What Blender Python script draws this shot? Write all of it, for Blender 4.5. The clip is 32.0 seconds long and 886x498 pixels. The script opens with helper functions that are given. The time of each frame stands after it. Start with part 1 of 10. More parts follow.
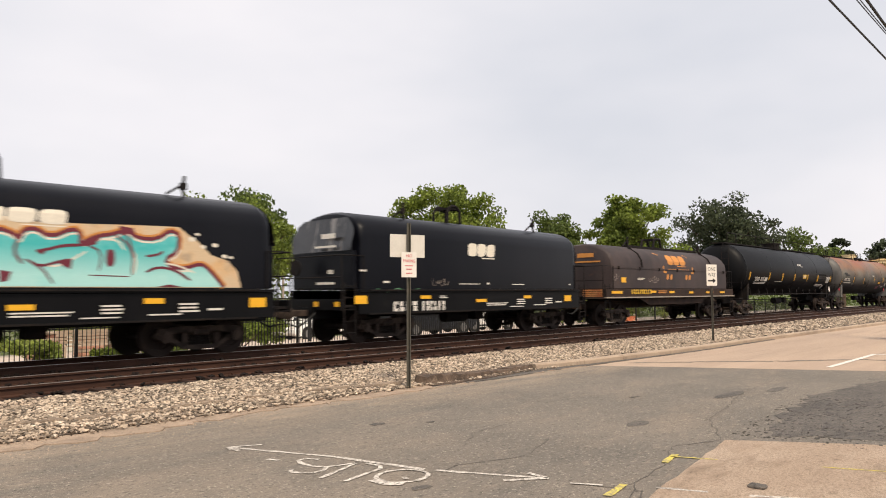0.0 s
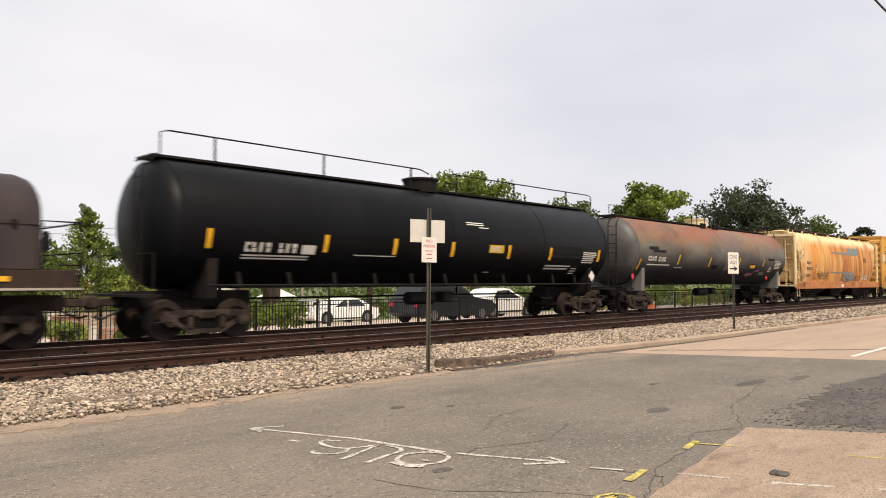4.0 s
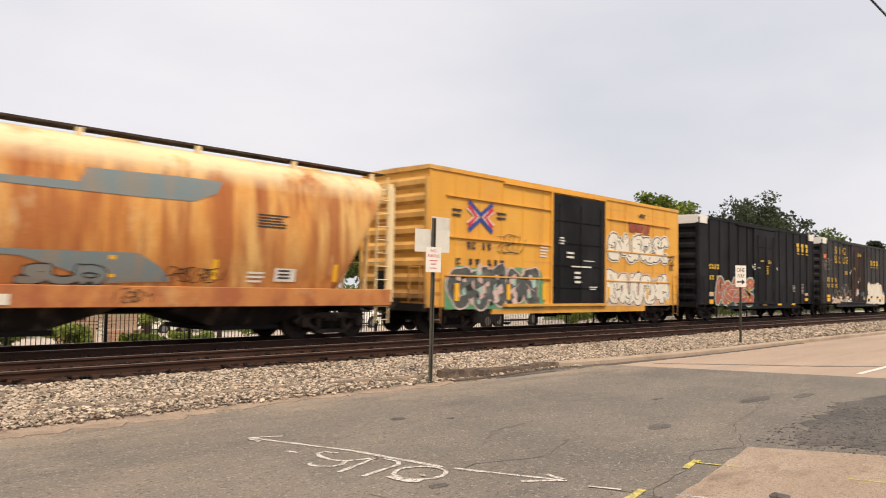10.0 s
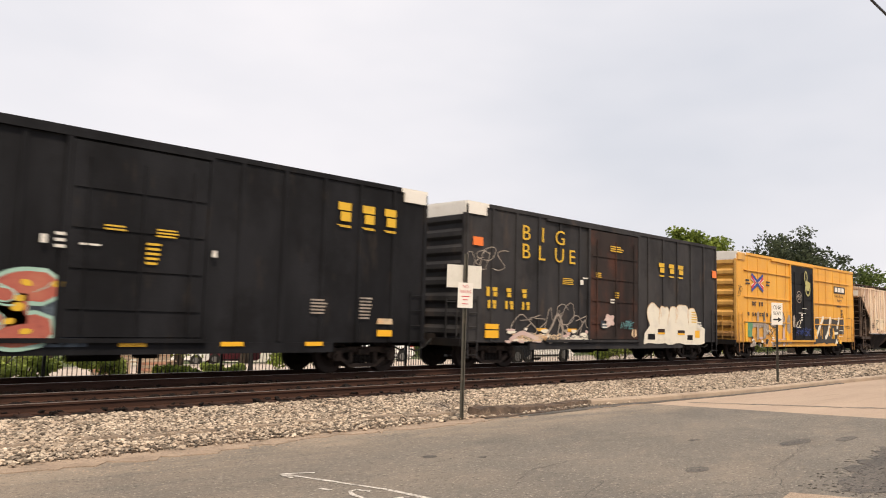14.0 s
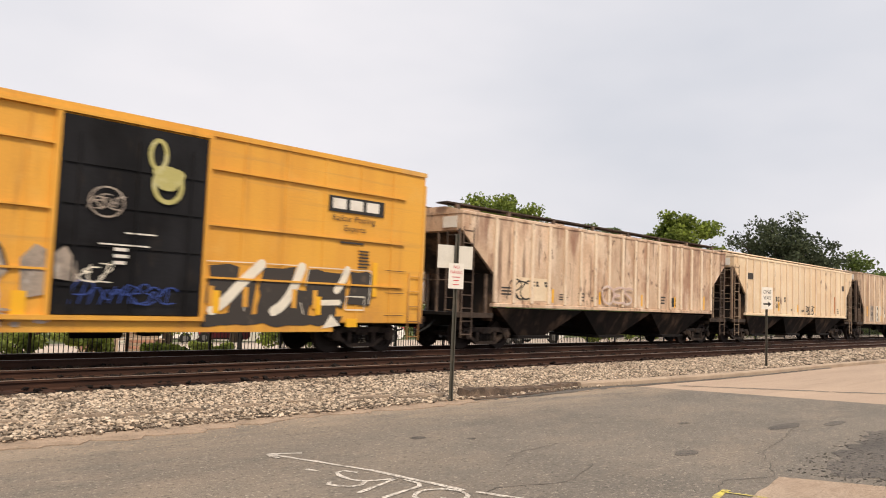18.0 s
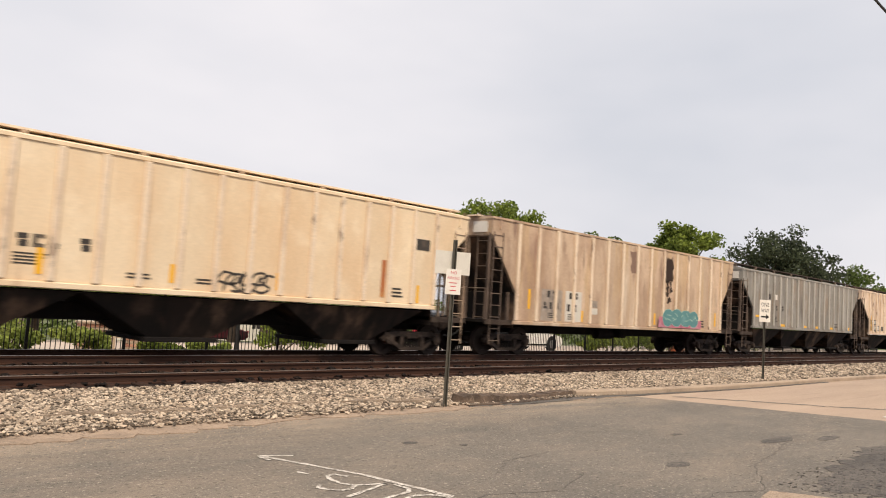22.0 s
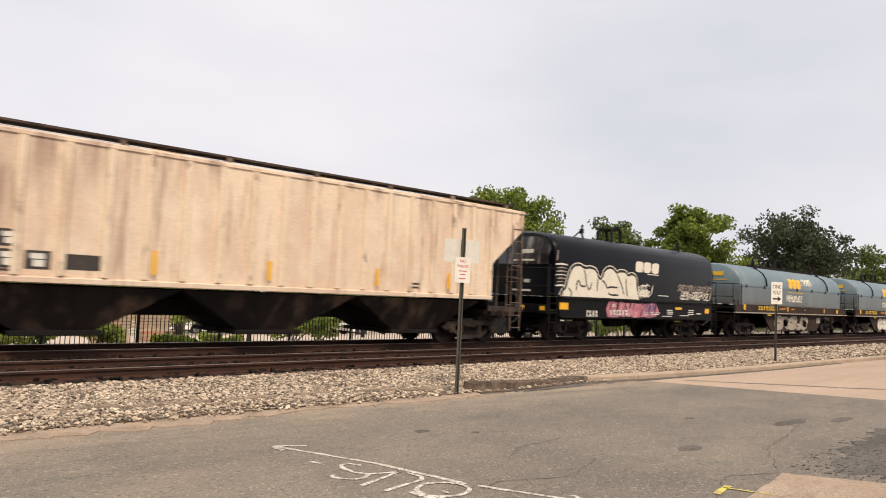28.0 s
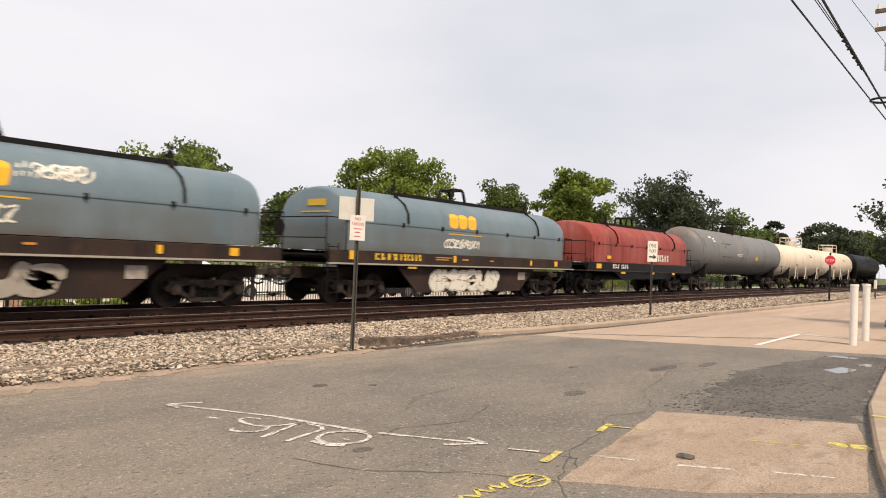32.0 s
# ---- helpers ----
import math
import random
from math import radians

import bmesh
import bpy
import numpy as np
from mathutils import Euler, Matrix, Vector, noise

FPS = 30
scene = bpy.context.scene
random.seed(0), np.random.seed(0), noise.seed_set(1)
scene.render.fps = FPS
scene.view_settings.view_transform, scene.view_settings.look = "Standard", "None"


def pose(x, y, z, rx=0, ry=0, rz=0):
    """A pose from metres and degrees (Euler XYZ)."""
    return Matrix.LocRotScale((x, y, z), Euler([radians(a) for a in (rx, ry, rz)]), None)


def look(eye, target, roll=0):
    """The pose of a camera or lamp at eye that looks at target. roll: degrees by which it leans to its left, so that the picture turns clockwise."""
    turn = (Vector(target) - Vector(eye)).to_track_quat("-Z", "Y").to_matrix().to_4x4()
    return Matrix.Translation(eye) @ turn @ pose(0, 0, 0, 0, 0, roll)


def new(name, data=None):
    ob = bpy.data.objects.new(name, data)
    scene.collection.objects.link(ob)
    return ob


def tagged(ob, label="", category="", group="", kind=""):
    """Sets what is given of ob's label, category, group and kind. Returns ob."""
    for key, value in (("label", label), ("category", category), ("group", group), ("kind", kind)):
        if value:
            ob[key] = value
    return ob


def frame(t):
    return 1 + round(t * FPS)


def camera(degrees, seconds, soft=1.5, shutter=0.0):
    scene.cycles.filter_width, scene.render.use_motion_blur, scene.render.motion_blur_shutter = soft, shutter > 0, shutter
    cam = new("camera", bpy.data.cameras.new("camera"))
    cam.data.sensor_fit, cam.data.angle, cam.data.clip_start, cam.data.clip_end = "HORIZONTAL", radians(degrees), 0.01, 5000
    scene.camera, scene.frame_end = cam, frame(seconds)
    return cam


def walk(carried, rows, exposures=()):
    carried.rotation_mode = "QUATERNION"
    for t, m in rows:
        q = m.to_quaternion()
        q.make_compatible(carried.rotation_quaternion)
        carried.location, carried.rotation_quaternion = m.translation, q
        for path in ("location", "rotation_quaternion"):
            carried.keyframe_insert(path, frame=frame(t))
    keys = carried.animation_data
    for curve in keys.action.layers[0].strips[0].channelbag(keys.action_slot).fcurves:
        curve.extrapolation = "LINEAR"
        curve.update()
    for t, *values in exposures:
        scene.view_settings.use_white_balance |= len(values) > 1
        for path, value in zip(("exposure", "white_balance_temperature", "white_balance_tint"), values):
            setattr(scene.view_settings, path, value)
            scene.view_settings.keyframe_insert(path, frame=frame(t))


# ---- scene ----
cam = camera(62.0, 32.0, 1.0, 0.4)
PATH = [
    (0, -0.045, -0.009, 1.615, 93.579, 0.468, -47.902),
    (0.5, -0.048, -0.014, 1.618, 93.661, 0.746, -48.151),
    (1, -0.057, -0.024, 1.612, 93.566, 0.879, -48.149),
    (1.5, -0.048, -0.012, 1.608, 93.387, 0.846, -48.063),
    (2, -0.048, -0.016, 1.616, 93.17, 0.609, -47.832),
    (2.5, -0.058, -0.007, 1.617, 93.015, 0.331, -47.531),
    (4.5, -0.069, 0.011, 1.589, 92.445, -0.007, -46.391),
    (5, -0.061, -0.015, 1.604, 92.369, -0.116, -47.188),
    (5.5, -0.02, -0.036, 1.613, 92.459, -0.641, -47.97),
    (6, -0, -0.062, 1.645, 92.609, -1.382, -48.57),
    (6.5, -0.009, -0.047, 1.668, 92.6, -1.902, -48.167),
    (7, -0.005, -0.049, 1.674, 92.541, -1.93, -47.02),
    (7.5, -0.016, -0.043, 1.677, 92.536, -1.847, -45.199),
    (8, -0.025, -0.02, 1.681, 92.51, -1.809, -43.286),
    (8.5, -0.024, 0.001, 1.676, 92.559, -1.76, -42.07),
    (9, -0.054, 0.016, 1.683, 92.602, -1.717, -42.547),
    (9.5, -0.019, -0.004, 1.673, 92.748, -1.464, -44.145),
    (10, -0.009, -0.02, 1.665, 92.995, -0.997, -45.911),
    (10.5, -0.016, -0.027, 1.658, 93.311, -0.439, -47.681),
    (11, -0.018, -0.032, 1.654, 93.588, -0.11, -48.946),
    (11.5, -0.02, -0.035, 1.659, 94.001, 0.007, -49.355),
    (12, -0.026, -0.026, 1.665, 94.623, -0.145, -49.198),
    (12.5, -0.024, -0.022, 1.691, 95.331, -0.414, -48.371),
    (13, -0.048, -0.009, 1.71, 95.869, -0.88, -47.24),
    (13.5, -0.057, -0.009, 1.707, 95.861, -1.322, -45.507),
    (15.5, -0.092, 0.056, 1.703, 94.624, -1.44, -40.663),
    (16, -0.053, 0.04, 1.702, 94.344, -1.177, -42.244),
    (16.5, 0.001, 0.039, 1.705, 94.283, -1.058, -43.669),
    (17, 0.024, 0.055, 1.703, 94.201, -1.121, -44.919),
    (17.5, 0.048, 0.061, 1.71, 94.123, -1.47, -45.258),
    (18, 0.033, 0.094, 1.698, 94.093, -2.161, -44.416),
    (18.5, 0.025, 0.1, 1.696, 94.018, -2.859, -43.352),
    (19, 0.02, 0.096, 1.701, 93.975, -3.457, -42.594),
    (19.5, 0.023, 0.103, 1.698, 94.095, -4.141, -42.314),
    (20, 0.029, 0.081, 1.697, 94.31, -4.671, -42.657),
    (20.5, 0.035, 0.077, 1.705, 94.461, -5.099, -43.399),
    (21, 0.049, 0.065, 1.713, 94.511, -4.976, -44.081),
    (21.5, 0.053, 0.065, 1.717, 94.519, -4.412, -44.423),
    (22, 0.056, 0.045, 1.712, 94.469, -3.497, -44.457),
    (22.5, 0.049, 0.032, 1.715, 94.357, -2.736, -44.351),
    (23, 0.062, 0.019, 1.703, 94.295, -2.154, -44.512),
    (23.5, 0.062, -0.011, 1.717, 94.026, -1.992, -44.96),
    (24, 0.067, -0.009, 1.715, 93.868, -1.834, -45.52),
    (24.5, 0.06, -0, 1.714, 93.668, -1.683, -46.052),
    (26.5, 0.072, 0.049, 1.716, 93.516, -1.577, -44.956),
    (27, 0.068, 0.042, 1.716, 93.467, -1.923, -44.207),
    (27.5, 0.063, 0.043, 1.741, 93.388, -2.355, -43.667),
    (28, 0.058, 0.027, 1.725, 93.471, -2.454, -43.62),
    (28.5, 0.059, 0.01, 1.725, 93.558, -2.207, -43.88),
    (29, 0.076, 0.021, 1.716, 93.762, -1.541, -44.342),
    (29.5, 0.07, -0.003, 1.723, 93.834, -0.978, -45.146),
    (30, -0.035, -0.007, 1.67, 93.647, -0.428, -46.673),
    (30.5, -0.066, -0.027, 1.63, 92.626, -0.422, -48.919),
    (31, -0.06, -0.043, 1.627, 91.718, -0.872, -51.262),
    (31.5, -0.079, -0.028, 1.63, 91.045, -1.639, -52.382),
    (32, -0.089, 0.003, 1.633, 90.905, -2.083, -52.154),
]
walk(cam, [(t, pose(*p)) for t, *p in PATH], [(0, 0.13), (2, 0.13), (5, 0.16), (7, 0.14), (9, 0.10), (11, 0.05), (13, 0.10), (15.5, 0.2), (16, 0.22), (17, 0.14), (18, 0.07), (20, 0.05), (24, 0.05), (28, 0.09), (31, 0.13), (32, 0.14)])

# ---------------------------------------------------------------- light
world = bpy.data.worlds.new("sky")
scene.world = world
world.use_nodes = True
wn, wl = world.node_tree.nodes, world.node_tree.links
wn.clear()
w_out = wn.new("ShaderNodeOutputWorld")
w_bg = wn.new("ShaderNodeBackground")
w_sky = wn.new("ShaderNodeTexSky")
w_sky.sky_type = "NISHITA"
w_sky.sun_disc = False
w_sky.sun_elevation = radians(48)
w_sky.sun_rotation = radians(150)
w_sky.dust_density = 4.0
w_gain = wn.new("ShaderNodeMix")
w_gain.data_type = "RGBA"
w_gain.blend_type = "MULTIPLY"
w_gain.inputs[0].default_value = 1.0
w_gain.inputs[7].default_value = (0.10, 0.10, 0.10, 1)
w_tc = wn.new("ShaderNodeTexCoord")
w_map = wn.new("ShaderNodeMapping")
w_map.inputs["Scale"].default_value = (1.0, 1.0, 2.6)
w_noise = wn.new("ShaderNodeTexNoise")
w_noise.inputs["Scale"].default_value = 1.6
w_noise.inputs["Detail"].default_value = 4
w_ramp = wn.new("ShaderNodeValToRGB")
w_ramp.color_ramp.elements[0].position, w_ramp.color_ramp.elements[0].color = 0.30, (0.69, 0.70, 0.752, 1)
w_ramp.color_ramp.elements[1].position, w_ramp.color_ramp.elements[1].color = 0.72, (0.92, 0.885, 0.905, 1)
w_mix = wn.new("ShaderNodeMix")
w_mix.data_type = "RGBA"
w_mix.inputs[0].default_value = 0.93
wl.new(w_tc.outputs["Generated"], w_map.inputs["Vector"])
wl.new(w_map.outputs["Vector"], w_noise.inputs["Vector"])
wl.new(w_noise.outputs["Fac"], w_ramp.inputs["Fac"])
wl.new(w_sky.outputs["Color"], w_gain.inputs[6])
wl.new(w_gain.outputs[2], w_mix.inputs[6])
wl.new(w_ramp.outputs["Color"], w_mix.inputs[7])
wl.new(w_mix.outputs[2], w_bg.inputs["Color"])
w_bg.inputs["Strength"].default_value = 1.0
wl.new(w_bg.outputs["Background"], w_out.inputs["Surface"])

sun = new("sun", bpy.data.lights.new("sun", "SUN"))
sun.data.energy = 3.6
sun.data.angle = radians(12)
sun.data.color = (1.0, 0.85, 0.66)
sun.matrix_world = look((0, 0, 60), (22, 38, 0))


# ---------------------------------------------------------------- materials
def surf(name, base, layers=(), rough=0.65, metal=0.0, bump=0.15, bscale=40.0, grain=0.12, spec=0.4, random_tint=0.0):
    """A procedural surface: a base colour, layers of stain (colour, scale, stretch, low, high, strength), fine grain and relief."""
    m = bpy.data.materials.new(name)
    m.use_nodes = True
    nd, ln = m.node_tree.nodes, m.node_tree.links
    bs = nd["Principled BSDF"]
    tc = nd.new("ShaderNodeTexCoord")
    info = nd.new("ShaderNodeObjectInfo")
    col = nd.new("ShaderNodeRGB")
    col.outputs[0].default_value = (*base, 1)
    out = col.outputs[0]
    if random_tint:
        hsv = nd.new("ShaderNodeHueSaturation")
        mr = nd.new("ShaderNodeMapRange")
        mr.inputs[3].default_value, mr.inputs[4].default_value = 1 - random_tint, 1 + random_tint
        ln.new(info.outputs["Random"], mr.inputs[0])
        ln.new(mr.outputs[0], hsv.inputs["Value"])
        ln.new(out, hsv.inputs["Color"])
        out = hsv.outputs[0]
    for n, (c, scale, stretch, low, high, strength, *rise) in enumerate(layers):
        mp = nd.new("ShaderNodeMapping")
        mp.inputs["Scale"].default_value = stretch
        mp.inputs["Location"].default_value = (3.7 * n, 1.3 * n, 5.1 * n)
        nz = nd.new("ShaderNodeTexNoise")
        nz.inputs["Scale"].default_value = scale
        nz.inputs["Detail"].default_value = 5
        nz.inputs["Roughness"].default_value = 0.62
        rp = nd.new("ShaderNodeMapRange")
        rp.inputs[1].default_value, rp.inputs[2].default_value = low, high
        rp.inputs[3].default_value, rp.inputs[4].default_value = 0.0, strength
        mx = nd.new("ShaderNodeMix")
        mx.data_type = "RGBA"
        mx.inputs[7].default_value = (*c, 1)
        ln.new(tc.outputs["Object"], mp.inputs["Vector"])
        ln.new(mp.outputs["Vector"], nz.inputs["Vector"])
        ln.new(nz.outputs["Fac"], rp.inputs[0])
        mask = rp.outputs[0]
        if rise:
            sep, zr, mul = nd.new("ShaderNodeSeparateXYZ"), nd.new("ShaderNodeMapRange"), nd.new("ShaderNodeMath")
            zr.inputs[1].default_value, zr.inputs[2].default_value = rise[0], rise[1]
            mul.operation = "MULTIPLY"
            ln.new(tc.outputs["Object"], sep.inputs[0])
            ln.new(sep.outputs[rise[2] if len(rise) > 2 else "Z"], zr.inputs[0])
            ln.new(zr.outputs[0], mul.inputs[0])
            ln.new(mask, mul.inputs[1])
            mask = mul.outputs[0]
        ln.new(mask, mx.inputs[0])
        ln.new(out, mx.inputs[6])
        out = mx.outputs[2]
    fine = nd.new("ShaderNodeTexNoise")
    fine.inputs["Scale"].default_value = bscale
    fine.inputs["Detail"].default_value = 4
    ln.new(tc.outputs["Object"], fine.inputs["Vector"])
    if grain:
        gr = nd.new("ShaderNodeMapRange")
        gr.inputs[1].default_value, gr.inputs[2].default_value = 0.25, 0.75
        gr.inputs[3].default_value, gr.inputs[4].default_value = 1 - grain, 1 + grain
        hv = nd.new("ShaderNodeHueSaturation")
        ln.new(fine.outputs["Fac"], gr.inputs[0])
        ln.new(gr.outputs[0], hv.inputs["Value"])
        ln.new(out, hv.inputs["Color"])
        out = hv.outputs[0]
    ln.new(out, bs.inputs["Base Color"])
    rr = nd.new("ShaderNodeMapRange")
    rr.inputs[3].default_value, rr.inputs[4].default_value = max(rough - 0.12, 0.02), min(rough + 0.12, 1)
    ln.new(fine.outputs["Fac"], rr.inputs[0])
    ln.new(rr.outputs[0], bs.inputs["Roughness"])
    if bump:
        bp = nd.new("ShaderNodeBump")
        bp.inputs["Strength"].default_value = bump
        bp.inputs["Distance"].default_value = 0.02
        ln.new(fine.outputs["Fac"], bp.inputs["Height"])
        ln.new(bp.outputs["Normal"], bs.inputs["Normal"])
    bs.inputs["Metallic"].default_value = metal
    bs.inputs["Specular IOR Level"].default_value = spec
    return m


STREAK = (1.0, 1.0, 0.10)
BLOTCH = (1.0, 1.0, 1.0)
RUST, RUST_D, GRIME = (0.20, 0.065, 0.025), (0.09, 0.035, 0.02), (0.035, 0.030, 0.026)

M_ASPHALT = surf("asphalt", (0.195, 0.170, 0.142), [((0.135, 0.122, 0.106), 0.35, BLOTCH, 0.42, 0.62, 0.7), ((0.26, 0.212, 0.165), 0.8, (0.5, 1.3, 1), 0.5, 0.70, 0.55), ((0.10, 0.092, 0.082), 2.2, (0.5, 1.4, 1), 0.57, 0.70, 0.4), ((0.31, 0.255, 0.20), 7.0, (0.6, 1.4, 1), 0.57, 0.66, 0.4), ((0.34, 0.27, 0.205), 1.1, (0.5, 1.2, 1), 0.36, 0.66, 0.6, 7.0, 2.0, "X"), ((0.40, 0.31, 0.225), 1.6, (0.35, 1.5, 1), 0.34, 0.62, 0.85, 7.3, 9.0, "Y"), ((0.46, 0.40, 0.33), 34, BLOTCH, 0.58, 0.66, 0.75), ((0.055, 0.05, 0.045), 24, (0.8, 1.2, 1), 0.56, 0.66, 0.7)], 0.88, 0, 0.9, 75, 0.34)
M_DARKPATCH = surf("fresh_asphalt", (0.12, 0.105, 0.092), [((0.075, 0.067, 0.06), 1.0, (0.5, 1.6, 1), 0.45, 0.62, 0.8), ((0.19, 0.16, 0.13), 9, BLOTCH, 0.56, 0.66, 0.5), ((0.03, 0.028, 0.026), 14, (0.5, 1.4, 1), 0.55, 0.63, 0.8), ((0.30, 0.26, 0.22), 28, BLOTCH, 0.60, 0.68, 0.6)], 0.8, 0, 1.0, 60, 0.4)
M_PALEROAD = surf("pale_concrete_road", (0.42, 0.315, 0.235), [((0.31, 0.23, 0.175), 0.5, (0.2, 1.6, 1), 0.42, 0.65, 0.6), ((0.17, 0.13, 0.105), 1.4, (0.12, 2.0, 1), 0.60, 0.72, 0.55)], 0.85, 0, 0.3, 80, 0.2)
M_PATCH = surf("exposed_aggregate", (0.43, 0.32, 0.235), [((0.56, 0.44, 0.34), 1.3, (0.6, 1.3, 1), 0.44, 0.66, 0.6), ((0.19, 0.14, 0.10), 62, BLOTCH, 0.52, 0.60, 0.7), ((0.60, 0.49, 0.39), 80, BLOTCH, 0.57, 0.66, 0.6), ((0.20, 0.145, 0.10), 2.2, (0.5, 1.6, 1), 0.56, 0.70, 0.55), ((0.14, 0.10, 0.075), 8, BLOTCH, 0.60, 0.70, 0.5)], 0.9, 0, 1.0, 110, 0.3)
M_CONCRETE = surf("kerb_concrete", (0.40, 0.31, 0.23), [((0.25, 0.19, 0.14), 1.2, BLOTCH, 0.45, 0.65, 0.6), ((0.12, 0.09, 0.07), 5, BLOTCH, 0.6, 0.75, 0.5)], 0.88, 0, 0.4, 60, 0.15)
M_DIRT = surf("sandy_dirt", (0.38, 0.285, 0.21), [((0.23, 0.175, 0.13), 1.8, BLOTCH, 0.45, 0.62, 0.7), ((0.46, 0.37, 0.28), 7, BLOTCH, 0.56, 0.68, 0.6), ((0.13, 0.10, 0.08), 22, BLOTCH, 0.57, 0.65, 0.7)], 0.95, 0, 0.8, 70, 0.3)
M_GRASS = surf("rough_grass", (0.085, 0.105, 0.035), [((0.16, 0.15, 0.07), 0.3, BLOTCH, 0.45, 0.65, 0.6), ((0.05, 0.07, 0.02), 2.0, BLOTCH, 0.5, 0.7, 0.6)], 0.95, 0, 0.8, 40, 0.3)
M_STONE = surf("ballast_stone", (0.15, 0.112, 0.084), [((0.055, 0.042, 0.032), 9, BLOTCH, 0.45, 0.6, 0.8), ((0.30, 0.235, 0.175), 22.0, BLOTCH, 0.55, 0.63, 0.8)], 0.95, 0, 1.0, 60, 0.35)
M_OLDKERB = surf("crumbled_old_concrete", (0.27, 0.205, 0.15), [((0.15, 0.112, 0.082), 2.5, BLOTCH, 0.45, 0.62, 0.8), ((0.38, 0.30, 0.23), 18, BLOTCH, 0.56, 0.66, 0.6), ((0.07, 0.055, 0.042), 26, BLOTCH, 0.58, 0.66, 0.7)], 0.95, 0, 1.0, 60, 0.3)
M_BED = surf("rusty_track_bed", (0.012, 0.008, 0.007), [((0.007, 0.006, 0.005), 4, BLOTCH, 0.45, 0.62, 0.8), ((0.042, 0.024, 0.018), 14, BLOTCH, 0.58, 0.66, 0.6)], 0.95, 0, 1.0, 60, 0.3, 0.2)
M_RAIL = surf("rusty_rail", (0.052, 0.023, 0.014), [((0.022, 0.0105, 0.0075), 1.6, (0.4, 1, 1), 0.45, 0.65, 0.7), ((0.08, 0.036, 0.021), 3.5, (0.3, 1, 1), 0.56, 0.70, 0.6)], 0.75, 0.1, 0.2, 60, 0.15, 0.3)
M_RAILTOP = surf("polished_rail_head", (0.42, 0.36, 0.33), [((0.22, 0.15, 0.12), 3, BLOTCH, 0.5, 0.7, 0.5)], 0.38, 0.75, 0.05, 60, 0.1)
M_TIE = surf("creosoted_wood", (0.032, 0.018, 0.013), [((0.012, 0.008, 0.007), 3, (0.3, 3, 3), 0.45, 0.6, 0.8), ((0.11, 0.048, 0.03), 2, BLOTCH, 0.52, 0.7, 0.6)], 0.92, 0, 0.6, 50, 0.3, 0.2, 0.25)
M_BLACK = surf("black_painted_steel", (0.0036, 0.0038, 0.0046), [((0.008, 0.008, 0.0095), 0.5, STREAK, 0.45, 0.65, 0.6), ((0.016, 0.0145, 0.0135), 1.2, BLOTCH, 0.62, 0.78, 0.35)], 0.46, 0.0, 0.03, 30, 0.14, 0.12)
M_NAVY = surf("dark_blue_black_paint", (0.0030, 0.0035, 0.0062), [((0.007, 0.0072, 0.010), 0.6, STREAK, 0.45, 0.7, 0.6), ((0.022, 0.020, 0.020), 1.5, BLOTCH, 0.66, 0.8, 0.3)], 0.34, 0.0, 0.03, 25, 0.12, 0.15)
M_BOXBLACK = surf("faded_black_boxcar_paint", (0.0095, 0.0095, 0.011), [((0.020, 0.020, 0.023), 0.6, (1, 1, 0.3), 0.44, 0.64, 0.8), ((0.006, 0.0055, 0.006), 0.9, BLOTCH, 0.5, 0.66, 0.6), ((0.032, 0.026, 0.022), 2.4, (1, 1, 0.3), 0.60, 0.72, 0.6)], 0.62, 0.0, 0.05, 25, 0.2, 0.12)
M_BROWN = surf("rust_brown_faded_paint", (0.036, 0.028, 0.029), [((0.065, 0.047, 0.044), 0.7, (1, 1, 0.4), 0.42, 0.62, 0.8), ((0.11, 0.05, 0.03), 1.4, BLOTCH, 0.62, 0.76, 0.5)], 0.6, 0.0, 0.05, 25, 0.16, 0.25)
M_RUSTBROWN = surf("rusted_sill", (0.040, 0.024, 0.018), [((0.016, 0.012, 0.011), 1.5, STREAK, 0.45, 0.65, 0.8), ((0.10, 0.045, 0.024), 3, BLOTCH, 0.6, 0.75, 0.6)], 0.8, 0.0, 0.2, 30, 0.15, 0.25)
M_UNDER = surf("grimy_underframe", (0.010, 0.0082, 0.0082), [((0.026, 0.018, 0.013), 2.0, BLOTCH, 0.5, 0.7, 0.7)], 0.85, 0.0, 0.2, 30, 0.2, 0.2)
M_BOXFADED = surf("weathered_black_boxcar_paint", (0.026, 0.025, 0.027), [((0.048, 0.044, 0.044), 0.6, (1, 1, 0.3), 0.44, 0.64, 0.8), ((0.012, 0.011, 0.011), 0.9, BLOTCH, 0.5, 0.66, 0.6), ((0.07, 0.05, 0.04), 2.0, (1, 1, 0.3), 0.58, 0.70, 0.6)], 0.65, 0.0, 0.05, 25, 0.2, 0.2)
M_DOORBROWN = surf("rusted_black_door_paint", (0.034, 0.025, 0.023), [((0.085, 0.036, 0.025), 0.9, (1, 1, 0.6), 0.50, 0.64, 0.8), ((0.014, 0.011, 0.011), 1.5, STREAK, 0.5, 0.66, 0.7)], 0.7, 0.0, 0.1, 30, 0.2, 0.15)
M_LOT = surf("worn_pale_lot", (0.52, 0.43, 0.36), [((0.36, 0.29, 0.24), 0.5, BLOTCH, 0.45, 0.62, 0.6), ((0.62, 0.53, 0.45), 1.5, BLOTCH, 0.56, 0.7, 0.6)], 0.9, 0, 0.3, 60, 0.2)
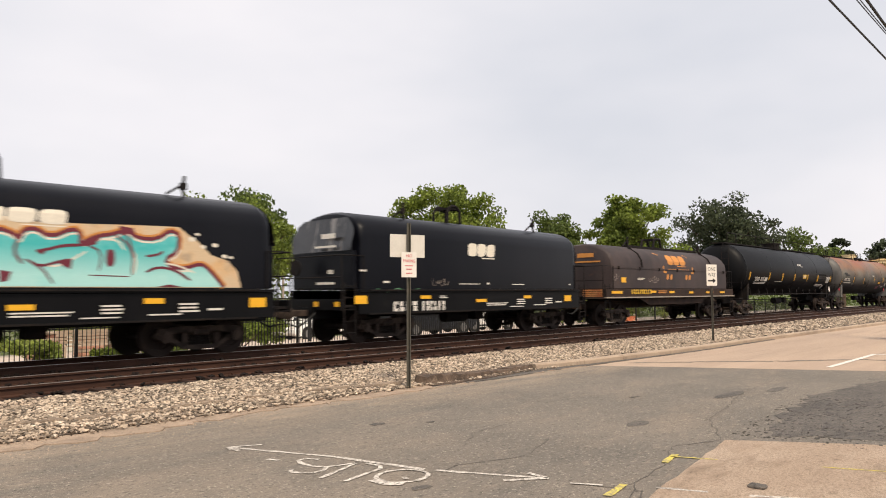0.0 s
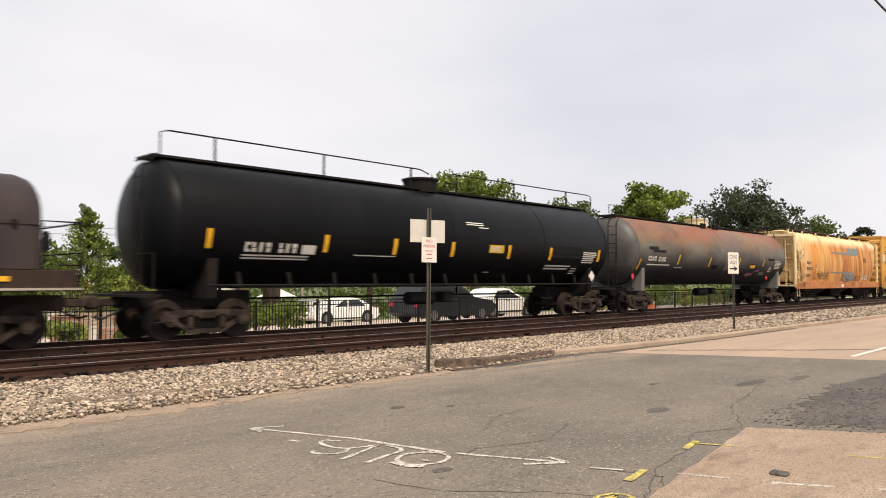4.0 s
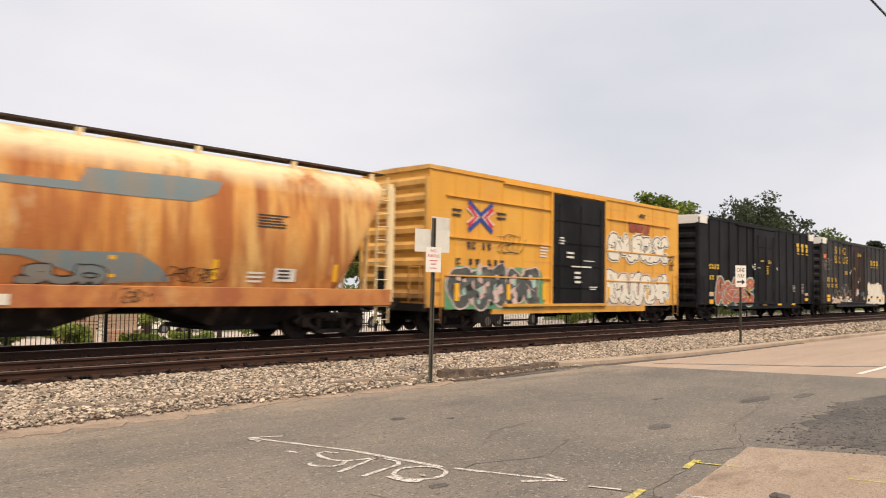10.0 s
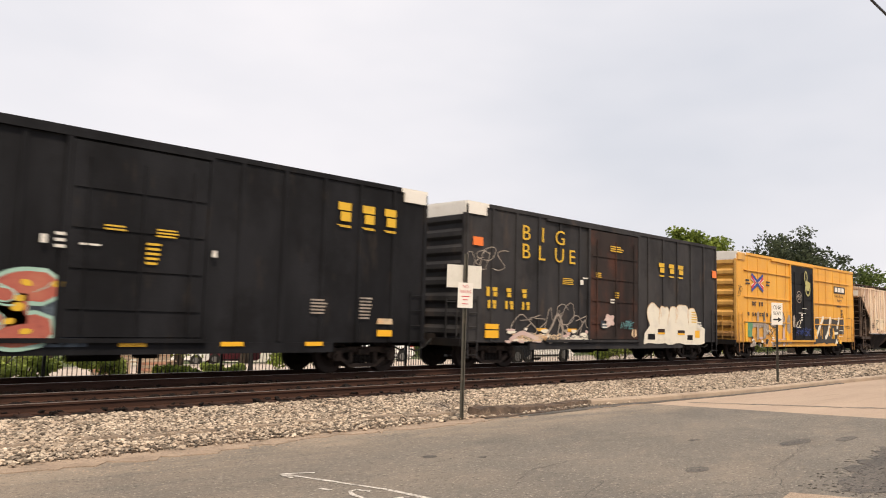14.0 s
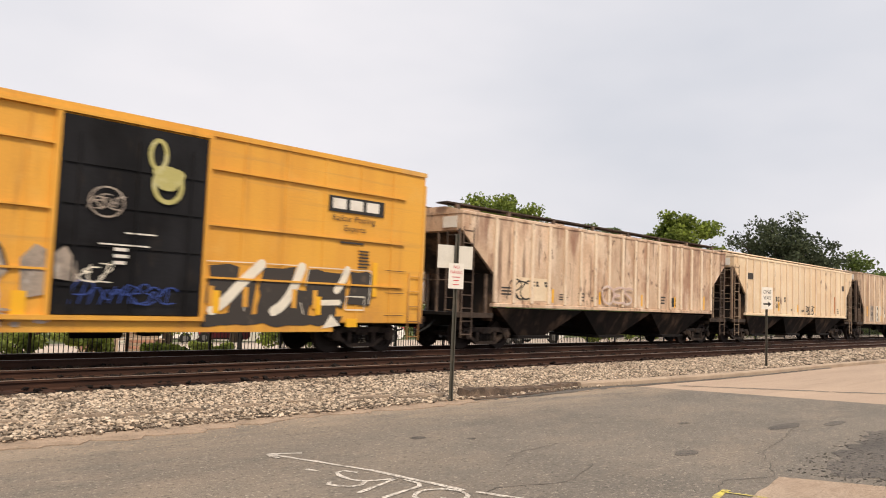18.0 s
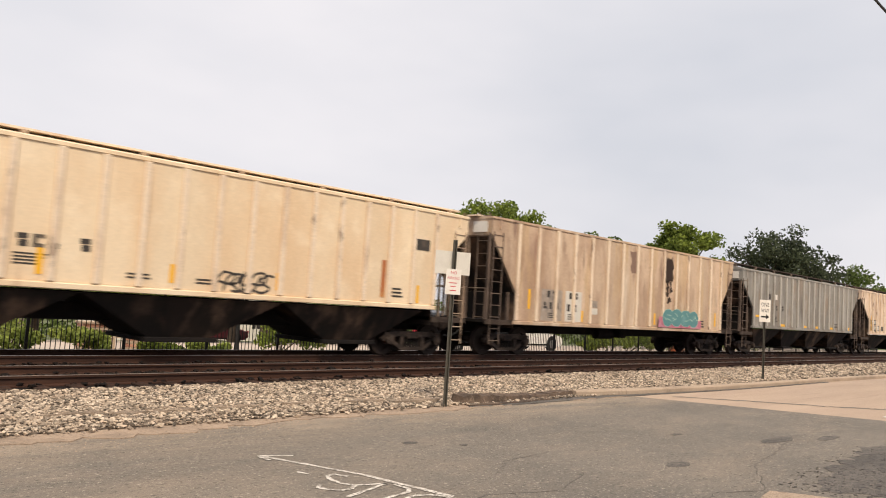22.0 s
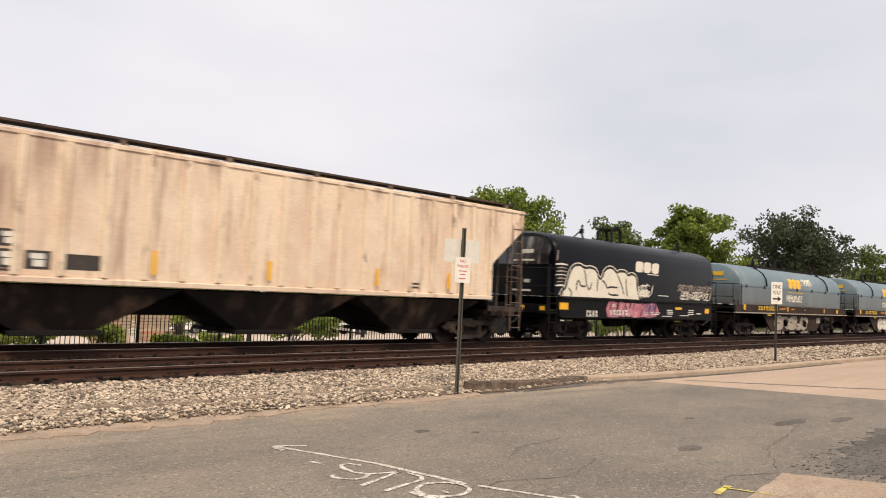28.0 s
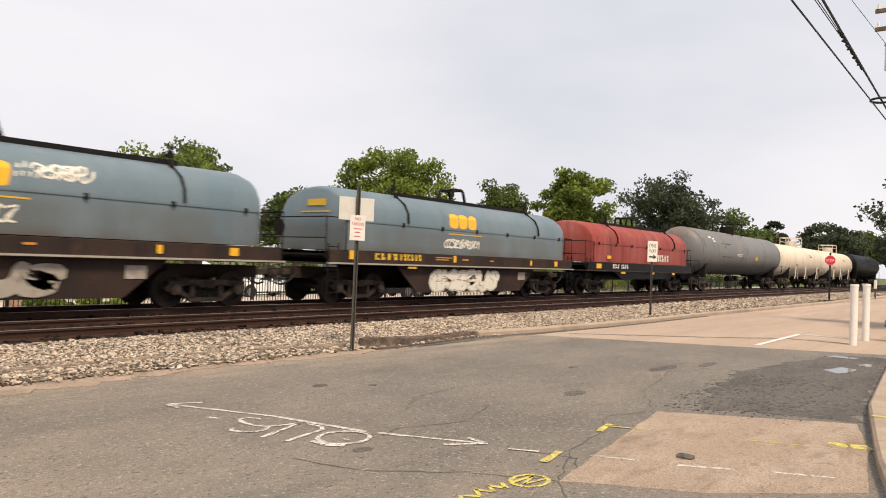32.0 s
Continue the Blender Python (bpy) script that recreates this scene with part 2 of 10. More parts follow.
M_TRUCK = surf("grimy_cast_steel", (0.058, 0.041, 0.032), [((0.018, 0.013, 0.011), 3.0, BLOTCH, 0.45, 0.6, 0.8), ((0.09, 0.06, 0.044), 2.0, BLOTCH, 0.54, 0.70, 0.7)], 0.8, 0.0, 0.3, 40, 0.25, 0.25)
M_WHEEL = surf("worn_wheel_steel", (0.024, 0.016, 0.013), [((0.055, 0.033, 0.022), 2.0, BLOTCH, 0.5, 0.7, 0.7)], 0.75, 0.0, 0.1, 40, 0.2, 0.25)
M_YELLOWBOX = surf("boxcar_yellow_paint", (0.71, 0.36, 0.05), [((0.60, 0.27, 0.04), 0.8, STREAK, 0.42, 0.66, 0.6), ((0.32, 0.13, 0.03), 2.5, STREAK, 0.60, 0.76, 0.5), ((0.72, 0.42, 0.11), 1.0, BLOTCH, 0.55, 0.75, 0.4), ((0.42, 0.19, 0.06), 1.4, (1, 1, 0.5), 0.44, 0.66, 0.6, 1.7, 0.8), ((0.40, 0.22, 0.08), 0.9, (0.15, 1, 6), 0.58, 0.68, 0.35)], 0.6, 0, 0.05, 25, 0.08)
M_YELLOWEND = surf("faded_yellow_end_paint", (0.68, 0.38, 0.10), [((0.44, 0.23, 0.06), 1.2, STREAK, 0.45, 0.66, 0.7), ((0.20, 0.10, 0.05), 2.5, BLOTCH, 0.60, 0.76, 0.6), ((0.16, 0.075, 0.04), 0.9, (1, 1, 0.7), 0.34, 0.58, 0.9, 2.3, 1.0)], 0.65, 0, 0.05, 25, 0.1)
M_ORANGE = surf("rust_streaked_cream_paint", (0.76, 0.45, 0.155), [((0.68, 0.27, 0.05), 0.7, (1, 1, 0.3), 0.40, 0.60, 0.8), ((0.40, 0.12, 0.035), 1.5, (1.4, 1, 0.16), 0.44, 0.60, 0.85, -5.0, 0.5, "X"), ((0.36, 0.10, 0.03), 2.8, (1.2, 1, 0.05), 0.53, 0.64, 0.75), ((0.44, 0.14, 0.04), 0.9, (1, 1, 0.5), 0.42, 0.60, 0.7, 2.9, 1.5), ((0.80, 0.62, 0.33), 1.1, (1, 1, 0.4), 0.58, 0.70, 0.6), ((0.82, 0.66, 0.40), 0.8, BLOTCH, 0.3, 0.5, 0.85, 3.65, 4.05), ((0.80, 0.62, 0.36), 0.7, (1, 1, 0.4), 0.25, 0.45, 0.9, -6.4, -8.2, "X")], 0.7, 0, 0.08, 25, 0.1)
M_LOGOBROWN = surf("brick_brown_logo_paint", (0.26, 0.055, 0.03), [((0.42, 0.17, 0.06), 2, BLOTCH, 0.52, 0.66, 0.6)], 0.65, 0, 0.03, 30, 0.1)
M_ORANGESILL = surf("rusty_orange_sill", (0.50, 0.20, 0.06), [((0.33, 0.10, 0.04), 1.4, (1, 1, 0.6), 0.42, 0.6, 0.85), ((0.62, 0.38, 0.16), 1.1, BLOTCH, 0.55, 0.72, 0.6)], 0.75, 0, 0.08, 25, 0.1)
M_CREAM = surf("cream_end_paint", (0.74, 0.58, 0.33), [((0.50, 0.32, 0.14), 1.6, STREAK, 0.50, 0.68, 0.7), ((0.1, 0.07, 0.05), 2.2, BLOTCH, 0.66, 0.8, 0.5)], 0.7, 0, 0.08, 25, 0.1)
M_TAN = surf("dirty_beige_paint", (0.62, 0.455, 0.325), [((0.50, 0.335, 0.225), 0.7, (1.2, 1, 0.5), 0.44, 0.60, 0.75), ((0.33, 0.175, 0.115), 0.9, (1.4, 1, 0.4), 0.56, 0.66, 0.7), ((0.72, 0.58, 0.45), 1.3, (1, 1, 0.5), 0.54, 0.66, 0.7), ((0.14, 0.075, 0.052), 2.4, (2.2, 1, 0.14), 0.58, 0.66, 0.7), ((0.12, 0.066, 0.048), 4.0, (1, 1, 0.6), 0.61, 0.67, 0.75), ((0.26, 0.135, 0.09), 0.9, (1.6, 1, 0.4), 0.50, 0.62, 0.8, 2.7, 3.9), ((0.24, 0.13, 0.09), 1.2, (1, 1, 0.6), 0.46, 0.62, 0.7, 3.0, 7.0, "X")], 0.75, 0, 0.08, 25, 0.16, random_tint=0.14)
M_PALE = surf("pale_cream_paint", (0.74, 0.595, 0.42), [((0.66, 0.46, 0.28), 0.6, (1, 1, 0.3), 0.45, 0.65, 0.7), ((0.40, 0.24, 0.15), 1.2, (1.4, 1, 0.12), 0.62, 0.74, 0.6), ((0.86, 0.73, 0.55), 1.1, BLOTCH, 0.54, 0.7, 0.5)], 0.72, 0, 0.06, 25, 0.08, random_tint=0.06)
M_USLX = surf("stained_beige_paint", (0.57, 0.425, 0.305), [((0.36, 0.24, 0.165), 0.5, (1.5, 1, 0.5), 0.45, 0.60, 0.8), ((0.52, 0.36, 0.20), 0.9, (1.8, 1, 0.2), 0.52, 0.62, 0.6), ((0.20, 0.115, 0.085), 0.9, (1.8, 1, 0.35), 0.55, 0.66, 0.75, 1.6, 3.2), ((0.66, 0.55, 0.43), 0.8, (1.4, 1, 0.25), 0.54, 0.66, 0.7), ((0.28, 0.165, 0.115), 0.6, (1.2, 1, 0.4), 0.44, 0.62, 0.5, 0.0, -6.0, "X")], 0.75, 0, 0.08, 25, 0.16, random_tint=0.18)
M_GREYHOP = surf("weathered_grey_paint", (0.29, 0.275, 0.25), [((0.19, 0.172, 0.15), 0.7, (1.3, 1, 0.35), 0.44, 0.60, 0.8), ((0.10, 0.08, 0.066), 1.2, (1.6, 1, 0.16), 0.55, 0.70, 0.75), ((0.27, 0.20, 0.145), 0.9, (1.3, 1, 0.45), 0.50, 0.64, 0.7), ((0.38, 0.36, 0.335), 1.2, BLOTCH, 0.55, 0.70, 0.5)], 0.7, 0, 0.08, 25, 0.12, random_tint=0.1)
M_PINK = surf("pinkish_beige_paint", (0.74, 0.585, 0.445), [((0.62, 0.45, 0.335), 0.7, (1.2, 1, 0.45), 0.45, 0.62, 0.7), ((0.28, 0.165, 0.125), 1.8, (2.0, 1, 0.18), 0.57, 0.66, 0.6), ((0.27, 0.16, 0.12), 1.0, (1.6, 1, 0.4), 0.50, 0.62, 0.75, 2.9, 4.0), ((0.80, 0.68, 0.54), 1.1, BLOTCH, 0.55, 0.70, 0.5), ((0.30, 0.18, 0.13), 0.6, (1.2, 1, 0.4), 0.44, 0.62, 0.5, -3.0, -7.0, "X")], 0.72, 0, 0.08, 25, 0.12, random_tint=0.07)
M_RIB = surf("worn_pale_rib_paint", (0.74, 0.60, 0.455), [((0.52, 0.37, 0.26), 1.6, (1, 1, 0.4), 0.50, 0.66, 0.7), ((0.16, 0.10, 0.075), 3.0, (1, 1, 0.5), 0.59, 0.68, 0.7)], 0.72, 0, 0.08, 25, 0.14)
M_RIBGREY = surf("worn_grey_rib_paint", (0.43, 0.40, 0.36), [((0.28, 0.25, 0.22), 1.6, (1, 1, 0.4), 0.50, 0.68, 0.7)], 0.7, 0, 0.08, 25, 0.12)
M_ENDGRIME = surf("grimy_end_steel", (0.15, 0.105, 0.08), [((0.05, 0.036, 0.03), 1.4, BLOTCH, 0.44, 0.60, 0.8), ((0.34, 0.25, 0.18), 2.2, (1, 1, 0.4), 0.55, 0.68, 0.7)], 0.8, 0, 0.1, 30, 0.2)
M_ENDPALE = surf("rust_stained_pale_end_steel", (0.42, 0.31, 0.22), [((0.20, 0.13, 0.09), 1.6, (1, 1, 0.4), 0.42, 0.60, 0.8), ((0.07, 0.045, 0.034), 2.6, BLOTCH, 0.54, 0.66, 0.8)], 0.8, 0, 0.1, 30, 0.2)
# pale grey streaks draw the sky's reflection into the black paint
M_ENDSHEEN = surf("glossy_paint_with_drawn_sheen", (0.022, 0.022, 0.024), [((0.004, 0.004, 0.005), 1.1, (1, 1.6, 0.5), 0.44, 0.58, 0.9), ((0.20, 0.19, 0.185), 1.4, (1, 2.2, 0.4), 0.54, 0.66, 0.8)], 0.22, 0, 0.05, 30, 0.2, 0.7)
M_SPRAY_SLATE = surf("slate_spray_paint", (0.075, 0.08, 0.078), [((0.15, 0.155, 0.14), 2.5, BLOTCH, 0.48, 0.62, 0.8), ((0.03, 0.03, 0.03), 3, BLOTCH, 0.55, 0.66, 0.7)], 0.7, 0, 0, 40, 0.15)
M_SPRAY_BLUSH = surf("pale_pink_spray_paint", (0.56, 0.40, 0.36), [((0.66, 0.56, 0.5), 2, BLOTCH, 0.5, 0.66, 0.8)], 0.7, 0, 0, 40, 0.1)
M_RUBBLE = surf("brown_gutter_rubble", (0.115, 0.080, 0.058), [((0.05, 0.036, 0.028), 3.0, BLOTCH, 0.45, 0.6, 0.8), ((0.24, 0.175, 0.125), 6.0, BLOTCH, 0.55, 0.66, 0.7)], 0.95, 0, 1.0, 30, 0.3)
M_CHIP = surf("loose_tar_chip", (0.075, 0.067, 0.06), [((0.10, 0.09, 0.08), 9, BLOTCH, 0.5, 0.62, 0.7)], 0.85, 0, 0.6, 60, 0.3)
M_RUSTHEAD = surf("grimy_grey_tank_head", (0.085, 0.080, 0.076), [((0.04, 0.037, 0.036), 0.9, (1, 1, 0.5), 0.44, 0.60, 0.8), ((0.17, 0.10, 0.06), 0.8, BLOTCH, 0.54, 0.68, 0.6, 2.6, 4.0)], 0.5, 0, 0.06, 25, 0.12)
# grime of the bays; its dark tone also paints shade on the car ends
M_HOPPER = surf("grimy_bay_and_shaded_end", (0.026, 0.018, 0.015), [((0.15, 0.095, 0.065), 0.55, (1.2, 1, 0.7), 0.52, 0.63, 0.8), ((0.012, 0.010, 0.009), 1.0, (1.5, 1, 0.6), 0.45, 0.58, 0.85)], 0.85, 0, 0.2, 30, 0.18, 0.2)
M_RUSTTANK = surf("rusted_grey_tank_paint", (0.034, 0.032, 0.031), [((0.018, 0.016, 0.016), 0.8, (0.6, 1, 1.0), 0.42, 0.60, 0.6), ((0.125, 0.118, 0.10), 0.6, (0.5, 1, 1), 0.30, 0.55, 0.9, 1.9, 2.9), ((0.16, 0.17, 0.145), 0.5, (0.6, 1, 1), 0.48, 0.62, 0.7, 2.0, 2.9), ((0.25, 0.125, 0.05), 0.5, (0.5, 1, 0.9), 0.40, 0.60, 0.85, 2.5, 3.4), ((0.25, 0.085, 0.048), 0.45, (0.5, 1, 1), 0.38, 0.58, 0.9, 3.0, 3.8), ((0.17, 0.06, 0.05), 1.2, BLOTCH, 0.56, 0.68, 0.6, 3.2, 4.0), ((0.09, 0.05, 0.035), 2.2, (1, 1, 0.2), 0.58, 0.70, 0.5, 2.0, 3.4)], 0.5, 0, 0.06, 25, 0.12, 0.3)
M_BLUE = surf("blue_grey_paint", (0.115, 0.165, 0.195), [((0.18, 0.215, 0.23), 0.7, (1, 1, 0.3), 0.45, 0.68, 0.6), ((0.065, 0.09, 0.108), 1.2, STREAK, 0.55, 0.75, 0.6), ((0.105, 0.11, 0.105), 0.8, (1, 1, 0.5), 0.25, 0.55, 0.75, 2.55, 2.2), ((0.085, 0.062, 0.045), 1.0, (0.6, 1, 1), 0.34, 0.58, 0.8, 1.85, 1.55)], 0.42, 0, 0.04, 25, 0.08, 0.5)
M_RED = surf("faded_oxide_red_paint", (0.27, 0.044, 0.033), [((0.33, 0.10, 0.08), 0.9, (1, 1, 0.4), 0.45, 0.68, 0.7), ((0.10, 0.022, 0.018), 1.1, STREAK, 0.52, 0.68, 0.75)], 0.66, 0, 0.06, 25, 0.1)
M_GREYTANK = surf("grey_tank_paint", (0.15, 0.15, 0.15), [((0.21, 0.195, 0.17), 0.8, (1, 1, 0.3), 0.48, 0.68, 0.6), ((0.06, 0.056, 0.053), 0.9, BLOTCH, 0.54, 0.70, 0.7), ((0.22, 0.13, 0.08), 0.9, (1, 1, 0.5), 0.46, 0.64, 0.7, 3.0, 4.0)], 0.5, 0, 0.04, 25, 0.12)
M_WHITETANK = surf("white_tank_paint", (0.66, 0.56, 0.44), [((0.45, 0.34, 0.24), 1.0, (1, 1, 0.3), 0.52, 0.72, 0.6)], 0.55, 0, 0.04, 25, 0.06)
M_WHITE = surf("white_paint", (0.74, 0.70, 0.64), [((0.55, 0.48, 0.4), 2, BLOTCH, 0.5, 0.72, 0.5)], 0.6, 0, 0.05, 40, 0.08)
M_ROOFGREY = surf("galvanised_roof", (0.42, 0.37, 0.31), [((0.3, 0.24, 0.18), 1, BLOTCH, 0.45, 0.7, 0.7)], 0.6, 0.2, 0.05, 40, 0.1)
M_REFLECT = surf("yellow_reflector", (0.80, 0.42, 0.02), [], 0.45, 0, 0.02, 80, 0.06)
M_LETTER_Y = surf("yellow_stencil_paint", (0.66, 0.40, 0.03), [((0.4, 0.25, 0.05), 3, BLOTCH, 0.55, 0.72, 0.6)], 0.6, 0, 0, 60, 0.1)
M_LETTER_O = surf("orange_stencil_paint", (0.55, 0.23, 0.05), [((0.3, 0.13, 0.05), 3, BLOTCH, 0.55, 0.72, 0.6)], 0.6, 0, 0, 60, 0.1)
M_LETTER_W = surf("white_stencil_paint", (0.70, 0.66, 0.60), [((0.4, 0.36, 0.32), 3, BLOTCH, 0.55, 0.72, 0.6)], 0.6, 0, 0, 60, 0.1)
M_LETTER_D = surf("dark_stencil_paint", (0.045, 0.038, 0.034), [((0.15, 0.11, 0.08), 3, BLOTCH, 0.6, 0.75, 0.5)], 0.7, 0, 0, 60, 0.1)
M_SPRAY_W = surf("white_spray_paint", (0.74, 0.68, 0.57), [((0.55, 0.5, 0.44), 2, BLOTCH, 0.5, 0.7, 0.6)], 0.7, 0, 0, 40, 0.1)
M_SPRAY_TEAL = surf("turquoise_spray_paint", (0.055, 0.43, 0.43), [((0.44, 0.72, 0.68), 1.0, BLOTCH, -1.0, 0.0, 0.85, 2.40, 1.80), ((0.24, 0.62, 0.60), 1.6, BLOTCH, 0.50, 0.66, 0.5)], 0.6, 0, 0, 40, 0.06)
M_SPRAY_DTEAL = surf("dull_teal_spray_paint", (0.10, 0.24, 0.25), [((0.18, 0.34, 0.34), 2, BLOTCH, 0.5, 0.7, 0.6)], 0.7, 0, 0, 40, 0.1)
M_SPRAY_MAROON = surf("maroon_spray_paint", (0.14, 0.02, 0.035), [], 0.6, 0, 0, 40, 0.1)
M_SPRAY_CREAM = surf("cream_spray_paint", (0.60, 0.45, 0.29), [((0.66, 0.33, 0.10), 1.1, BLOTCH, 0.48, 0.64, 0.6), ((0.30, 0.24, 0.18), 2.2, BLOTCH, 0.54, 0.66, 0.6)], 0.7, 0, 0, 40, 0.12)
M_SPRAY_RED = surf("brick_red_spray_paint", (0.38, 0.10, 0.07), [((0.46, 0.17, 0.10), 2.0, BLOTCH, 0.48, 0.68, 0.7), ((0.2, 0.05, 0.05), 3, BLOTCH, 0.58, 0.7, 0.6)], 0.7, 0, 0, 40, 0.1)
M_SPRAY_GREY = surf("grey_spray_paint", (0.34, 0.28, 0.23), [((0.20, 0.17, 0.15), 3, BLOTCH, 0.48, 0.62, 0.8), ((0.5, 0.45, 0.4), 4, BLOTCH, 0.56, 0.68, 0.7)], 0.7, 0, 0, 40, 0.15)
M_SPRAY_STONE = surf("warm_grey_spray_paint", (0.36, 0.31, 0.25), [((0.24, 0.20, 0.16), 2.4, BLOTCH, 0.46, 0.62, 0.8), ((0.48, 0.43, 0.36), 3, BLOTCH, 0.56, 0.68, 0.7)], 0.7, 0, 0, 40, 0.12)
M_SPRAY_BLACK = surf("black_spray_paint", (0.020, 0.019, 0.019), [((0.05, 0.045, 0.04), 4, BLOTCH, 0.55, 0.7, 0.6)], 0.65, 0, 0, 40, 0.1)
M_SPRAY_PINK = surf("pink_spray_paint", (0.50, 0.17, 0.22), [((0.55, 0.32, 0.36), 2, BLOTCH, 0.5, 0.66, 0.8), ((0.2, 0.06, 0.15), 2.6, BLOTCH, 0.55, 0.68, 0.7)], 0.7, 0, 0, 40, 0.1)
M_SPRAY_GREEN = surf("green_spray_paint", (0.10, 0.26, 0.13), [((0.22, 0.36, 0.25), 2, BLOTCH, 0.5, 0.66, 0.7)], 0.7, 0, 0, 40, 0.1)
M_SPRAY_BLUEGREY = surf("slate_blue_logo_paint", (0.17, 0.21, 0.22), [((0.30, 0.20, 0.12), 1.2, (1, 1, 0.3), 0.48, 0.66, 0.7)], 0.7, 0, 0, 40, 0.1)
M_MARK_Y = surf("yellow_marking_paint", (0.60, 0.50, 0.10), [((0.30, 0.25, 0.14), 9, BLOTCH, 0.46, 0.60, 0.75), ((0.20, 0.17, 0.13), 30, BLOTCH, 0.54, 0.62, 0.8)], 0.8, 0, 0.2, 60, 0.2)
M_MARK_W = surf("white_marking_paint", (0.62, 0.57, 0.51), [((0.22, 0.19, 0.16), 7, BLOTCH, 0.50, 0.64, 0.7), ((0.17, 0.15, 0.13), 34, BLOTCH, 0.50, 0.60, 0.85)], 0.8, 0, 0.3, 60, 0.25)
M_SIGNRED = surf("red_sign_paint", (0.55, 0.03, 0.05), [], 0.5, 0, 0, 40, 0.05)
M_SIGNBACK = surf("pale_sign_sheet", (0.66, 0.62, 0.55), [((0.5, 0.46, 0.4), 3, BLOTCH, 0.5, 0.7, 0.5)], 0.5, 0.1, 0.03, 40, 0.06)
M_POST = surf("green_grey_steel_post", (0.085, 0.080, 0.066), [((0.16, 0.13, 0.10), 5, BLOTCH, 0.5, 0.68, 0.6)], 0.6, 0.4, 0.1, 60, 0.12)
M_FENCE = surf("black_fence_paint", (0.012, 0.012, 0.013), [], 0.5, 0.1, 0.05, 60, 0.1)
M_WOODPOLE = surf("weathered_pole_wood", (0.16, 0.115, 0.08), [((0.08, 0.06, 0.045), 4, (3, 3, 0.2), 0.45, 0.62, 0.8)], 0.9, 0, 0.5, 40, 0.2)
M_POLEPALE = surf("silvered_pole_wood", (0.36, 0.30, 0.24), [((0.22, 0.18, 0.14), 4, (3, 3, 0.2), 0.45, 0.62, 0.8)], 0.9, 0, 0.5, 40, 0.2)
M_WIREPALE = surf("weathered_aluminium_wire", (0.42, 0.40, 0.37), [], 0.5, 0.5, 0, 40, 0.1)
M_CABLE = surf("black_cable_sheath", (0.012, 0.012, 0.013), [], 0.6, 0, 0, 40, 0.1)
M_BARK = surf("tree_bark", (0.10, 0.075, 0.055), [((0.05, 0.04, 0.03), 5, (2, 2, 0.4), 0.45, 0.62, 0.8)], 0.95, 0, 0.8, 30, 0.25)
M_GLASS = surf("dark_car_glass", (0.012, 0.014, 0.016), [], 0.08, 0, 0, 40, 0.05, 0.8)
M_RUBBER = surf("tyre_rubber", (0.015, 0.015, 0.015), [], 0.85, 0, 0.1, 60, 0.1)
M_ALLOY = surf("alloy_wheel", (0.20, 0.20, 0.20), [], 0.45, 0.6, 0, 40, 0.05)
M_BRICK = surf("pale_brick", (0.42, 0.22, 0.15), [((0.5, 0.34, 0.25), 3, BLOTCH, 0.45, 0.65, 0.7)], 0.9, 0, 0.3, 40, 0.15)
M_SIDING = surf("white_siding", (0.68, 0.64, 0.58), [((0.55, 0.5, 0.45), 1, (0.4, 0.4, 4), 0.5, 0.7, 0.5)], 0.7, 0, 0.1, 30, 0.06)
M_SHINGLE = surf("grey_roof_shingle", (0.12, 0.11, 0.11), [((0.07, 0.065, 0.065), 5, (2, 2, 1), 0.45, 0.65, 0.7)], 0.9, 0, 0.4, 40, 0.2)
M_PLACARD = surf("orange_placard_sheet", (0.78, 0.18, 0.03), [], 0.5, 0, 0.02, 40, 0.06)
M_ORANGEPLASTIC = surf("orange_barrier_plastic", (0.60, 0.16, 0.06), [((0.5, 0.34, 0.25), 2.5, BLOTCH, 0.5, 0.62, 0.7)], 0.6, 0, 0.05, 40, 0.08)


def leaf_mat(name, a, b):
    m = surf(name, a, [(b, 0.55, BLOTCH, 0.42, 0.62, 0.9)], 0.7, 0, 0, 6, 0.35, 0.25)
    nd, ln = m.node_tree.nodes, m.node_tree.links
    bs = nd["Principled BSDF"]
    tr = nd.new("ShaderNodeBsdfTranslucent")
    geo = nd.new("ShaderNodeNewGeometry")
    hs = nd.new("ShaderNodeHueSaturation")
    mr = nd.new("ShaderNodeMapRange")
    mr.inputs[3].default_value, mr.inputs[4].default_value = 0.6, 1.45
    ln.new(geo.outputs["Random Per Island"], mr.inputs[0])
    ln.new(mr.outputs[0], hs.inputs["Value"])
    src = bs.inputs["Base Color"].links[0].from_socket
    ln.new(src, hs.inputs["Color"])
    ln.new(hs.outputs[0], bs.inputs["Base Color"])
    ln.new(hs.outputs[0], tr.inputs["Color"])
    mix = nd.new("ShaderNodeMixShader")
    mix.inputs[0].default_value = 0.38
    ln.new(bs.outputs[0], mix.inputs[1])
    ln.new(tr.outputs[0], mix.inputs[2])
    ln.new(mix.outputs[0], nd["Material Output"].inputs["Surface"])
    return m


M_LEAF_A = leaf_mat("bright_green_foliage", (0.19, 0.24, 0.042), (0.105, 0.145, 0.03))
M_LEAF_B = leaf_mat("mid_green_foliage", (0.125, 0.165, 0.04), (0.07, 0.1, 0.03))
M_LEAF_D = leaf_mat("sunlit_yellow_green_foliage", (0.27, 0.32, 0.075), (0.16, 0.21, 0.05))
M_LEAF_C = leaf_mat("dull_dark_foliage", (0.068, 0.084, 0.044), (0.042, 0.054, 0.032))


